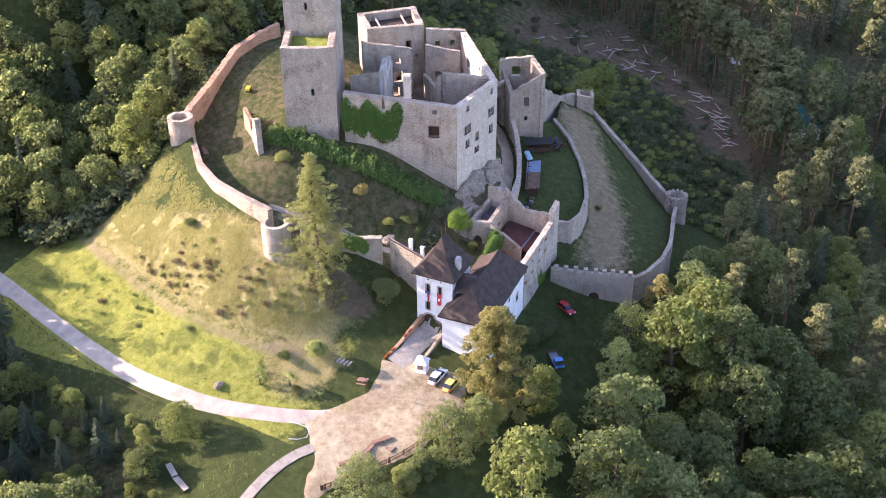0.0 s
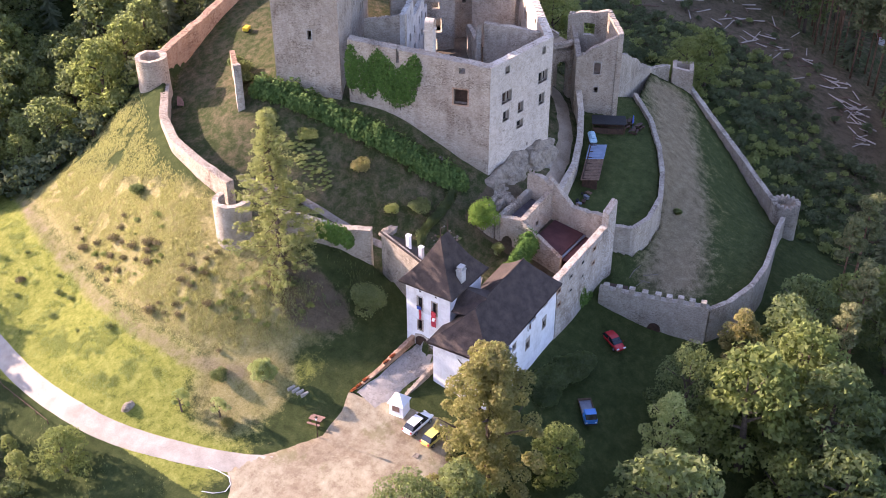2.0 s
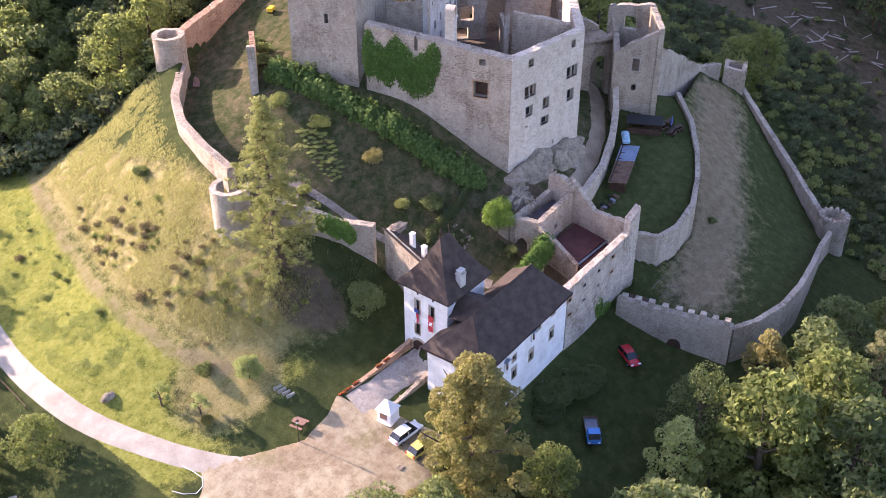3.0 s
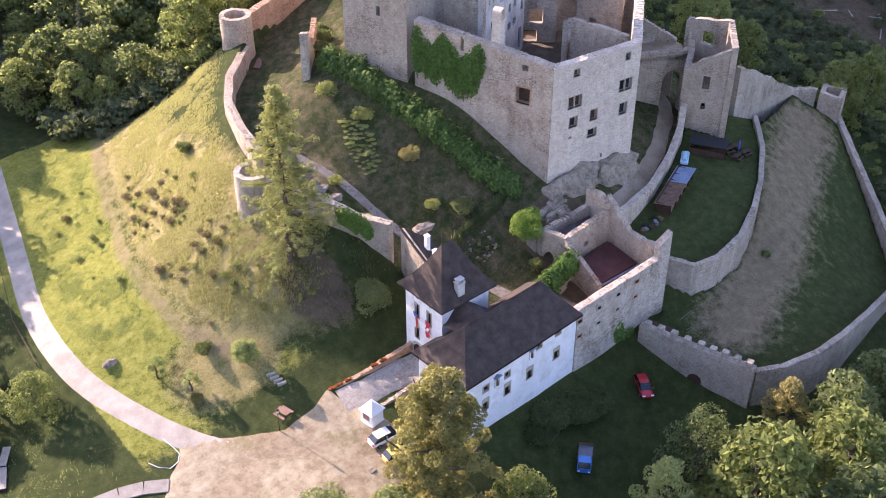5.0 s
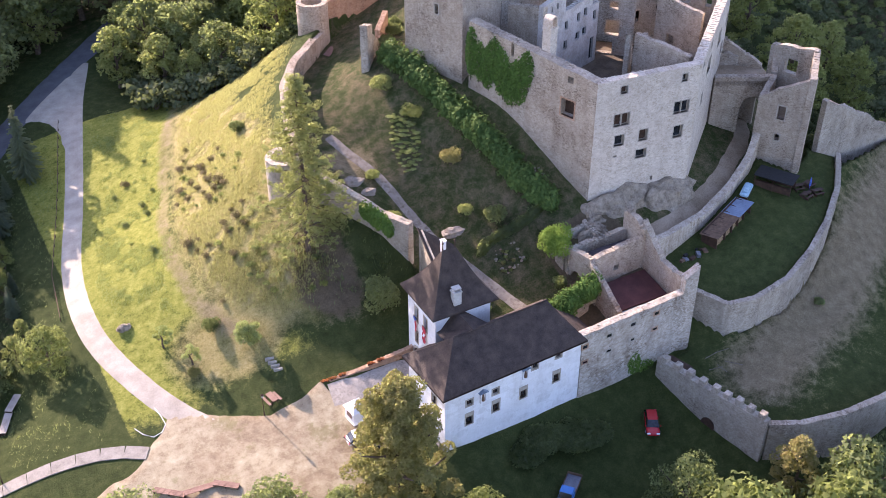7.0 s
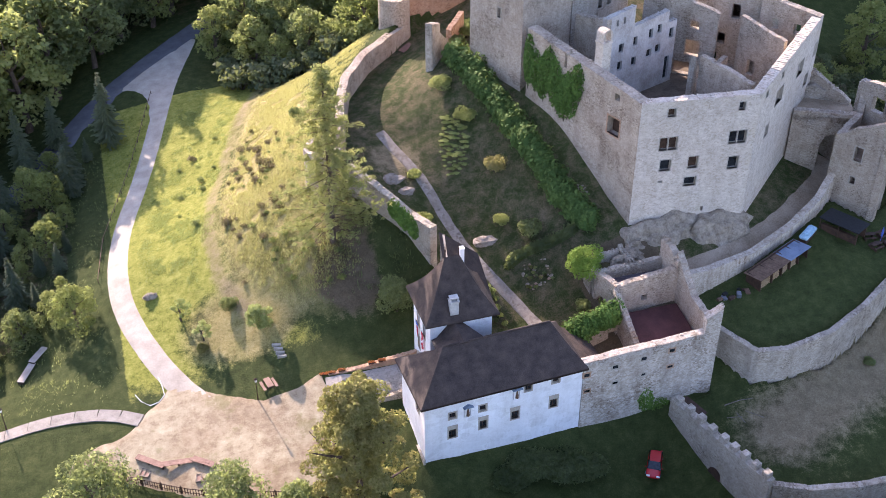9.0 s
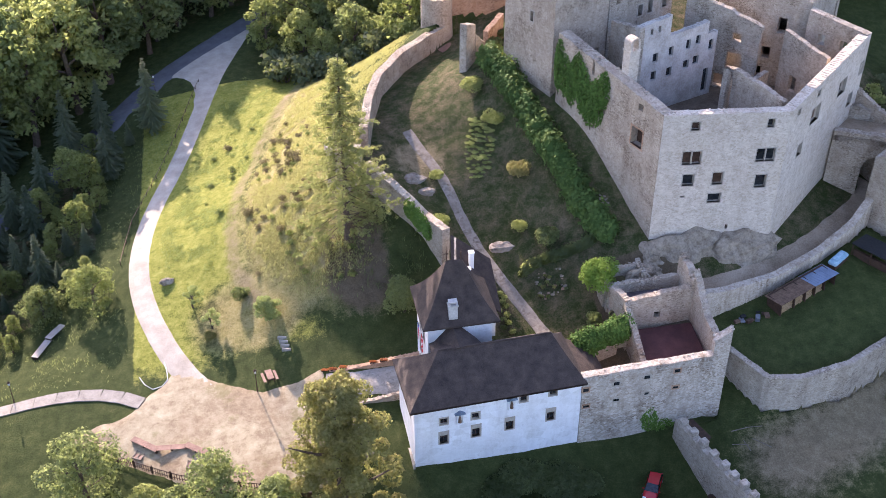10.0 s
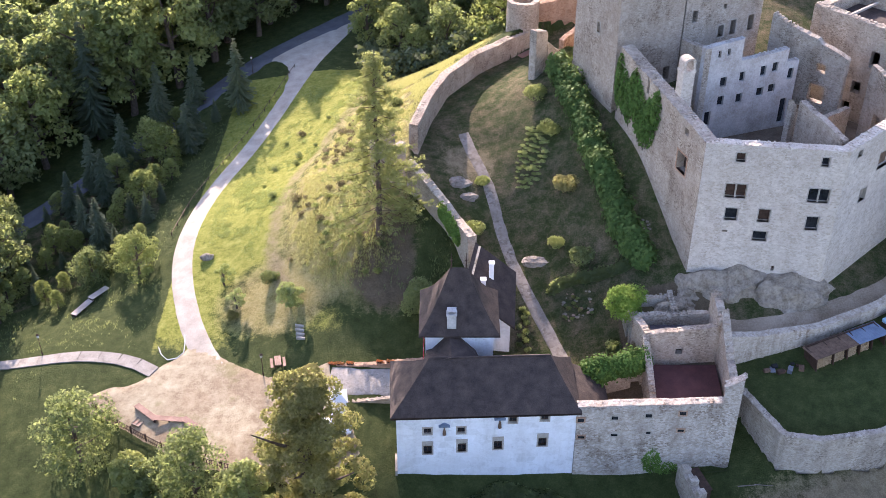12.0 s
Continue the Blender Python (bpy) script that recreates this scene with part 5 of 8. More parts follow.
OAKS = [broadleaf(11, 15, 5.4, LEAF_OAK, 3300, 0.31, lumps=34, label="full dark green broadleaf tree"), broadleaf(12, 13, 4.6, LEAF_OAK, 3000, 0.3, lumps=30, label="rounded dark green broadleaf tree"), broadleaf(13, 14, 4.4, LEAF_LIME, 3000, 0.3, lumps=30, label="light green broadleaf tree in evening sun"),
        broadleaf(14, 10, 3.4, LEAF_LIME, 2800, 0.23, lumps=24, label="small light green broadleaf tree")]
SPRUCES = [spruce(21, 19, 3.6), spruce(22, 16, 3.2), spruce(23, 10, 2.4, label="young dark green spruce tree")]
PINES = [pine(31, 21, 3.2), pine(32, 18, 2.8)]
BUSHES = [shrub(41, 2.4, 1.7, LEAF_SCRUB, "dense green bush on the cleared slope", leaves=130, size=0.34), shrub(42, 1.8, 1.4, LEAF_LIME, "pale green bush on the cleared slope", leaves=120, size=0.31)]
used = set()


def plant(kinds, weights, pts, seed, group, small=0.75, big=1.2):
    rnd = random.Random(seed)
    for x, y in pts:
        k = rnd.choices(kinds, weights)[0]
        s, a = rnd.uniform(small, big), rnd.uniform(0, 360)
        if k.name in used:
            another(k, x, y, s, a)
        else:
            used.add(k.name)
            placed(k, x, y, s, a)
            tagged(k, group=group)


for t in SPRUCES + PINES:
    tagged(t, category="tree")
FAR_TREES = [broadleaf(15, 14, 5.0, LEAF_OAK, 1050, 0.42, 0.3, 20, "dark green broadleaf tree of the far wood"), spruce(24, 18, 3.6, None, "dark green spruce of the far wood", sparse=0.42), broadleaf(16, 13, 4.6, LEAF_LIME, 1050, 0.42, 0.3, 20, "light green broadleaf tree of the far wood"), pine(33, 20, 3.0, "slender bare-stemmed pine of the far wood", 0.6, 38, 0.42)]


def far_woods(name, kinds, weights, pts, seed, label, small=0.85, big=1.25):
    """Many trees too far off to tell apart, joined into one object."""
    rnd = random.Random(seed)
    store, mats = [], []
    for k in kinds:
        bits = []
        for ch in k.children:
            me = ch.data
            v, t = np.empty(len(me.vertices) * 3), np.empty(3 * (len(me.loops) - 2 * len(me.polygons)), np.int32)
            me.vertices.foreach_get("co", v)
            me.calc_loop_triangles()
            me.loop_triangles.foreach_get("vertices", t)
            if me.materials[0] not in mats:
                mats.append(me.materials[0])
            bits.append((v.reshape(-1, 3), t.reshape(-1, 3), mats.index(me.materials[0])))
        store.append(bits)
    verts, faces, slots, base = [], [], [], 0
    for x, y in pts:
        bits = rnd.choices(store, weights)[0]
        s, a, z = rnd.uniform(small, big), rnd.uniform(0, 2 * math.pi), z_at(x, y)
        turn = np.array([[math.cos(a), -math.sin(a), 0], [math.sin(a), math.cos(a), 0], [0, 0, 1]]) * s
        for v, f, m in bits:
            verts.append(v @ turn.T + (x, y, z))
            faces.append(f + base)
            slots.append(np.full(len(f), m, np.int32))
            base += len(v)
    me = bpy.data.meshes.new(name)
    fill_mesh(me, np.concatenate(verts), np.concatenate(faces))
    for m in mats:
        me.materials.append(m)
    me.polygons.foreach_set("material_index", np.concatenate(slots))
    return tagged(new(name, me), label, "trees", kind="stuff")


CASTLE_LINE = [(15, 73), (34, 77), (58, 79)]
ROADS = [(ROAD, 6.5), (ASPHALT_ROAD, 4.2), (FOOTPATH, 6), (CASTLE_LINE, 7)]
WEST_WOODS = [(-112, 44), (-74, 52), (-57, 73), (-47, 86), (-38.5, 97), (-29, 109), (-15, 123), (8, 140), (-40, 150), (-100, 120)]
plant(OAKS[:3] + SPRUCES[:2], [4, 4, 4, 1, 1], scatter(1, WEST_WOODS, 5.4, ROADS), 1, "tall woods beyond the asphalt road", 1.15, 1.55)
NORTH_BANK = [(-7, 90), (3, 85), (12, 82), (22, 84), (45, 88), (60, 88), (74, 110), (10, 132), (-6, 118), (-12, 100)]
plant(OAKS + SPRUCES[:2], [4, 4, 6, 3, 1, 1], scatter(6, NORTH_BANK, 4.9, ROADS), 6, "woods on the bank north of the castle", 0.75, 1.25)
LEFT_WOODS = [(-112, 42), (-72, 46), (-60, 56), (-55, 42), (-60, 24), (-58, 6), (-80, 0)]
plant(OAKS + SPRUCES, [3, 3, 3, 2, 3, 3, 2], scatter(7, LEFT_WOODS, 5.2, ROADS), 7, "trees below the asphalt road", 0.7, 1.1)
BANK_BUSHES = [(-9, 86), (2, 80), (9, 78), (16, 77), (28, 78.5), (45, 82.5), (58, 82), (58, 88), (30, 86), (4, 90), (-8, 94)]
far_woods("bank_bushes", BUSHES, [3, 1], scatter(8, BANK_BUSHES, 1.7), 8, "dense dark bushes along the foot of the north wall", 1.0, 2.0)
NORTH_WOODS = [(-92, 152), (-40, 152), (10, 141), (76, 112), (64, 90), (105, 72), (138, 80), (150, 110), (120, 200), (100, 212), (0, 178), (-70, 170)]
far_woods("woods_north", FAR_TREES, [3, 3, 6, 1], scatter(5, NORTH_WOODS, 6.4), 5, "dense mixed wood behind the castle in evening light")
SOUTH_WOODS = [(-3, -17), (5, -19), (19, -20.5), (33, -23), (50, -25), (72, -26), (92, -33), (112, -42), (100, -62), (40, -74), (-4, -68), (-22, -40), (-25, -15), (-13, -13)]
SOUTH_EDGE = [(-13, -13), (-3, -17), (5, -19), (19, -20.5), (33, -23)]
pts = scatter(2, SOUTH_WOODS, 6.0)
edge = [p for p in pts if reach(SOUTH_EDGE, *p, False) < 6]
plant(OAKS, [4, 4, 3, 3], edge, 9, "trees at the edge of the parking lawn", 0.55, 0.75)
plant(OAKS, [4, 4, 5, 3], [p for p in pts if p not in edge and p[0] < 34], 2, "broadleaf woods below the castle", 0.95, 1.45)
plant(OAKS + PINES + SPRUCES[:2], [3, 3, 4, 2, 6, 6, 2, 2], [p for p in pts if p not in edge and p[0] >= 34], 10, "pines and broadleaf trees below the outer wall", 0.8, 1.25)
EAST_WOODS = [(101, -34), (122, -19), (140, -17), (156, -5), (170, 15), (183, 35), (166, 56), (152, 84), (150, 108), (170, 118), (265, 70), (275, -75), (130, -70), (100, -60)]
far_woods("woods_east", FAR_TREES, [2, 4, 1, 6], scatter(3, EAST_WOODS, 7.0, [([(166, -8), (214, 8)], 9), ([(150, -24), (164, -27)], 7), ([(205, -25), (225, -32)], 12)]), 3, "distant wood of pines and spruces beyond the clearing", 0.9, 1.4)
PINE_EDGE = [(163, 54), (183, 35), (170, 15), (156, -5), (140, -17), (122, -19), (126, -27), (146, -24), (164, -10), (180, 14), (192, 38), (176, 62)]
far_woods("pine_edge", FAR_TREES[3:], [1], scatter(15, PINE_EDGE, 3.4), 15, "row of tall bare pine trunks above the clear-cut", 1.0, 1.35)
for t in FAR_TREES:
    for ch in list(t.children):
        bpy.data.objects.remove(ch)
    bpy.data.objects.remove(t)
for k, t in enumerate(OAKS + SPRUCES + PINES):
    if t.name not in used:
        placed(t, -66 - 6 * k, 58)

SCRUB = [(84, -14), (104, 13), (105, 24), (92, 27), (80, 27), (78, 50), (100, 66), (134, 78), (152, 80), (160, 54), (170, 34), (160, 14), (148, -3), (136, -14), (118, -17), (98, -27), (84, -22)]
CUT = [(150, 50), (162, 30), (158, 12), (146, -4), (132, -12)]
far_woods("scrub", BUSHES, [3, 2], scatter(4, SCRUB, 1.95, [(CUT, 13)]) + scatter(14, SCRUB, 4.5, (), 0.6), 4, "low tangled scrub on the cleared slope", 0.45, 1.15)
for b, (x, y) in zip(BUSHES, ((110, 0), (118, 24))):
    placed(b, x, y)
for x, y, k in ((110, 17, 0.95), (96, 34, 0.8), (90, 42, 0.9), (100, 44, 0.75), (86, 34, 0.7), (92, 56, 0.9)):
    another(OAKS[2], x, y, k, x * 7)

# young trees on the shaded bank below the gravel road
BANK = [(-38.2, 85.0, "s", 0.95), (-43.5, 81.0, "s", 1.15), (-36.2, 72.6, "s", 1.0), (-39.5, 66.5, "b", 0.7), (-42.5, 69.0, "b", 0.75), (-40.2, 54.7, "b", 0.62), (-44.6, 45.7, "s", 0.9), (-50.0, 47.0, "b", 0.4), (-48.5, 50.2, "s", 0.75), (-47.0, 58.0, "s", 1.0), (-52.0, 56.0, "s", 0.85),
        (-46.5, 62.5, "b", 0.6), (-50.5, 63.5, "s", 1.0), (-54.0, 38.5, "b", 0.42), (-47.8, 33.5, "b", 0.3), (-50.5, 36.0, "b", 0.34), (-52.5, 43.5, "b", 0.36), (-42.6, 74.5, "s", 0.9), (-33.6, 78.0, "s", 0.45), (-44.0, 51.2, "b", 0.36), (-46.0, 66.5, "s", 1.1)]
rnd = random.Random(21)
BANK += [(x, y, "sb"[rnd.random() < 0.55], rnd.uniform(0.28, 0.55)) for x, y in scatter(22, [(-37.5, 62), (-36.5, 48), (-40, 41), (-46, 39), (-57, 30), (-60, 40), (-54, 60), (-44, 76), (-39, 78)], 3.3, [([(-41.4, 35.6), (-44.4, 30.0)], 5), (ASPHALT_ROAD, 3.5)])]
for x, y, k, h in BANK:
    t = another(SPRUCES[2] if k == "s" else OAKS[3], x, y, h, x * 37 % 360)
    tagged(t, "young dark green spruce on the shaded bank" if k == "s" else "bushy young green tree on the shaded bank", group="young trees below the gravel road")
tagged(placed(broadleaf(51, 21.0, 7.0, LEAF_GOLD, 52000, 0.15, 0.03, 190, "large broadleaf tree turning golden at the forecourt", taper=0.45), -8.6, -5.6, 1.04), category="tree")
placed(larch(61, 25.2, 8.6, "tall airy yellow-green larch on the bank"), -3.4, 30.2, 1.0)


# ---------- garden plants ----------
def hedge(name, line, width, high, label, material=None, leaves=120, seed=5, size=0.17, lift=0.0):
    """A dense leafy mass along a line: a dark core under a bumpy skin of leaves; leaves: how many to the metre."""
    rnd = np.random.default_rng(seed)
    pts = even(smooth_line(line, 0.5), 0.5)
    root = empty(name)
    bm = bmesh.new()
    ring, where, norms = [], [], []

    def skin(i, t, swell):
        x, y = pts[i]
        a, b = pts[max(i - 1, 0)], pts[min(i + 1, len(pts) - 1)]
        d = Vector((b[0] - a[0], b[1] - a[1], 0)).normalized()
        o = Vector((-d.y, d.x, 0))
        end = min(1.0, 0.45 + 0.4 * min(i, len(pts) - 1 - i))
        k = (1 + rag(x, y, t, 1.1, 0.45) + rag(x, y, t, 0.45, 0.25)) * end * swell
        out = o * (width / 2 * math.cos(t)) + Vector((0, 0, high * math.sin(t)))
        return Vector((x, y, z_at(x, y) + lift)) + out * k, (o * math.cos(t) + Vector((0, 0, math.sin(t)))).normalized()

    for i in range(len(pts)):
        ring.append([bm.verts.new(skin(i, t, 0.86)[0] - Vector((0, 0, 0.3 if t in (0.0, math.pi) else 0))) for t in np.linspace(0, math.pi, 11)])
        for _ in range(leaves // 2):
            p, q = skin(i, rnd.uniform(-0.1, math.pi + 0.1), rnd.uniform(0.85, 1.08))
            where.append(np.array(p) + rnd.normal(size=3) * 0.12)
            norms.append(q)
    for p, q in zip(ring, ring[1:]):
        for k in range(10):
            bm.faces.new((p[k], q[k], q[k + 1], p[k + 1]))
    part("core", bm, material or LEAF_IVY, root)
    p, n = np.array(where), np.array(norms)
    n = n + rnd.normal(size=n.shape) * 0.4
    n /= np.linalg.norm(n, axis=1)[:, None]
    u = np.cross(n, rnd.normal(size=n.shape))
    u /= np.linalg.norm(u, axis=1)[:, None]
    v = np.cross(n, u)
    w = size * rnd.uniform(0.6, 1.4, (len(p), 1))
    quads("foliage", np.stack([p - u * w, p - v * w * 0.75, p + u * w, p + v * w * 0.75], 1).reshape(-1, 3), np.arange(4 * len(p)).reshape(-1, 4), material or LEAF_IVY, root)
    return tagged(root, label, "hedge")


def ivy_on(name, p0, p1, lobes, label, count=2600, seed=3, out=0.25, size=0.16, parent=None):
    """Ivy leaves over ellipses (s, z, rs, rz) of an upright wall."""
    rnd = np.random.default_rng(seed)
    a, b = np.array([*p0, 0.0]), np.array([*p1, 0.0])
    d = (b - a) / np.linalg.norm(b - a)
    nrm = np.array([d[1], -d[0], 0])
    lob = np.array(lobes)
    k = rnd.choice(len(lob), count, p=lob[:, 2] * lob[:, 3] / (lob[:, 2] * lob[:, 3]).sum())
    t, r = rnd.uniform(0, 2 * np.pi, count), np.sqrt(rnd.uniform(0, 1, count)) * rnd.uniform(0.8, 1.15, count)
    s, z = lob[k, 0] + np.cos(t) * r * lob[k, 2], lob[k, 1] + np.sin(t) * r * lob[k, 3]
    depth = out * (0.2 + 1.1 * rnd.random(count) * np.clip(1.1 - r * r, 0.1, 1))
    p = a + d * s[:, None] + nrm * depth[:, None] + np.array([0, 0, 1.0]) * z[:, None]
    n = nrm + rnd.normal(size=(count, 3)) * 0.45 + np.array([0, 0, 0.35])
    n /= np.linalg.norm(n, axis=1)[:, None]
    u = np.cross(n, rnd.normal(size=(count, 3)))
    u /= np.linalg.norm(u, axis=1)[:, None]
    v = np.cross(n, u)
    w = size * rnd.uniform(0.6, 1.4, (count, 1))
    verts = np.stack([p - u * w, p - v * w * 0.7, p + u * w, p + v * w * 0.7], 1).reshape(-1, 3)
    root = empty(name)
    quads("leaves", verts, np.arange(4 * count).reshape(-1, 4), LEAF_IVY, root)
    bm = bmesh.new()
    for s0, z0, rs, rz in lobes:
        q = [Vector(a + d * (s0 + rnd.uniform(-0.3, 0.3) * rs) + nrm * 0.06 + np.array([0, 0, z0 + f * rz])) for f in (-1.2, -0.4, 0.4, 0.9)]
        tube(bm, q, [0.07, 0.05, 0.035, 0.02], 5)
    part("woody_stem", bm, BARK, root)
    return tagged(root, label, "ivy")


hedge("ivy_bank", [(20.0, 55.0), (21.4, 49.0), (22.4, 44.0), (23.8, 37.4), (25.6, 32.0), (27.0, 25.5), (29.6, 22.4)], 3.5, 2.7, "broad dark ivy bank running down the castle slope", LEAF_BANK, 200, 5, 0.22)
hedge("clipped_hedge", [(17.6, 22.6), (20.0, 23.6), (23.5, 23.0), (27.6, 23.2)], 1.4, 1.1, "dark clipped hedge edging the rock garden", LEAF_OAK, 120, 6, 0.13)
hedge("ivy_wall_top", [(20.0, 9.2), (22.6, 9.3), (25.4, 9.5), (28.0, 10.2)], 2.9, 2.2, "thick sunlit ivy over a courtyard wall", LEAF_IVY, 260, 7, 0.15, 2.6)
ivy_on("wall_ivy", PE, PA, [(0.5, 27.0, 1.0, 3.6), (1.9, 26.2, 1.2, 2.8), (3.4, 25.6, 1.3, 2.9), (4.6, 27.2, 1.4, 3.2), (6.0, 25.8, 1.5, 3.4), (7.6, 24.6, 1.7, 3.0), (9.0, 25.4, 1.5, 3.2), (10.3, 27.6, 1.1, 2.6)], "bright green ivy spreading over the palace wall", 7500, 3, 0.45)
ivy_on("wall_ivy", (2.4, 33.2), (8.2, 24.0), [(4.6, 14.6, 1.4, 1.5), (6.2, 13.9, 1.6, 1.6), (7.6, 13.0, 1.0, 1.4)], "green ivy hanging over the curtain wall", 1800, 4, 0.5)
ivy_on("wall_ivy", (19.2, 1.0), (34.6, 1.4), [(8.6, 0.6, 1.0, 2.0), (10.4, -0.6, 1.6, 1.2)], "sparse green creeper at the curtain wall's foot", 500, 5, 0.4)

GARDEN = [("round_bush", 20.0, 34.8, 2.1, 1.5, LEAF_GOLD, "round clipped bush with yellowish top"), ("bush", 18.3, 43.2, 1.5, 1.4, LEAF_LIME, "pale green bush on the castle slope"), ("bush", 16.9, 49.6, 1.7, 1.5, LEAF_LIME, "pale green bush below the wall stub"),
          ("bush", 18.7, 28.4, 1.3, 1.0, LEAF_LIME, "small pale round bush in the garden"), ("bush", 21.6, 25.4, 1.7, 1.5, LEAF_OAK, "dark green bush in the garden"),
          ("bush", 9.6, 38.0, 0.9, 0.9, LEAF_LIME, "small green bush beside the path"), ("bush", 8.6, 30.4, 1.2, 1.2, LEAF_LIME, "light green bush behind the curtain wall"), ("court_tree", 26.0, 17.2, 4.8, 2.1, LEAF_FRESH, "bright green small tree beside the arched doorway"),
          ("bush", 24.6, 13.6, 1.8, 0.8, LEAF_OAK, "dark conical shrub by the arched doorway"), ("weeping_bush", 2.2, 20.0, 4.2, 2.2, LEAF_OAK, "weeping olive-green bush below the curtain wall"), ("bush", 57.8, -0.4, 0.7, 0.6, LEAF_OAK, "small dark bush in the dry bailey"),
          ("bush", -17.6, 29.0, 1.0, 1.0, LEAF_OAK, "dark bush in a round bed"), ("bush", -21.8, 24.0, 0.9, 0.7, LEAF_GOLD, "small yellow-green shrub on the slope"), ("bush", -2.6, 57.6, 1.4, 1.1, LEAF_OAK, "lone dark bush below the curtain wall"),
          ("bush", 22.0, 58.5, 1.5, 1.3, LEAF_OAK, "dark bush in the upper ward"), ("bush", 24.5, 61.0, 1.5, 1.2, LEAF_OAK, "dark bush in the upper ward"), ("bush", 26.0, 64.0, 1.4, 1.2, LEAF_OAK, "dark bush in the upper ward"),
          ("bush", 12.0, -2.6, 1.6, 2.4, LEAF_OAK, "dark bramble thicket below the white house"), ("bush", 15.4, -3.4, 1.8, 2.6, LEAF_OAK, "dark bramble thicket below the white house"), ("bush", 18.2, -4.0, 1.5, 2.2, LEAF_OAK, "dark bramble thicket below the white house"), ("bush", 9.4, -3.6, 1.4, 2.0, LEAF_OAK, "dark bramble thicket below the white house")]
for i, (name, x, y, h, r, mat, text) in enumerate(GARDEN):
    placed(shrub(200 + i, h * 1.1, r * 1.22, mat, text, name, int(800 * max(1, r * r * 0.8)), 0.12 + 0.03 * r), x, y)
placed(broadleaf(71, 3.3, 1.6, LEAF_PALE_SUNLIT, 3400, 0.12, 0.22, 16, "round pale green tree on the lawn", name="small_tree"), -14.5, 24.4)
placed(broadleaf(72, 3.2, 1.2, LEAF_PALE_SUNLIT, 1100, 0.1, 0.35, 9, "thin young tree on the slope", name="young_tree"), -23.6, 29.8)
placed(broadleaf(73, 2.8, 1.1, LEAF_PALE_SUNLIT, 1100, 0.1, 0.35, 9, "young tree with a stake on the slope", name="young_tree"), -21.4, 25.6)
placed(broadleaf(74, 6.5, 3.0, LEAF_LIME, 4500, 0.14, 0.12, 30, "pale bushy tree beside the road"), -36.8, 36.4)
placed(broadleaf(75, 5.0, 2.8, LEAF_OAK, 3600, 0.14, 0.1, 24, "dark bushy tree beside the meadow"), -44.0, 38.5)
placed(spruce(76, 13, 3.2, None, "slim spruce standing at the road bend"), -29.8, 80.6)
placed(spruce(77, 9, 2.6, None, "slim spruce on the grass bank"), -36.5, 70.0)
for i, (x, y, h, r, mat, text) in enumerate([(-21.5, -3.6, 10.5, 4.2, LEAF_OAK, "green broadleaf tree below the fence"), (-15.4, -6.0, 9.0, 3.4, LEAF_OAK, "green broadleaf tree beside the forecourt"), (-29.5, 0.2, 4.2, 2.2, LEAF_LIME, "light green bushy tree below the fence"), (-26.2, -1.2, 4.6, 2.4, LEAF_OAK, "green bushy tree below the fence"), (-36.0, 3.8, 10.0, 4.4, LEAF_OAK, "dark green tree below the footpath"),
                                           (-1.2, -11.0, 8.5, 3.4, LEAF_LIME, "pale tree in front of the white house"), (21.0, -18.6, 13.5, 4.6, LEAF_OAK, "green tree below the battlemented wall"), (35.4, -20.6, 9.5, 2.6, LEAF_GOLD, "slim golden tree beside the outer wall"), (25.5, -28.5, 15.0, 4.0, LEAF_LIME, "bright green tree below the outer wall"), (106, 20, 11, 4.4, LEAF_LIME, "light green tree at the bailey corner"), (13.2, -19.5, 12.5, 3.4, LEAF_PALE_SUNLIT, "pale sunlit tree below the bailey gate")]):
    placed(broadleaf(80 + i, h, r, mat, 6500, 0.16, 0.08, 30, text), x, y)


# low weeds and brown scrub on the sunny slope
BROWN_LEAF = leaf_mat("dry_scrub", (0.07, 0.05, 0.028), (0.15, 0.105, 0.06), (0.26, 0.19, 0.11), 0.3)
weeds = [shrub(400, 0.7, 0.55, LEAF_OAK, "small dark weed clump on the sunny slope", "weed_clump", 130, 0.12), shrub(401, 0.8, 0.8, BROWN_LEAF, "brown dried scrub on the sunny slope", "dry_scrub", 180, 0.13), shrub(402, 0.6, 0.6, LEAF_LIME, "pale green weed clump on the sunny slope", "weed_clump", 130, 0.12)]
rnd = random.Random(44)
spots = [(x, y, 1) for x, y in scatter(71, [(-15.5, 31), (-11, 30), (-8, 38), (-7, 48), (-5, 60), (-9, 66), (-14.5, 52), (-16, 40)], 1.5) if rag(x, y, 8, 5.0, 1.0) > 0.02] + [(x, y, 0) for x, y in scatter(72, [(-27, 36), (-20, 36), (-17, 50), (-14, 62), (-9, 74), (-16, 78), (-24, 62)], 2.6, [(ROAD, 3)], 0.3)] + [(x, y, 2) for x, y in scatter(73, [(-10, 25.5), (-3, 25), (-3, 33), (-6, 44), (-4, 52), (-8, 52), (-12, 36)], 1.3) if rag(x, y, 3, 4.0, 1.0) > -0.05]
for k, (x, y, kind) in enumerate(spots):
    if k > 3 and rnd.random() < 0.3:
        kind = rnd.randrange(3)
    t = copy_thing(weeds[kind], pose(x, y, z_at(x, y)))
    s = rnd.uniform(0.5, 1.35)
    t.matrix_basis = pose(x, y, z_at(x, y), 0, 0, rnd.uniform(0, 360)) @ Matrix.Diagonal((s, s, s * rnd.uniform(0.6, 1.1), 1))
    tagged(t, group="weeds on the sunny slope")
pale = shrub(403, 0.45, 0.7, LEAF_PALE_SUNLIT, "low sunlit yellow-green shrub on the garden slope", "low_shrub", 200, 0.11)
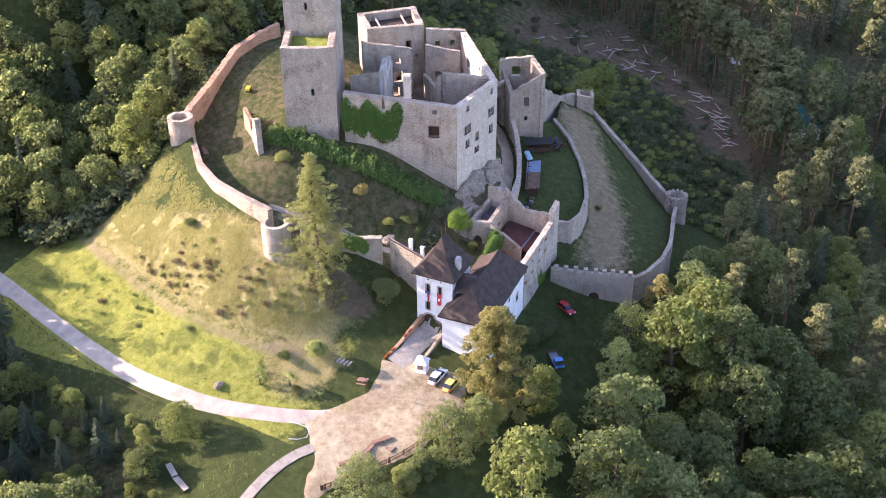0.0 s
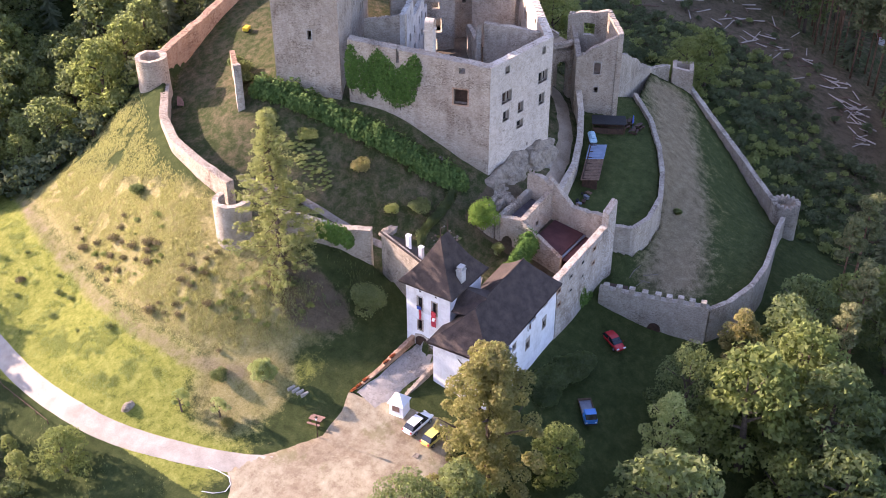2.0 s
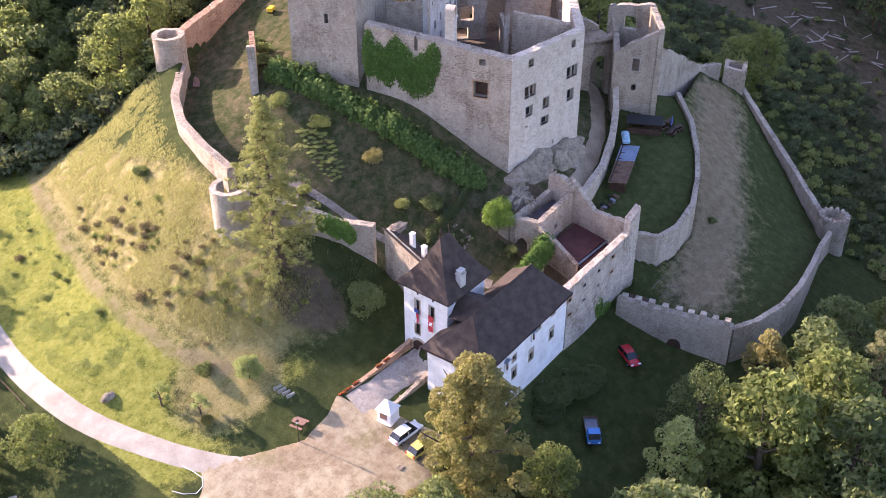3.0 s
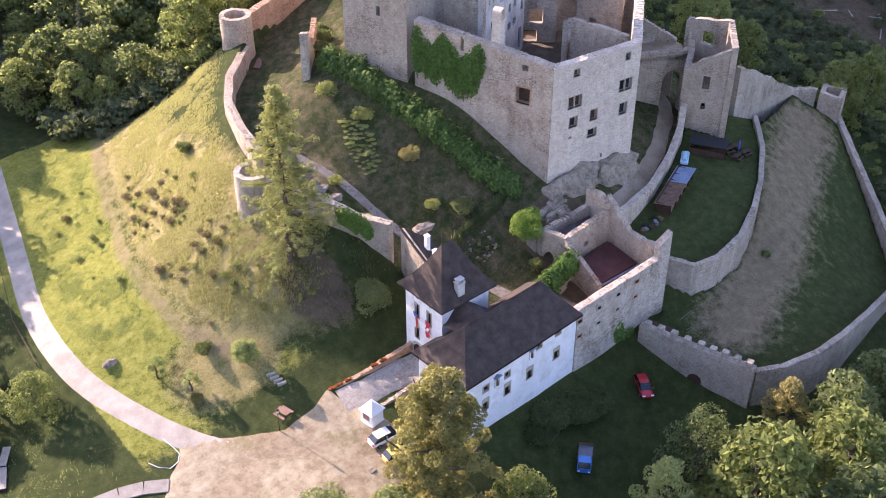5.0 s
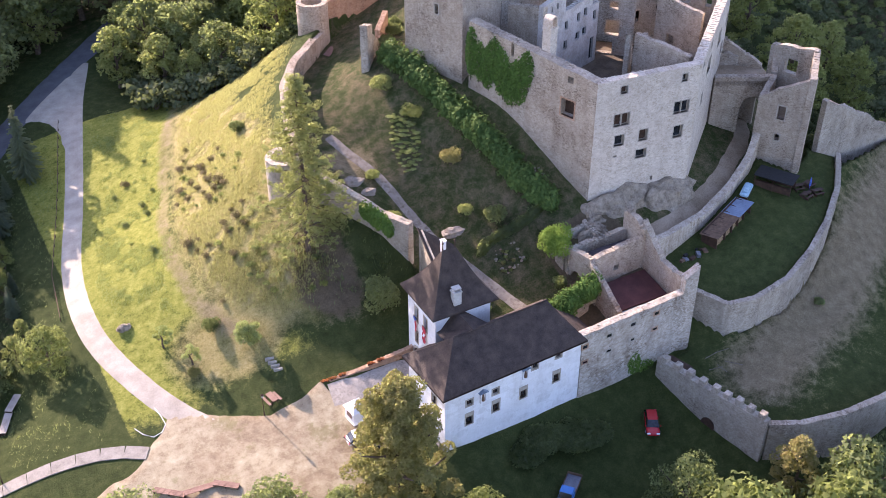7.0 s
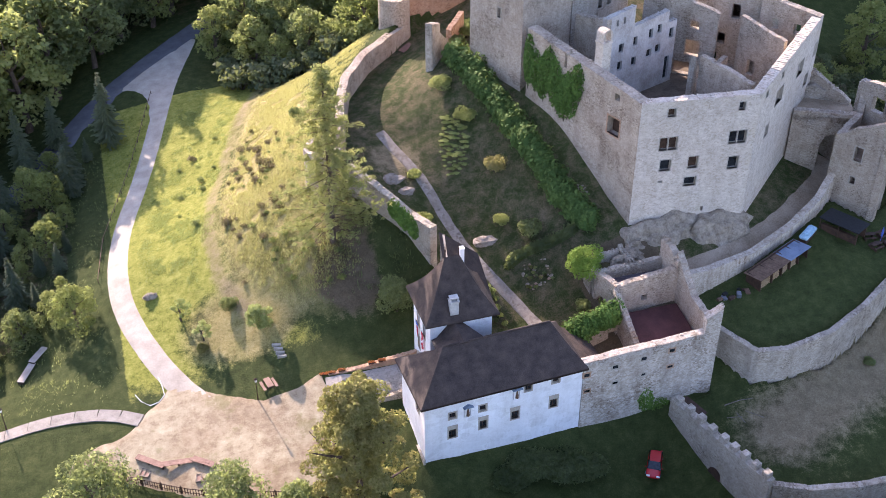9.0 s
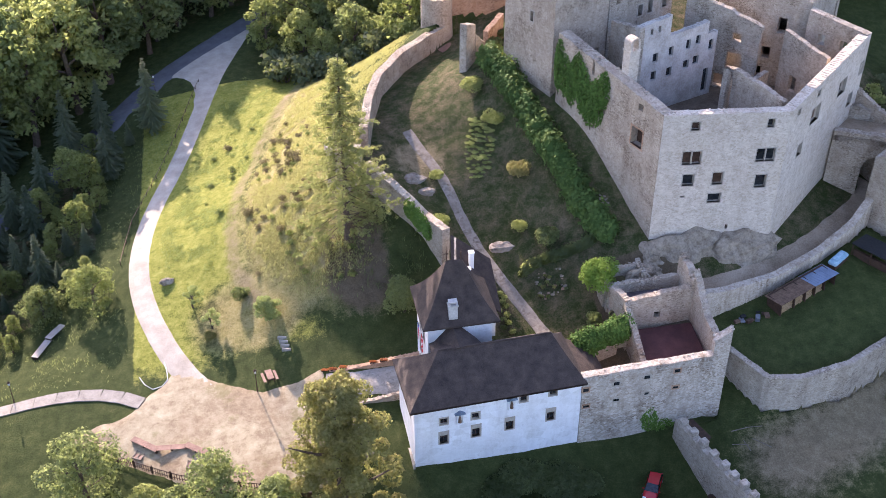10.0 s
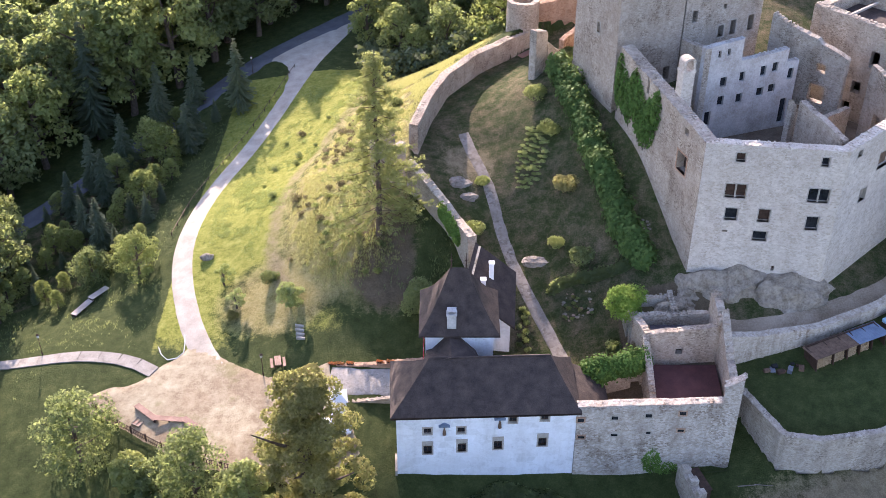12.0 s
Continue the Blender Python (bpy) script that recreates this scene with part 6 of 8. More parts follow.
for k, (x, y) in enumerate(scatter(74, [(14.0, 37.0), (16.4, 37.0), (18.2, 41), (17.6, 44.5), (15.8, 45.5), (14.2, 41)], 0.5)):
    s = rnd.uniform(0.4, 0.95)
    t = pale if k == 0 else copy_thing(pale, pose(x, y, z_at(x, y)))
    t.matrix_basis = pose(x, y, z_at(x, y), 0, 0, rnd.uniform(0, 360)) @ Matrix.Diagonal((s, s, s * rnd.uniform(0.5, 1.0), 1))
    tagged(t, group="low shrubs on the garden slope")
for k, w in enumerate(weeds):
    placed(w, -10.5 - k, 33.0 + 3.1 * k)
    tagged(w, group="weeds on the sunny slope")

# ---------- rocks ----------
def rock(name, x, y, z, sx, sy, sz, label, seed=0, mat=None, rough=0.28):
    bm = bmesh.new()
    bmesh.ops.create_icosphere(bm, subdivisions=4, radius=1.0)
    for v in bm.verts:
        c = v.co + Vector((seed * 7.1, seed * 3.3, 0))
        k = 1 + noise.noise(c * 1.1) * rough * 1.2 + noise.noise(c * 3.1) * rough * 0.7 - abs(noise.noise(Vector((c.x * 2, c.y * 2, c.z * 9)))) * rough * 0.6 + abs(noise.noise(c * 7.0)) * rough * 0.3
        v.co = Vector((v.co.x * sx, v.co.y * sy, v.co.z * sz)) * k
    ob = part(name, bm, mat or ROCK)
    ob.location = (x, y, z)
    return tagged(ob, label, "rock")


rock("bedrock", 38.6, 20.6, 8.8, 5.6, 3.2, 4.0, "layered grey bedrock under the palace front", 1)
rock("bedrock", 45.0, 19.8, 8.6, 5.6, 3.0, 3.9, "layered grey bedrock under the palace front", 2)
rock("bedrock", 33.6, 20.2, 8.4, 3.0, 2.2, 3.3, "brown worn bedrock at the palace corner", 3)
rock("bedrock", 32.0, 17.6, 8.4, 3.0, 1.6, 2.0, "brown worn bedrock at the palace corner", 8)
rock("boulder", 16.4, 27.3, z_at(16.4, 27.3) - 0.2, 1.8, 1.0, 0.7, "flat dark boulder beside the garden path", 4, PATH_MAT)
rock("boulder", 6.6, 38.2, 13.2, 1.7, 1.2, 1.0, "rounded brown boulder behind the curtain wall", 5, PATH_MAT)
rock("boulder", 7.6, 35.8, 12.4, 1.5, 1.1, 0.9, "rounded brown boulder behind the curtain wall", 6, PATH_MAT)
rock("boulder", 16.6, 52.9, 18.6, 1.5, 1.3, 1.5, "pale outcrop carrying a wall stub", 7, STONE)
rock("boulder", -27.1, 35.6, 3.2, 0.9, 0.6, 0.55, "grey boulder at the roadside", 9)
rnd = random.Random(8)
for k in range(26):
    x, y = rnd.uniform(19.0, 22.6), rnd.uniform(18.8, 22.2)
    s = rnd.uniform(0.08, 0.24)
    rock("garden_stone", x, y, z_at(x, y) + s * 0.2, s * 1.2, s, s * 0.8, "small pale stone of the rock garden", k, ROCK if k % 3 else STONE_RED)
for k in range(14):
    x, y = rnd.uniform(19.2, 22.6), rnd.uniform(18.8, 22.0)
    placed(shrub(300 + k, 0.5, 0.3, (LEAF_LIME, LEAF_OAK, LEAF_GOLD)[k % 3], "low green plant of the rock garden", "garden_plant", 90, 0.09), x, y)
for k in range(10):
    x, y = 14.2 + rnd.uniform(-0.4, 0.6), 15.2 + k * 0.6
    placed(shrub(330 + k, 0.7, 0.5, (LEAF_LIME, LEAF_OAK)[k % 2], "low plant in the bed below the annex", "garden_plant", 140, 0.1), x, y)
for k in range(9):
    x, y = 29.6 + rnd.uniform(-0.9, 0.9), 27.0 + rnd.uniform(-0.6, 0.6)
    s = rnd.uniform(0.12, 0.25)
    rock("loose_stone", x, y, z_at(x, y) + 0.05, s, s * 0.8, s * 0.6, "loose pale stone below the palace wall", k, COPING)

# wall stub and small walls of the slope
stub = empty("wall_stub")
masonry(stub, (17.0, 54.0), (18.7, 55.9), 17.0, 27.8, 27.0, (), STONE, 1.1, 0.35)
masonry(stub, (18.8, 56.0), (20.9, 58.3), 18.0, 25.2, 22.8, (), STONE, 0.9, 0.5)
tagged(stub, "tall broken stub of rubble wall on the slope", "wall")
masonry_low = empty("terrace_wall")
masonry(masonry_low, (21.2, 58.6), (24.4, 62.4), 19.0, 24.4, 25.4, (), STONE_RED, 0.8, 0.2)
tagged(masonry_low, "low reddish terrace wall above the slope", "wall")


# ---------- gatehouse details ----------
def window(root, m, x, z, w, h, bars=True, head=0.0, deep=0.28):
    """A small window: stone surround, wooden frame with glazing bars, panes."""
    t = 0.17
    bm = bmesh.new()
    for q in ((x - w / 2 - t, -0.05, z - h / 2 - t, x + w / 2 + t, 0.3, z - h / 2), (x - w / 2 - t, -0.05, z + h / 2, x + w / 2 + t, 0.3, z + h / 2 + t + head), (x - w / 2 - t, -0.05, z - h / 2, x - w / 2, 0.3, z + h / 2), (x + w / 2, -0.05, z - h / 2, x + w / 2 + t, 0.3, z + h / 2)):
        box(bm, *q, m=m)
    win = part("window", bm, TRIM_STONE, root, "small window with dressed stone surround")
    bm = bmesh.new()
    f = 0.06
    for q in ((x - w / 2, z - h / 2, x + w / 2, z - h / 2 + f), (x - w / 2, z + h / 2 - f, x + w / 2, z + h / 2), (x - w / 2, z - h / 2, x - w / 2 + f, z + h / 2), (x + w / 2 - f, z - h / 2, x + w / 2, z + h / 2), (x - f / 2, z - h / 2, x + f / 2, z + h / 2), (x - w / 2, z + h * 0.12, x + w / 2, z + h * 0.12 + f)):
        box(bm, q[0], deep - 0.06, q[1], q[2], deep, q[3], m=m)
    part("window_frame", bm, WOOD_DARK, win)
    part("pane", boxes((x - w / 2, deep, z - h / 2, x + w / 2, deep + 0.03, z + h / 2), m=m), GLASS_AND_SHADE, win)


for x, z in F:
    window(gatehouse, HOUSE, x, z - 0.05, 0.9, 1.2, head=0.45)
for x, z in U:
    window(gatehouse, HOUSE, x, z - 0.02, 0.8, 0.85)
for x, z in ((5.1, 6.1), (11.0, 6.9)):
    bm = bmesh.new()
    box(bm, x - 0.42, -0.28, z - 0.9, x + 0.42, 0.05, z - 0.72, HOUSE)
    box(bm, x - 0.42, -0.22, z - 0.72, x - 0.28, 0.05, z + 0.62, HOUSE)
    box(bm, x + 0.28, -0.22, z - 0.72, x + 0.42, 0.05, z + 0.62, HOUSE)
    box(bm, x - 0.3, -0.04, z - 0.72, x + 0.3, 0.04, z + 0.62, HOUSE)
    niche = part("statue_niche", bm, PLASTER, gatehouse, "small pillared wall niche with a gabled canopy")
    bm = bmesh.new()
    v = [bm.verts.new(HOUSE @ Vector(p)) for p in ((x - 0.62, -0.42, z + 0.6), (x, -0.42, z + 0.98), (x + 0.62, -0.42, z + 0.6), (x - 0.62, 0.05, z + 0.6), (x, 0.05, z + 0.98), (x + 0.62, 0.05, z + 0.6))]
    for q in ((0, 2, 1), (0, 1, 4, 3), (1, 2, 5, 4), (0, 3, 5, 2)):
        bm.faces.new([v[i] for i in q])
    part("canopy", bm, BLUE_TIN, niche)
    bm = bmesh.new()
    tube(bm, [HOUSE @ Vector((x, -0.12, z - 0.7)), HOUSE @ Vector((x, -0.12, z - 0.2)), HOUSE @ Vector((x, -0.12, z + 0.1)), HOUSE @ Vector((x, -0.12, z + 0.3))], [0.2, 0.16, 0.1, 0.07], 8)
    part("statue", bm, WOOD, niche, "small dark carved statue")
WEST = HOUSE @ pose(0, 8.0, 0, 0, 0, -90)
window(gatehouse, WEST, 5.65, 6.2, 0.9, 1.2)
part("plinth", boxes((-0.25, -0.2, -3.0, 0.0, 8.0, 0.25), m=HOUSE), TRIM_STONE, gatehouse)
# ridge cap and eaves boards
bm = bmesh.new()
tube(bm, [HOUSE @ Vector((3.6, 4.0, 12.62)), HOUSE @ Vector((16.6, 4.0, 12.62))], [0.12, 0.12], 6)
part("ridge_cap", bm, ROOF, gatehouse)
for a, b, c, d in ((-0.6, -0.6, 19.6, -0.5), (-0.6, -0.6, -0.5, 8.6)):
    part("eaves_board", boxes((a, b, 8.12, c, d, 8.36), m=HOUSE), WOOD_DARK, gatehouse)
# roof between tower and house, and the lean-to at the east end
bm = bmesh.new()
v = [bm.verts.new(HOUSE @ Vector(p)) for p in ((3.6, 8.4, 10.6), (6.0, 8.4, 13.4), (8.6, 8.4, 10.6), (3.0, 4.6, 11.6), (6.0, 3.6, 12.9), (9.2, 4.6, 11.6))]
for q in ((0, 1, 4, 3), (1, 2, 5, 4), (0, 2, 1), (3, 4, 5), (0, 3, 5, 2)):
    bm.faces.new([v[i] for i in q])
part("link_roof", bm, ROOF, gatehouse, "dark shingled roof joining tower and house")
bm = bmesh.new()
v = [bm.verts.new(HOUSE @ Vector(p)) for p in ((19.2, 1.0, 8.6), (23.4, 1.2, 5.6), (23.4, 8.6, 5.6), (18.0, 8.0, 8.8))]
w = [bm.verts.new(q.co - Vector((0, 0, 0.2))) for q in v]
bm.faces.new(v)
bm.faces.new(w[::-1])
for k in range(4):
    bm.faces.new((w[k], w[(k + 1) % 4], v[(k + 1) % 4], v[k]))
part("lean_to_roof", bm, ROOF, gatehouse)
house_wall((23.2, 1.2), (23.2, 8.4), 1.0, 5.4, gatehouse)
house_wall((23.2, 8.4), (18.8, 8.2), 1.0, 5.4, gatehouse)

# gate tower: gate leaf, windows, flags, chimney, finials
TW = GT @ pose(0, 6.8, 0, 0, 0, -90)
for x, z, h in ((2.15, 10.4, 1.9), (4.4, 10.4, 1.9), (2.15, 6.9, 1.6)):
    window(gate_tower, TW, x, z, 0.7, h)
# Small dark plates on the solid wall paint the shade of two vents.
for x in (2.2, 4.6):
    part("vent_hole", boxes((x - 0.13, -0.02, 12.2, x + 0.13, 0.02, 12.46), m=TW), GLASS_AND_SHADE, gate_tower)
bm = bmesh.new()
n = 9
vs = [TW @ Vector((2.4 + r * math.cos(t), 0.12, 4.0 + r * math.sin(t))) for r, t in [(1.1, math.pi * k / n) for k in range(n + 1)]] + [TW @ Vector((1.3, 0.12, 2.2)), TW @ Vector((3.5, 0.12, 2.2))]
bm.faces.new([bm.verts.new(p) for p in vs])
leaf = part("gate_leaf", bm, WOOD_DARK, gate_tower, "dark brown arched plank gate")
for k in range(5):
    part("plank", boxes((1.32 + k * 0.44, 0.05, 2.2, 1.73 + k * 0.44, 0.12, 4.9 - 0.28 * abs(k - 2)), m=TW), WOOD_DARK, leaf)
bm = bmesh.new()
for k in range(n):
    t0, t1 = math.pi * k / n, math.pi * (k + 1) / n
    q = [TW @ Vector((2.4 + r * math.cos(t), y, 4.0 + r * math.sin(t))) for y in (-0.06, 0.1) for r, t in ((1.1, t0), (1.42, t0), (1.42, t1), (1.1, t1))]
    v = [bm.verts.new(p) for p in q]
    for f in ((0, 1, 2, 3), (7, 6, 5, 4), (1, 5, 6, 2), (0, 3, 7, 4)):
        bm.faces.new([v[i] for i in f])
box(bm, 1.0, -0.06, 2.2, 1.3, 0.1, 4.0, TW)
box(bm, 3.5, -0.06, 2.2, 3.8, 0.1, 4.0, TW)
part("gate_arch", bm, TRIM_STONE, gate_tower)


def flag(x, stripes, label):
    """A cloth hung down from a window sill, in coloured fields (x0, z0, x1, z1, material) of one sheet."""
    root = empty("flag")
    part("pole", boxes((x - 0.4, -0.3, 10.1, x + 0.4, -0.24, 10.15), m=TW), WOOD_DARK, root)
    for x0, z0, x1, z1, mat in stripes:
        bm = bmesh.new()
        cols, rows = 4, 8
        g = [[bm.verts.new(TW @ Vector((x + x0 + (x1 - x0) * i / cols, -0.27 + 0.05 * math.sin((x0 + (x1 - x0) * i / cols) * 14 + j * 0.7), 0.95 + z0 + (z1 - z0) * j / rows))) for i in range(cols + 1)] for j in range(rows + 1)]
        for j in range(rows):
            for i in range(cols):
                bm.faces.new((g[j][i], g[j][i + 1], g[j + 1][i + 1], g[j + 1][i]))
        ob = part("cloth", bm, mat, root)
        ob.modifiers.new("thick", "SOLIDIFY").thickness = 0.01
    return tagged(root, label, "flag")


RED_CLOTH = plain_mat("red_cloth", (0.42, 0.035, 0.05), (0.58, 0.07, 0.085), 2.0, 0.85, 0.1)
BLUE_CLOTH = plain_mat("blue_cloth", (0.05, 0.09, 0.32), (0.09, 0.14, 0.42), 2.0, 0.85, 0.1)
WHITE_CLOTH = plain_mat("white_cloth", (0.70, 0.70, 0.70), (0.80, 0.80, 0.80), 2.0, 0.85, 0.1)
flag(2.15, [(-0.34, 7.0, 0.0, 8.6, WHITE_CLOTH), (0.0, 7.0, 0.34, 8.6, RED_CLOTH), (-0.34, 8.6, 0.34, 9.2, BLUE_CLOTH)], "white, red and blue flag hanging from a tower window")
flag(4.4, [(-0.36, 6.7, 0.36, 7.6, RED_CLOTH), (-0.36, 8.15, 0.36, 9.2, RED_CLOTH), (-0.36, 7.6, -0.2, 8.15, RED_CLOTH), (0.2, 7.6, 0.36, 8.15, RED_CLOTH), (-0.2, 7.6, 0.2, 8.15, WHITE_CLOTH)], "red banner with a pale badge hanging from a tower window")
bm = boxes((-0.5, -0.4, 13.0, 0.5, 0.4, 16.3), (-0.58, -0.48, 16.3, 0.58, 0.48, 16.45), (-0.42, -0.32, 16.45, -0.3, 0.32, 16.8), (0.3, -0.32, 16.45, 0.42, 0.32, 16.8), (-0.5, -0.4, 16.8, 0.5, 0.4, 16.9), m=pose(5.8, 7.9, -0.6))
part("chimney", bm, PLASTER_OLD, gate_tower, "white chimney stained rusty brown")
for x in (2.8, 4.4):
    bm = bmesh.new()
    tube(bm, [GT @ Vector((x, 3.3, 19.4)), GT @ Vector((x, 3.3, 20.3)), GT @ Vector((x, 3.3, 21.5))], [0.09, 0.06, 0.015], 6)
    bmesh.ops.create_icosphere(bm, subdivisions=2, radius=0.13, matrix=Matrix.Translation(GT @ Vector((x, 3.3, 20.5))))
    part("finial", bm, WOOD_DARK, gate_tower)
# annex along the curtain wall
annex = empty("annex")
bm = bmesh.new()
v = [bm.verts.new(p) for p in ((8.55, 22.9, 14.7), (7.0, 15.0, 13.4), (13.1, 14.4, 8.5), (13.5, 22.3, 10.8))]
w = [bm.verts.new(q.co - Vector((0, 0, 0.25))) for q in v]
bm.faces.new(v[::-1])
bm.faces.new(w)
for k in range(4):
    bm.faces.new((w[(k + 1) % 4], w[k], v[k], v[(k + 1) % 4]))
part("roof", bm, ROOF, annex, "dark shingled lean-to roof")
for p0, p1, t0, t1 in (((7.5, 15.1), (12.6, 15.1), 12.6, 8.5), ((12.6, 15.1), (12.9, 21.9), 8.6, 10.6), ((12.9, 21.9), (8.8, 21.9), 10.6, 13.8), ((8.7, 22.7), (7.25, 15.3), 14.35, 13.1)):
    bm = bmesh.new()
    panel(bm, p0, p1, 3.0, t0, t1, 0.5)
    part("wall", bm, STONE if p0[0] == 8.7 else PLASTER, annex)
for x, y, z in ((10.4, 19.4, 14.2), (9.4, 16.6, 13.9)):
    part("chimney", boxes((x - 0.28, y - 0.28, 11.5, x + 0.28, y + 0.28, z), (x - 0.34, y - 0.34, z, x + 0.34, y + 0.34, z + 0.1)), WHITE_PAINT, annex, "small white chimney")
tagged(annex, "low annex with dark lean-to roof behind the gate tower", "building")

# curtain wall openings with stone frames; a flat dark plate paints each one's inner shade
for k in range(5):
    for x, z, h in ((19.6 + k * 3.6, 7.0 + k * 0.26, 0.5), (19.8 + k * 3.55, 4.5 + k * 0.26, 0.35)):
        y = 0.86 + (x - 19.2) * 0.03
        bm = bmesh.new()
        for q in ((x - 0.5, y - 0.06, z - h / 2 - 0.15, x + 0.5, y + 0.3, z - h / 2), (x - 0.5, y - 0.06, z + h / 2, x + 0.5, y + 0.3, z + h / 2 + 0.15), (x - 0.5, y - 0.06, z - h / 2, x - 0.34, y + 0.3, z + h / 2), (x + 0.34, y - 0.06, z - h / 2, x + 0.5, y + 0.3, z + h / 2)):
            box(bm, *q)
        ob = part("window_surround", bm, STONE_RED if k in (0, 3) else TRIM_STONE, bpy.data.objects["wall_curtain"])
        part("recess", boxes((x - 0.34, y - 0.02, z - h / 2, x + 0.34, y + 0.02, z + h / 2)), GLASS_AND_SHADE, ob)

# ---------- forecourt ----------
footpath = empty("footpath")
slab_line = even(smooth_line(FOOTPATH, 0.5), 2.7)
for (ax, ay), (bx, by) in zip(slab_line, slab_line[1:]):
    d = Vector((bx - ax, by - ay)).normalized()
    o = Vector((-d.y, d.x)) * 0.85
    g = 0.03
    bm = bmesh.new()
    top = [Vector((ax, ay)) + d * g - o, Vector((bx, by)) - d * g - o, Vector((bx, by)) - d * g + o, Vector((ax, ay)) + d * g + o]
    up = [bm.verts.new((q.x, q.y, z_at(q.x, q.y) + 0.14)) for q in top]
    lo = [bm.verts.new((q.x, q.y, z_at(q.x, q.y) - 0.4)) for q in top]
    bm.faces.new(up)
    for k in range(4):
        bm.faces.new((lo[k], lo[(k + 1) % 4], up[(k + 1) % 4], up[k]))
    part("slab", bm, SLAB, footpath)
tagged(footpath, "pale footpath in long slabs across the meadow", "path", kind="structure")
strip("pavement", [(-8.6, 12.6), (-3.5, 11.8), (3.0, 11.2)], 4.4, 0.12, SETTS, "sloping ramp of worn stone setts to the gate", "paving", 0.05)
wall_run("wall_gate_ramp", [(-8.9, 15.0), (-3.5, 14.1), (2.85, 13.5)], 0.6, [2.2, 3.3, 4.6], STONE_RED, "low brick-red rubble wall along the gate ramp", ragged=0.05)
wall_run("wall_gate_kerb", [(-6.6, 9.6), (-2.5, 9.1), (2.85, 8.8)], 0.5, [1.3, 2.3, 3.5], STONE_WARM, "low rubble kerb wall of the gate ramp", ragged=0.05)
FLOWER = leaf_mat("red_flower", (0.30, 0.03, 0.02), (0.45, 0.06, 0.03), (0.6, 0.12, 0.05))
for k, (x, y, z) in enumerate([(-8.4, 14.9, 2.4), (-7.4, 14.75, 2.55), (-6.2, 14.55, 2.8), (-2.6, 13.95, 3.55), (-1.4, 13.75, 3.8)]):
    root = empty("flower_box", (x, y, z), -10)
    part("trough", boxes((-0.42, -0.13, -0.1, 0.42, 0.13, 0.14), bevel=0.02), WOOD_DARK, root)
    v, f = leaf_cloud(np.random.default_rng(400 + k), [(q, 0, 0.2, 0.2) for q in (-0.3, 0, 0.3)], 60, 0.06)
    quads("flowers", v, f, FLOWER, root, "red geranium flowers")
    tagged(root, "flower box with red blossoms on a wall", "flower box", "flower boxes on the ramp wall")

kiosk = empty("kiosk", (-7.2, 8.5, z_at(-7.2, 8.5)), 8)
part("body", boxes((-0.95, -0.95, 0, 0.95, 0.95, 1.9), (-1.02, -1.02, 0, 1.02, 1.02, 0.2), (-1.02, -1.02, 1.75, 1.02, 1.02, 1.95), bevel=0.03), WHITE_PAINT, kiosk)
bm = bmesh.new()
bmesh.ops.create_cone(bm, cap_ends=True, segments=4, radius1=1.62, radius2=0.03, depth=1.2, matrix=pose(0, 0, 2.5, 0, 0, 45))
part("roof", bm, WHITE_PAINT, kiosk, "white pyramid roof")
part("hatch", boxes((-1.0, -0.5, 0.8, -0.94, 0.5, 1.6)), WOOD_PINK, kiosk, "closed wooden hatch")
tagged(kiosk, "small white ticket kiosk with pyramid roof on the forecourt", "kiosk")


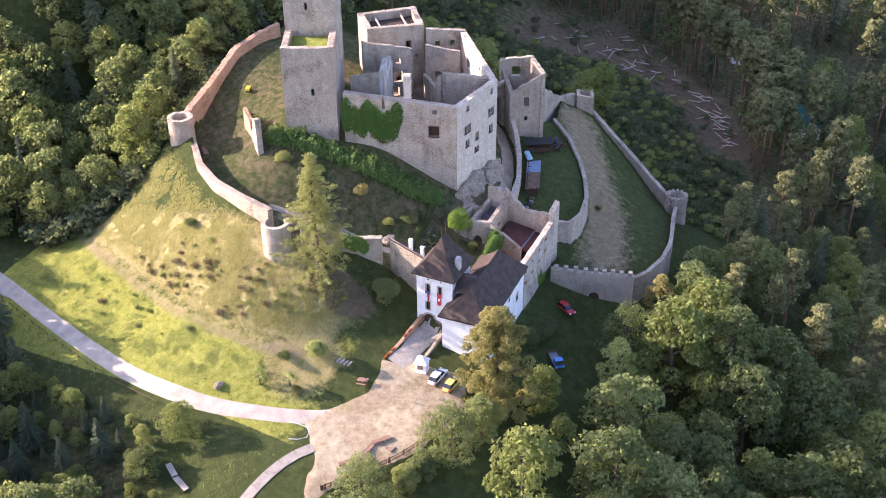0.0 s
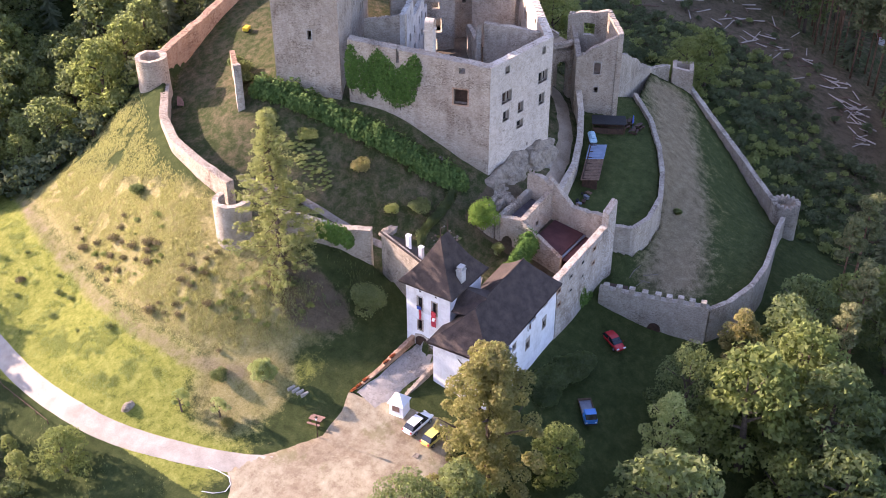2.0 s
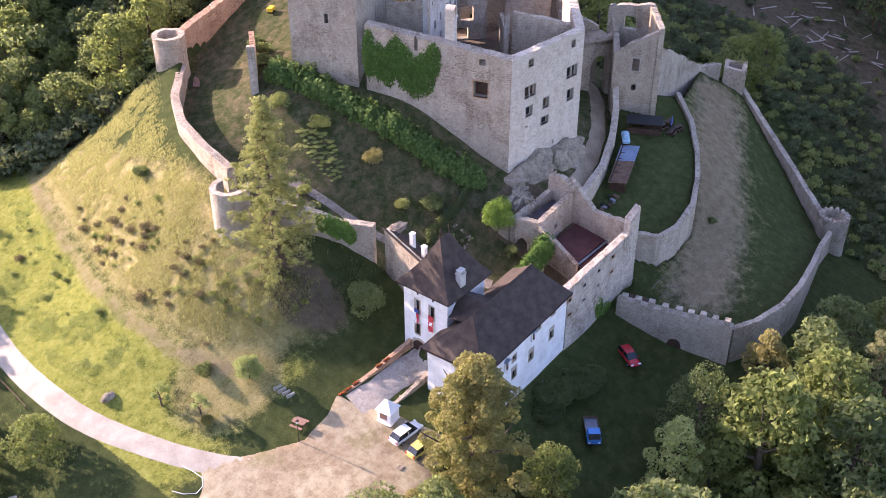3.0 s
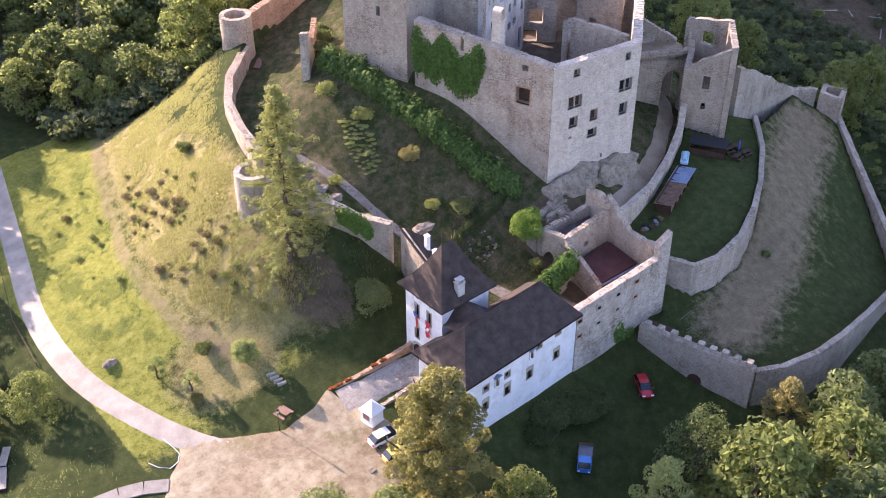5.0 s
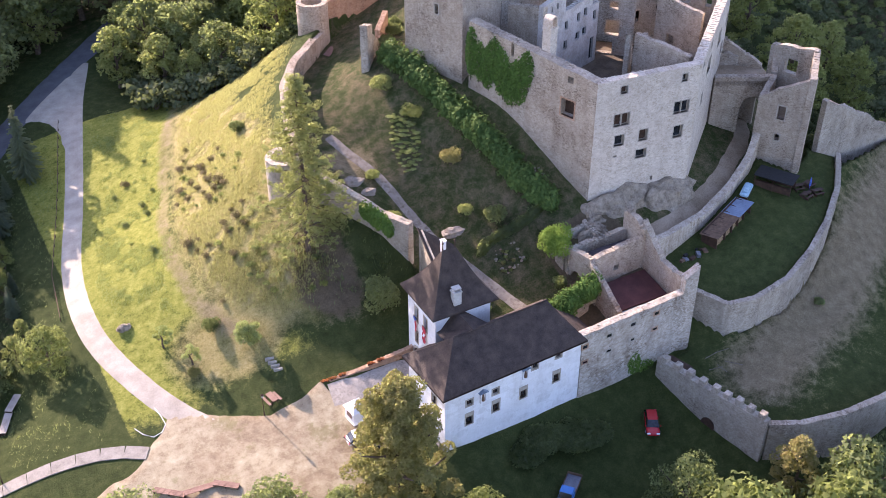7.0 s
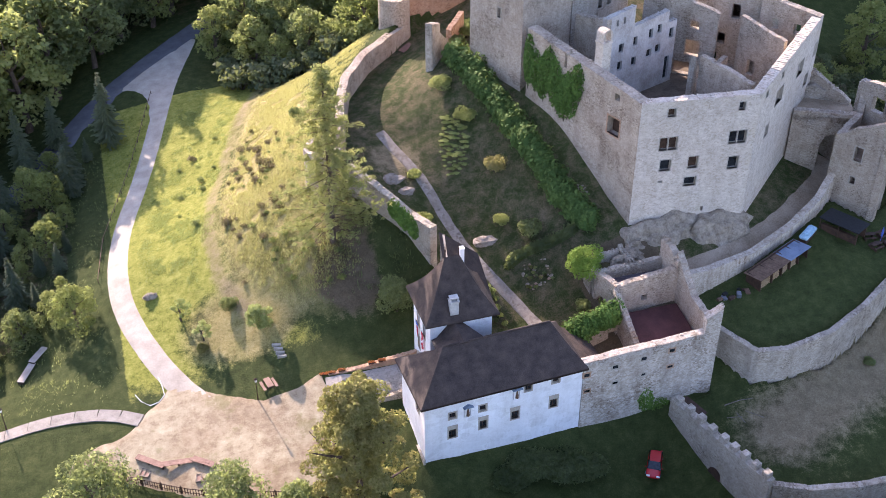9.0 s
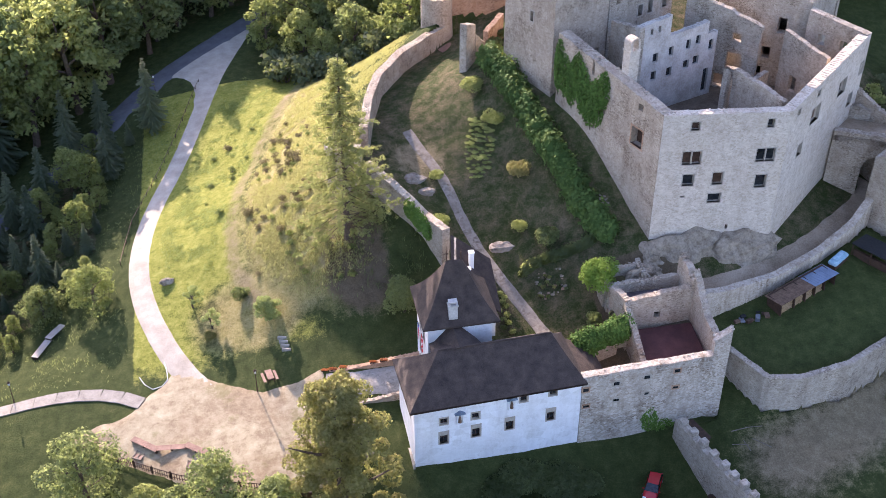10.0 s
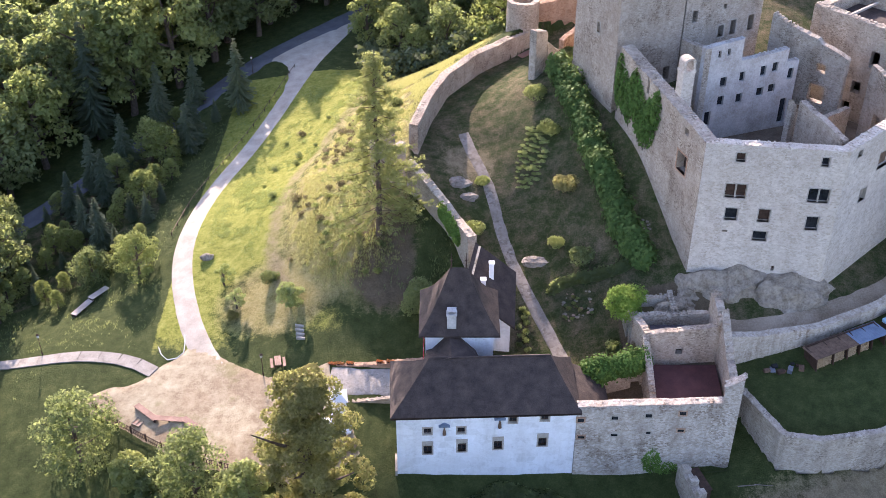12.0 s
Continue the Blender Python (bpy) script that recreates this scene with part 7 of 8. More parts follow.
def car(x, y, turn, paint, label, length=4.2, width=1.75, high=1.48, seed=0):
    """A parked hatchback: lofted body, glass, wheels, lights."""
    root = empty("car", (x, y, z_at(x, y) + 0.1), turn)
    L, W = length / 2, width / 2
    outline = [(-L, 0.35, 0.72, 0.86), (-L + 0.1, 0.25, 0.95, 0.94), (-L + 0.6, 0.22, 0.98, 1.0), (-0.6, 0.2, 0.96, 1.0), (L * 0.42, 0.2, 0.95, 1.0), (L - 0.5, 0.22, 0.84, 0.96), (L - 0.1, 0.28, 0.68, 0.86), (L, 0.38, 0.56, 0.74)]
    bm = bmesh.new()
    rings = []
    for px, z0, z1, k in outline:
        w = W * k
        rings.append([bm.verts.new(p) for p in ((px, -w * 0.9, z0), (px, -w, (z0 + z1) / 2), (px, -w * 0.93, z1), (px, 0, z1 + 0.03), (px, w * 0.93, z1), (px, w, (z0 + z1) / 2), (px, w * 0.9, z0))])
    for p, q in zip(rings, rings[1:]):
        for k in range(7):
            bm.faces.new((p[k], p[(k + 1) % 7], q[(k + 1) % 7], q[k]))
    bm.faces.new(rings[0][::-1])
    bm.faces.new(rings[-1])
    bmesh.ops.recalc_face_normals(bm, faces=bm.faces[:])
    body = part("body", bm, paint, root, smooth=True)
    body.modifiers.new("round", "SUBSURF").levels = 1
    body.modifiers["round"].render_levels = 1
    roof = [(-L + 0.25, 0.95, 0.80), (-L + 0.75, high - 0.05, 0.70), (-0.3, high, 0.70), (0.35, high - 0.05, 0.69), (L * 0.55, 0.93, 0.82)]
    bm = bmesh.new()
    rg = [[bm.verts.new((px, s * W * k, z)) for s in (-1, 1)] + [bm.verts.new((px, s * W * 0.9, 0.9)) for s in (1, -1)] for px, z, k in roof]
    for p, q in zip(rg, rg[1:]):
        for k in (1, 3):
            bm.faces.new((p[k], q[k], q[(k + 1) % 4], p[(k + 1) % 4]))
    for p, q in ((rg[0], rg[1]), (rg[3], rg[4])):
        bm.faces.new((p[0], p[1], q[1], q[0]))
    part("greenhouse", bm, GLASS_AND_SHADE, root, "dark car windows")
    bm = bmesh.new()
    tops = [[bm.verts.new((px, q * W * k * 1.02, z + dz)) for q in (-1, 1) for dz in (0.02, -0.03)] for px, z, k in roof[1:4]]
    for p, q in zip(tops, tops[1:]):
        bm.faces.new((p[0], p[2], q[2], q[0]))
        bm.faces.new((p[1], q[1], q[3], p[3]))
        bm.faces.new((p[0], q[0], q[1], p[1]))
        bm.faces.new((p[2], p[3], q[3], q[2]))
    bm.faces.new((tops[0][0], tops[0][1], tops[0][3], tops[0][2]))
    bm.faces.new((tops[-1][0], tops[-1][2], tops[-1][3], tops[-1][1]))
    part("roof", bm, paint, root)
    for s in (-1, 1):
        part("pillar", boxes((-0.35, s * W * 0.86 - 0.03, 0.92, -0.25, s * W * 0.86 + 0.03, high - 0.12)), paint, root)
        part("headlight", boxes((L - 0.22, s * W * 0.66 - 0.2, 0.58, L - 0.02, s * W * 0.66 + 0.2, 0.74), bevel=0.03), WHITE_PAINT, root)
        part("tail_light", boxes((-L + 0.0, s * W * 0.72 - 0.13, 0.66, -L + 0.12, s * W * 0.72 + 0.13, 0.9), bevel=0.02), RED_CLOTH, root)
        part("mirror", boxes((L * 0.42, s * (W + 0.08) - 0.08, 0.92, L * 0.42 + 0.14, s * (W + 0.08) + 0.08, 1.06), bevel=0.03), paint, root)
        for fx in (-L * 0.62, L * 0.62):
            bm = bmesh.new()
            bmesh.ops.create_cone(bm, cap_ends=True, segments=20, radius1=0.31, radius2=0.31, depth=0.2, matrix=pose(fx, s * (W - 0.1), 0.31, 90))
            tyre = part("wheel", bm, RUBBER, root)
            bm = bmesh.new()
            bmesh.ops.create_cone(bm, cap_ends=True, segments=16, radius1=0.19, radius2=0.16, depth=0.06, matrix=pose(fx, s * (W + 0.01), 0.31, 90))
            part("rim", bm, TIN, tyre)
    return tagged(root, label, "car", "parked vehicles")


RUBBER = plain_mat("tyre_rubber", (0.012, 0.012, 0.012), (0.03, 0.03, 0.03), 3.0, 0.8, 0.1)
car(-7.6, 5.4, -4, plain_mat("white_car_paint", (0.74, 0.74, 0.75), (0.82, 0.82, 0.83), 0.6, 0.25, 0.0, 2.0, 0.0, 0.6), "white hatchback parked beside the ticket kiosk", 4.5)
car(-7.9, 2.7, -5, plain_mat("yellow_car_paint", (0.56, 0.46, 0.10), (0.64, 0.53, 0.13), 0.6, 0.28, 0.0, 2.0, 0.0, 0.6), "pale yellow small car parked on the forecourt", 4.0, 1.68, 1.5)
car(26.6, -4.9, -121, plain_mat("red_car_paint", (0.40, 0.018, 0.022), (0.50, 0.03, 0.035), 0.6, 0.25, 0.0, 2.0, 0.0, 0.6), "red hatchback parked below the curtain wall", 4.3)


def flatbed(x, y, turn):
    root = empty("truck", (x, y, z_at(x, y) + 0.15), turn)
    blue = plain_mat("blue_truck_paint", (0.03, 0.16, 0.46), (0.05, 0.22, 0.56), 0.6, 0.3, 0.0, 2.0, 0.0, 0.6)
    part("cab", boxes((0.6, -0.85, 0.5, 2.2, 0.85, 1.3), (0.65, -0.78, 1.3, 1.8, 0.78, 1.95), bevel=0.07), blue, root)
    bm = bmesh.new()
    v = [bm.verts.new(p) for p in ((2.2, -0.76, 1.3), (2.2, 0.76, 1.3), (1.82, 0.72, 1.9), (1.82, -0.72, 1.9))]
    bm.faces.new(v)
    part("windscreen", bm, GLASS_AND_SHADE, root)
    part("bed", boxes((-2.3, -0.85, 0.62, 0.5, 0.85, 0.75)), TIN, root, "empty pale metal load bed")
    for q in ((-2.3, -0.9, 0.7, 0.5, -0.84, 1.1), (-2.3, 0.84, 0.7, 0.5, 0.9, 1.1), (-2.36, -0.9, 0.7, -2.3, 0.9, 1.1)):
        part("side_board", boxes(q), WOOD, root)
    part("bumper", boxes((2.2, -0.8, 0.4, 2.3, 0.8, 0.6), bevel=0.03), RUBBER, root)
    for s in (-1, 1):
        part("headlight", boxes((2.18, s * 0.62 - 0.12, 0.7, 2.24, s * 0.62 + 0.12, 0.9)), WHITE_PAINT, root)
        for fx in (-1.5, 1.4):
            bm = bmesh.new()
            bmesh.ops.create_cone(bm, cap_ends=True, segments=18, radius1=0.32, radius2=0.32, depth=0.22, matrix=pose(fx, s * 0.75, 0.32, 90))
            part("wheel", bm, RUBBER, root)
    return tagged(root, "small blue flatbed truck parked on the shaded grass", "truck", "parked vehicles")


flatbed(12.0, -8.5, -140)

lamp = empty("street_lamp", (-16.6, 14.1, z_at(-16.6, 14.1)))
bm = bmesh.new()
tube(bm, [(0, 0, -0.2), (0, 0, 0.6), (0, 0, 0.62), (0, 0, 2.9)], [0.09, 0.08, 0.05, 0.04], 10)
part("post", bm, WOOD_DARK, lamp)
bm = bmesh.new()
bmesh.ops.create_cone(bm, cap_ends=True, segments=6, radius1=0.11, radius2=0.19, depth=0.4, matrix=pose(0, 0, 3.1))
part("lantern_glass", bm, WHITE_PAINT, lamp, "pale lantern glass")
bm = bmesh.new()
bmesh.ops.create_cone(bm, cap_ends=True, segments=6, radius1=0.24, radius2=0.03, depth=0.22, matrix=pose(0, 0, 3.41))
part("cap", bm, WOOD_DARK, lamp)
tagged(lamp, "dark iron street lamp with a lantern head", "street lamp", "street lamps")
for x, y in ((-46.0, 21.6), (-29.5, 92.5)):
    copy_thing(lamp, pose(x, y, z_at(x, y)))

table = empty("picnic_table", (-15.0, 15.6, z_at(-15.0, 15.6)), 12)
for k in range(4):
    part("board", boxes((-0.38 + k * 0.195, -0.85, 0.72, -0.2 + k * 0.195, 0.85, 0.77)), WOOD_PINK, table)
for s in (-1, 1):
    part("bench_board", boxes((s * 0.75 - 0.16, -0.85, 0.42, s * 0.75 + 0.16, 0.85, 0.47)), WOOD_PINK, table)
    part("trestle", boxes((-0.85, s * 0.6 - 0.05, 0.34, 0.85, s * 0.6 + 0.05, 0.42), (-0.45, s * 0.6 - 0.05, 0, -0.35, s * 0.6 + 0.05, 0.72), (0.35, s * 0.6 - 0.05, 0, 0.45, s * 0.6 + 0.05, 0.72)), WOOD_DARK, table)
tagged(table, "wooden picnic table with two benches on the grass", "table")
for k in range(4):
    x, y = -13.0 + k * 0.12, 21.2 - k * 0.62
    ob = part("log_step", boxes((-0.55, -0.16, -0.3, 0.55, 0.16, 0.16), bevel=0.04), TRIM_STONE)
    ob.matrix_basis = pose(x, y, z_at(x, y) + 0.05, 0, 0, -14)
    tagged(ob, "grey stone step in the grass bank", "step", "steps in the bank")


def plank_seat(name, line, width, high, label, wood=None):
    """A low zigzag deck of planks on posts."""
    root = empty(name)
    for (ax, ay), (bx, by) in zip(line, line[1:]):
        d = Vector((bx - ax, by - ay))
        m = pose(ax, ay, (z_at(ax, ay) + z_at(bx, by)) / 2 + high, 0, 0, math.degrees(math.atan2(d.y, d.x)))
        for k in range(5):
            y = -width / 2 + k * width / 5
            part("plank", boxes((-0.1, y, -0.05, d.length + 0.1, y + width / 5 - 0.025, 0.0), m=m), wood or WOOD_PINK, root)
        n = max(2, int(d.length / 1.6))
        for k in range(n + 1):
            part("support", boxes((d.length * k / n - 0.07, -width / 2 + 0.1, -high - 0.5, d.length * k / n + 0.07, width / 2 - 0.1, -0.05), m=m), WOOD_DARK, root)
    return tagged(root, label, "bench")


plank_seat("plank_bench", [(-31.2, 10.7), (-28.5, 8.4), (-25.1, 8.1), (-22.9, 6.3)], 0.8, 0.45, "long angular bench of reddish planks on the forecourt")
plank_seat("plank_bench", [(-41.4, 35.6), (-43.0, 33.2), (-44.4, 30.0)], 0.95, 0.45, "pale zigzag plank bench on the lower meadow", WOOD_PALE)
for x, y, a in ((-30.6, 8.4, -30), (-24.6, 5.4, -12)):
    root = empty("ground_frame", (x, y, z_at(x, y) + 0.12), a)
    for q in ((-0.6, -0.6, 0.6, -0.48), (-0.6, 0.48, 0.6, 0.6), (-0.6, -0.48, -0.48, 0.48), (0.48, -0.48, 0.6, 0.48), (-0.06, -0.48, 0.06, 0.48)):
        part("kerb", boxes((q[0], q[1], -0.2, q[2], q[3], 0.1)), COPING, root)
    part("cover", boxes((-0.48, -0.48, -0.2, 0.48, 0.48, 0.02)), WOOD_PINK, root)
    tagged(root, "square stone-rimmed cover set in the yard", "cover")
root = empty("manhole_cover", (-11.5, 3.0, z_at(-11.5, 3.0) + 0.12), 10)
part("slab", boxes((-0.4, -0.4, -0.1, 0.4, 0.4, 0.03), bevel=0.02), COPING, root)
tagged(root, "pale square slab in the forecourt", "cover")

FENCE = smooth_line([(-36.5, 10.9), (-33.5, 8.6), (-29.6, 6.0), (-25.4, 3.3), (-20.0, 0.9), (-15.4, -0.6), (-11.6, -2.2)], 1.0)
fence = empty("fence")
for i, ((ax, ay), (bx, by)) in enumerate(zip(FENCE, FENCE[1:])):
    d = Vector((bx - ax, by - ay))
    m = pose(ax, ay, z_at(ax, ay), 0, 0, math.degrees(math.atan2(d.y, d.x)))
    if i % 2 == 0:
        part("post", boxes((-0.06, -0.06, -0.4, 0.06, 0.06, 1.25), m=m), WOOD_DARK, fence)
    for z in (0.35, 0.95):
        part("rail", boxes((0, -0.03, z, d.length, 0.03, z + 0.07), m=m), WOOD_DARK, fence)
    for k in range(4):
        part("slat", boxes((d.length * (k + 0.5) / 4 - 0.045, -0.055, 0.1, d.length * (k + 0.5) / 4 + 0.045, -0.03, 1.12), m=m), WOOD_DARK, fence)
tagged(fence, "low dark slatted fence at the forecourt edge", "fence")
rail = empty("road_rail")
line = resample([(x - 2.5, y + 0.2) for x, y in ROAD[2:7]], 2.2)
for i, (x, y) in enumerate(line):
    part("post", boxes((x - 0.05, y - 0.05, z_at(x, y) - 0.3, x + 0.05, y + 0.05, z_at(x, y) + 0.7)), WOOD_DARK, rail)
    if i:
        bm = bmesh.new()
        a, b = line[i - 1], (x, y)
        tube(bm, [(*a, z_at(*a) + 0.6), (*b, z_at(*b) + 0.6)], [0.045, 0.045], 6)
        part("rail", bm, WOOD, rail)
tagged(rail, "low wooden railing beside the gravel road", "railing")

hoop = empty("white_hose")
bm = bmesh.new()
tube(bm, [(x, y, z_at(x, y) + 0.06) for x, y in ((-30.6, 20.2), (-30.0, 18.9), (-29.0, 17.9), (-27.9, 18.1), (-27.2, 19.0), (-27.3, 20.4), (-27.6, 21.9))], [0.05] * 7, 6)
part("hose", bm, WHITE_PAINT, hoop)
tagged(hoop, "white hose lying in a loop on the verge", "hose")

# ---------- upper bailey ----------
shed = empty("wood_shed")
shed.matrix_basis = pose(46.8, 9.3, 6.6, 0, -8, 20)
part("back_wall", boxes((0, 2.2, 0, 9.0, 2.35, 2.1)), WOOD_DARK, shed)
for x in (0.0, 2.2, 4.0, 5.6, 7.2, 8.9):
    part("partition", boxes((x, 0.0, 0, x + 0.1, 2.2, 2.05)), WOOD_DARK, shed)
for k in range(12):
    x = -0.25 + k * 0.79
    m = pose(x, -0.3, 2.25, -8)
    part("roof_sheet", boxes((0, 0, -0.03, 0.77, 2.9, 0.03), (0.37, 0, 0.03, 0.41, 2.9, 0.07), m=m), BLUE_TIN if k > 6 else WOOD, shed, "blue-grey sheet" if k > 6 else "")
LOG = plain_mat("cut_firewood", (0.26, 0.17, 0.09), (0.48, 0.35, 0.21), 3.0, 0.9, 0.3, 12.0)
rnd = random.Random(31)
for bay in range(4):
    x0, x1 = ((0.15, 2.15), (2.35, 3.95), (4.15, 5.55), (5.75, 7.15))[bay]
    bm = bmesh.new()
    for i in range(int((x1 - x0) / 0.18)):
        for j in range(8):
            r = rnd.uniform(0.07, 0.1)
            bmesh.ops.create_cone(bm, cap_ends=True, segments=6, radius1=r, radius2=r, depth=0.5, matrix=pose(x0 + 0.09 + i * 0.18, 0.5 + rnd.uniform(-0.06, 0.06), 0.1 + j * 0.2, 90))
    tagged(part("firewood", bm, LOG, shed, "stacked split firewood"), kind="stuff")
tagged(shed, "open shed full of firewood with a tin roof", "shed")
stage = empty("lean_to", (62.0, 18.2, z_at(63, 16)), -61)
part("roof", boxes((-0.2, -3.0, 1.9, 5.4, 0.2, 2.0)), RUBBER, stage, "flat black tarred roof")
for x in (0.0, 2.6, 5.2):
    part("post", boxes((x - 0.06, -2.9, 0, x + 0.06, -2.78, 1.9)), WOOD_DARK, stage)
part("back_wall", boxes((0, -0.3, 0, 5.2, -0.2, 1.9)), WOOD_DARK, stage)
part("counter", boxes((0.1, -2.7, 0, 5.1, -2.3, 1.0)), WOOD_DARK, stage)
tagged(stage, "dark open lean-to against the gate building", "shed")
trolley = empty("covered_trailer", (57.0, 15.6, z_at(57.0, 15.6)), 35)
TARP = plain_mat("pale_blue_tarpaulin", (0.20, 0.36, 0.46), (0.42, 0.58, 0.66), 1.5, 0.6, 0.6, 5.0, dist=0.1)
part("tarpaulin", boxes((-1.7, -0.6, 0.5, 1.7, 0.6, 1.1), (-1.2, -0.4, 1.1, 1.3, 0.4, 1.35), bevel=0.18), TARP, trolley, "crumpled pale blue tarpaulin")
part("base", boxes((-1.6, -0.55, 0.0, 1.6, 0.55, 0.5)), WOOD_DARK, trolley)
tagged(trolley, "low trailer under a pale blue tarpaulin", "trailer")
rnd = random.Random(77)
for k in range(4):
    x, y = 65.2 + (k % 2) * 2.1, 12.0 + (k // 2) * 1.8
    root = empty("garden_table", (x, y, z_at(x, y)), rnd.uniform(-20, 20))
    part("tabletop", boxes((-0.8, -0.3, 0.7, 0.8, 0.3, 0.75)), WOOD_DARK, root)
    for s in (-1, 1):
        part("bench", boxes((-0.8, s * 0.6 - 0.13, 0.4, 0.8, s * 0.6 + 0.13, 0.45)), WOOD_DARK, root)
        part("leg", boxes((s * 0.6 - 0.04, -0.7, 0, s * 0.6 + 0.04, 0.7, 0.4), (s * 0.6 - 0.04, -0.05, 0.4, s * 0.6 + 0.04, 0.05, 0.7)), WOOD_DARK, root)
    tagged(root, "dark wooden beer table with benches on the lawn", "table", "tables on the lawn")
para = empty("parasol", (66.4, 12.8, z_at(66.4, 12.8)))
bm = bmesh.new()
tube(bm, [(0, 0, 0), (0, 0, 1.0), (0, 0, 1.05), (0, 0, 1.9), (0, 0, 2.5)], [0.03, 0.03, 0.16, 0.13, 0.02], 8)
part("canopy", bm, BLUE_CLOTH, para)
tagged(para, "folded dark blue parasol among the tables", "parasol")
for k in range(9):
    x, y = 41.6 + k * 0.46 + rnd.uniform(-0.2, 0.2), 9.8 + k * 0.06 + rnd.uniform(-0.6, 0.6)
    s = rnd.uniform(0.2, 0.5)
    ob = part("crate", boxes((-s, -s * 0.6, 0, s, s * 0.6, s * rnd.uniform(0.5, 1.2)), bevel=0.03), (WOOD, TIN, RUBBER, WOOD_DARK)[k % 4])
    ob.matrix_basis = pose(x, y, z_at(x, y), 0, 0, rnd.uniform(0, 90))
    tagged(ob, "old crate among clutter beside the firewood shed", "crate", "clutter beside the shed")
for k in range(5):
    a = rnd.uniform(0, 180)
    x, y = 38.4 + rnd.uniform(-1.2, 1.8), -3.6 + rnd.uniform(-1.8, 1.8)
    bm = bmesh.new()
    tube(bm, [(-1.0 - k * 0.15, 0, 0), (1.0, 0, 0)], [0.06, 0.05], 6)
    ob = part("loose_beam", bm, COPING)
    ob.matrix_basis = pose(x, y, z_at(x, y) + 0.1, 0, 0, a)
    tagged(ob, "pale loose beam lying in the bailey grass", "beam", "loose beams")
# stack of boards and yellow cart in the upper ward
boards = empty("board_stack", (16.8, 67.8, z_at(16.8, 67.8)), 45)
for k in range(6):
    part("board", boxes((-1.6, -0.5 + k * 0.17, 0.05 + 0.03 * k, 1.6, -0.36 + k * 0.17, 0.12 + 0.03 * k)), WOOD_PINK, boards)
tagged(boards, "reddish boards leaning at the curtain wall", "boards")
cart = empty("cart", (33.6, 68.4, z_at(33.6, 68.4)), 20)
part("hopper", boxes((-0.7, -0.45, 0.35, 0.7, 0.45, 1.0), bevel=0.06), plain_mat("yellow_paint", (0.55, 0.40, 0.03), (0.66, 0.50, 0.05), 1.0, 0.4, 0.05), cart, "bright yellow hopper")
for s in (-1, 1):
    bm = bmesh.new()
    bmesh.ops.create_cone(bm, cap_ends=True, segments=16, radius1=0.3, radius2=0.3, depth=0.12, matrix=pose(0, s * 0.52, 0.3, 90))
    part("wheel", bm, RUBBER, cart)
tagged(cart, "small yellow cart in the upper ward", "cart")
gate_round = empty("bailey_gate")
bm = bmesh.new()
a = math.degrees(math.atan2(-7.0, 2.1))
m = pose(33.1 - 0.62, -8.2 - 0.18, -5.4, 0, 0, a)
vs = [(0.95 * math.cos(t), 0, 1.5 + 0.95 * math.sin(t)) for t in [math.pi * k / 8 for k in range(9)]] + [(-0.95, 0, 0), (0.95, 0, 0)]
f = [bm.verts.new(m @ Vector(p)) for p in vs]
bm.faces.new(f)
part("gate_leaf", bm, WOOD_DARK, gate_round).modifiers.new("thick", "SOLIDIFY").thickness = 0.12
tagged(gate_round, "small dark arched door in the battlemented wall", "gate")
hatch = empty("wall_roof", (31.6, -2.0, 0.9), -73)
part("cover", boxes((-1.6, 0.5, 0, 1.8, 1.6, 0.12)), WOOD_DARK, hatch)
part("support", boxes((-1.5, 0.6, -2.8, -1.3, 1.5, 0.0), (1.5, 0.6, -2.8, 1.7, 1.5, 0.0)), WOOD_DARK, hatch)
tagged(hatch, "dark wooden cover behind the battlemented wall", "roof")

# ---------- distance ----------
for x, y, a, text in ((195, 0, 20, "distant white cottage with a red tiled roof"), (214, 8, -10, "distant dark-roofed barn among trees"), (160, -27, 35, "small green-roofed cabin among trees")):
    root = empty("cottage", (x, y, z_at(x, y)), a)
    part("wall", boxes((-4, -3, -2, 4, 3, 3.2)), PLASTER, root)
    bm = bmesh.new()
    v = [bm.verts.new(p) for p in ((-4.5, -3.6, 3.0), (4.5, -3.6, 3.0), (4.5, 3.6, 3.0), (-4.5, 3.6, 3.0), (-4.5, 0, 6.4), (4.5, 0, 6.4))]
    for q in ((0, 1, 5, 4), (2, 3, 4, 5), (1, 2, 5), (3, 0, 4), (3, 2, 1, 0)):
        bm.faces.new([v[i] for i in q])
    part("roof", bm, plain_mat("roof_tiles", *(((0.30, 0.04, 0.03), (0.42, 0.07, 0.05)) if "red" in text else ((0.03, 0.03, 0.035), (0.06, 0.06, 0.065)) if "barn" in text else ((0.02, 0.10, 0.09), (0.04, 0.16, 0.14))), 0.8, 0.8, 0.4), root)
    for s in (-2, 2):
        part("window", boxes((s - 0.5, -3.04, 1.0, s + 0.5, -2.98, 2.2)), GLASS_AND_SHADE, root)
    tagged(root, text, "house")
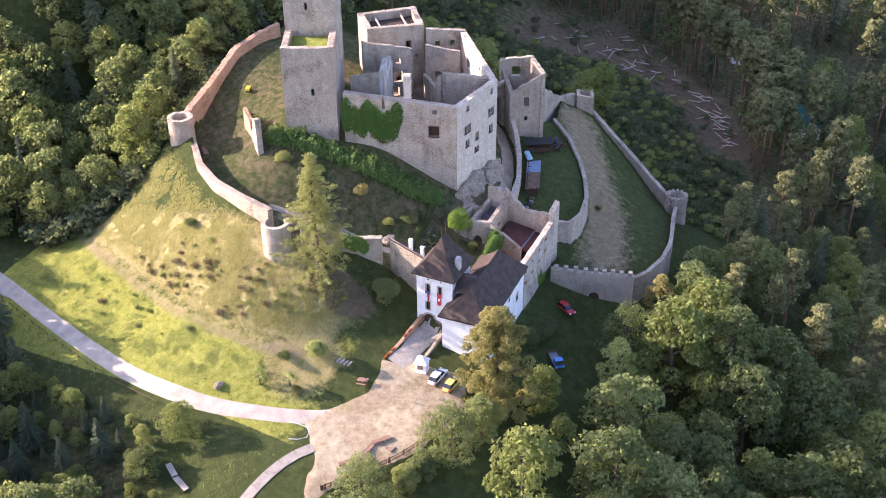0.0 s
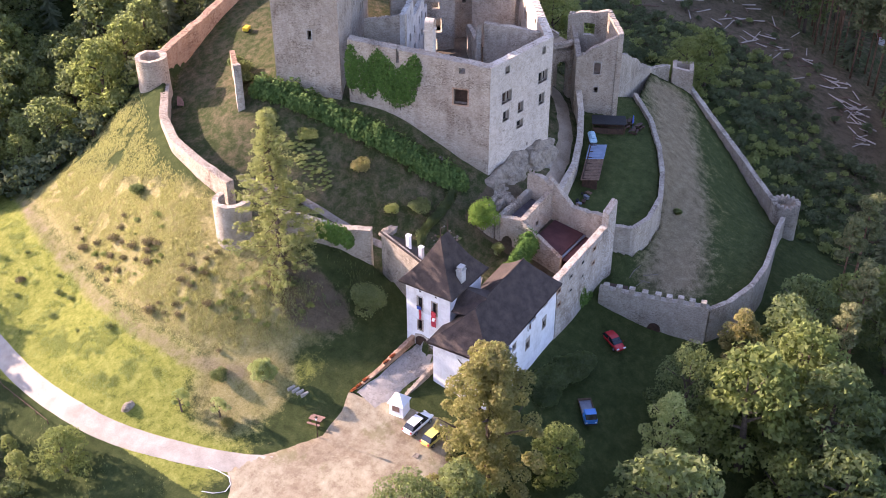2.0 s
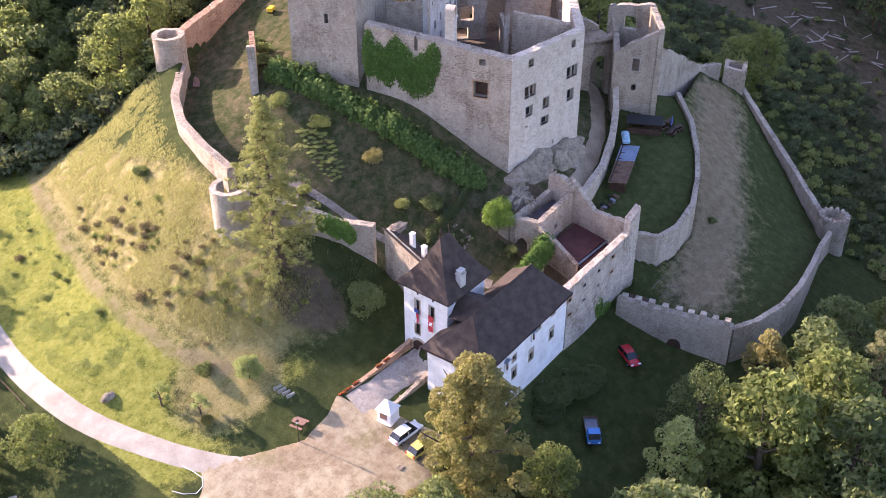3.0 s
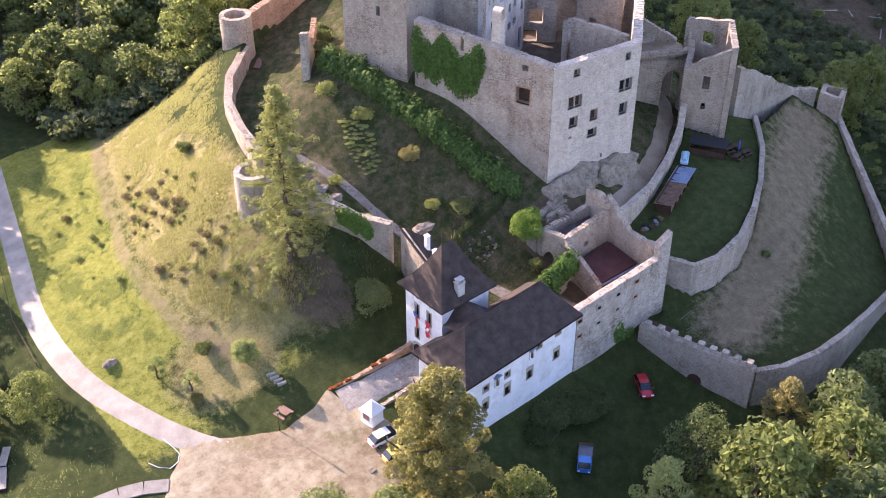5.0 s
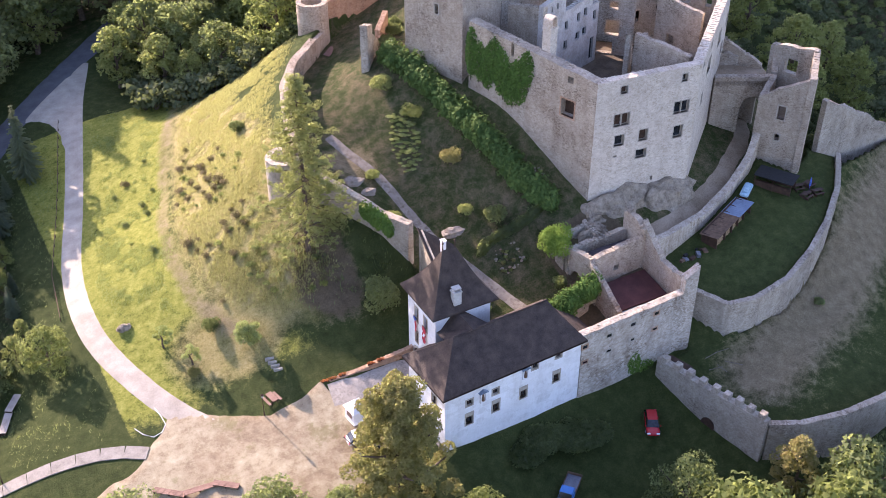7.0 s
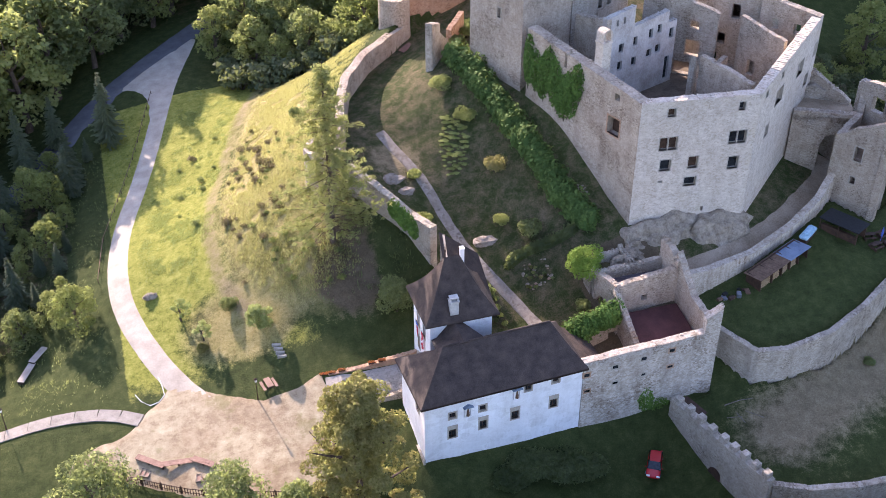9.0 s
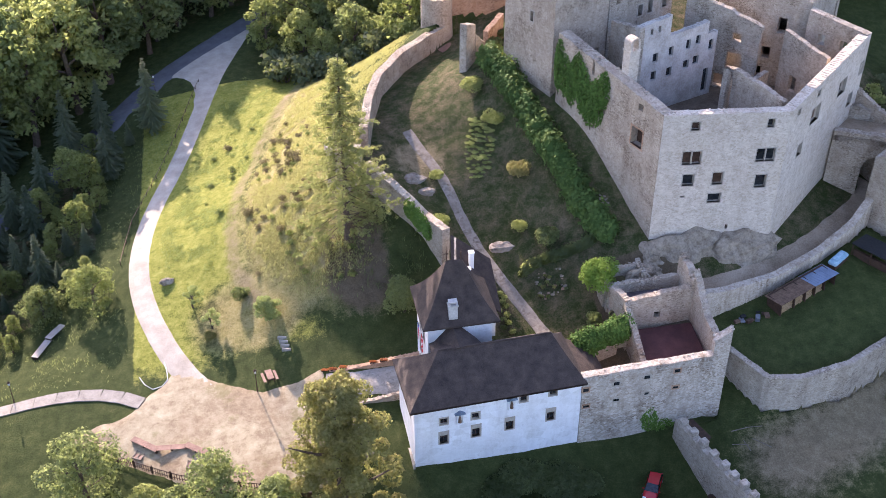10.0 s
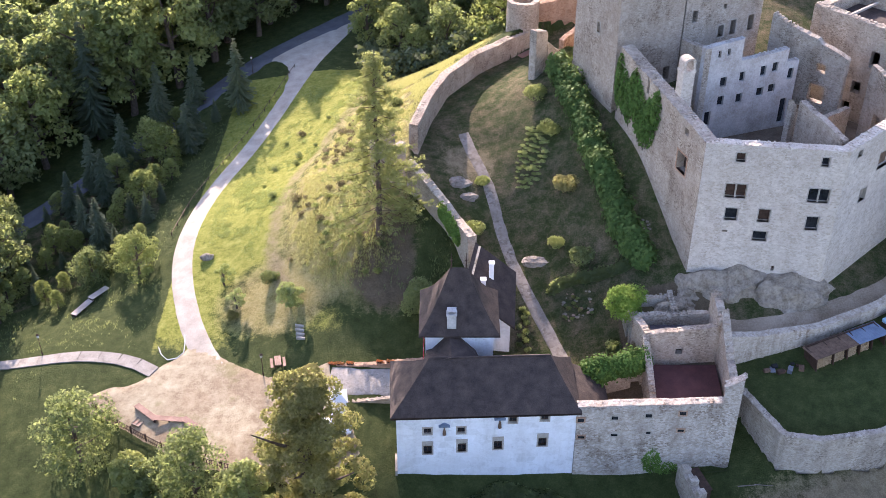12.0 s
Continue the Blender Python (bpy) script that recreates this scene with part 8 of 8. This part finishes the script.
# felled trunks on the clear-cut
rnd = random.Random(12)
for k in range(110):
    a, b = rnd.random(), rnd.uniform(-14, 12)
    x, y = np.interp(a, [0, 0.25, 0.5, 0.75, 1], [p[0] for p in CUT]) + b, np.interp(a, [0, 0.25, 0.5, 0.75, 1], [p[1] for p in CUT]) + b * 0.3
    bm = bmesh.new()
    L = rnd.uniform(1.0, 3.5)
    tube(bm, [(-L, 0, 0), (L, 0, 0.1)], [0.16, 0.1], 6)
    ob = part("felled_log", bm, WOOD_PALE if k % 3 else WOOD)
    ob.matrix_basis = pose(x, y, z_at(x, y) + 0.2, 0, 0, rnd.uniform(0, 180))
    tagged(ob, "pale felled log on the cleared slope", "log", "logs on the clear-cut")

# ---------- grass ----------
def tufts(name, zone, count, tall, material, label, seed, avoid=(), bald=0.0):
    rnd = np.random.default_rng(seed)
    x0, x1, y0, y1 = min(p[0] for p in zone), max(p[0] for p in zone), min(p[1] for p in zone), max(p[1] for p in zone)
    p = np.c_[rnd.uniform(x0, x1, count), rnd.uniform(y0, y1, count)]
    ok = inside(zone, p[:, 0], p[:, 1]) & ~inside(WARD, p[:, 0], p[:, 1])
    ok &= rnd.uniform(0, 3.0, count) < reach(zone, p[:, 0], p[:, 1])
    for line, d in avoid:
        ok &= reach(line, p[:, 0], p[:, 1], False) > d
    clump = np.array([rag(a, b, 2, 3.0, 1.0) + rag(a, b, 4, 0.9, 0.7) for a, b in p])
    p = p[ok & (clump > bald)]
    z = height(p[:, 0], p[:, 1])
    n = len(p)
    verts, blades = [], 3
    for b in range(blades):
        a = rnd.uniform(0, 2 * np.pi, n)
        h = tall * rnd.uniform(0.5, 1.4, n)
        w = rnd.uniform(0.02, 0.05, n)
        o = np.c_[p + rnd.normal(size=(n, 2)) * 0.12, z - 0.05]
        side = np.c_[np.cos(a), np.sin(a), 0 * a] * w[:, None]
        tip = np.c_[np.cos(a + 1.5) * h * 0.5, np.sin(a + 1.5) * h * 0.5, h]
        verts.append(np.stack([o - side, o + side, o + tip + side * 0.3, o + tip - side * 0.3], 1).reshape(-1, 3))
    v = np.concatenate(verts)
    return tagged(quads(name, v, np.arange(len(v)).reshape(-1, 4), material), label, "grass", kind="stuff")


SLOPE = [(-12, 62), (-5, 80), (10, 78), (14, 73), (6.5, 62.5), (3, 56), (1.2, 50), (-0.4, 44), (-4.6, 41), (-4.5, 34), (1, 26), (-9, 24), (-14, 29), (-16.5, 34), (-17, 42), (-15.5, 52)]
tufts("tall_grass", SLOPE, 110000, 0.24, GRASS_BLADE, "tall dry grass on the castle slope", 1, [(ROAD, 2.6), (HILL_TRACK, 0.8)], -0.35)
tufts("meadow_grass", [(-28, 36), (-20, 33), (-17.5, 42), (-14.5, 56), (-10, 72), (-8, 82), (-14, 92), (-19, 84), (-25, 62), (-29, 46)], 60000, 0.2, LEAF_PALE_SUNLIT, "fresh green grass of the sunny meadow", 6, [(ROAD, 2.3)], 0.1)
tufts("weeds", [(-6, 22), (8, 22), (4, 34), (-8, 34), (-14, 40), (-10, 26)], 2500, 0.5, LEAF_OAK, "dark weeds on the shaded bank", 2)
tufts("verge_grass", [(-70, 0), (-30, 22), (-33, 45), (-29, 60), (-22, 84), (-26, 90), (-40, 70), (-60, 30)], 16000, 0.25, LEAF_OAK, "rough grass below the road", 3, [(ROAD, 2.6), (FOOTPATH, 1.6)])
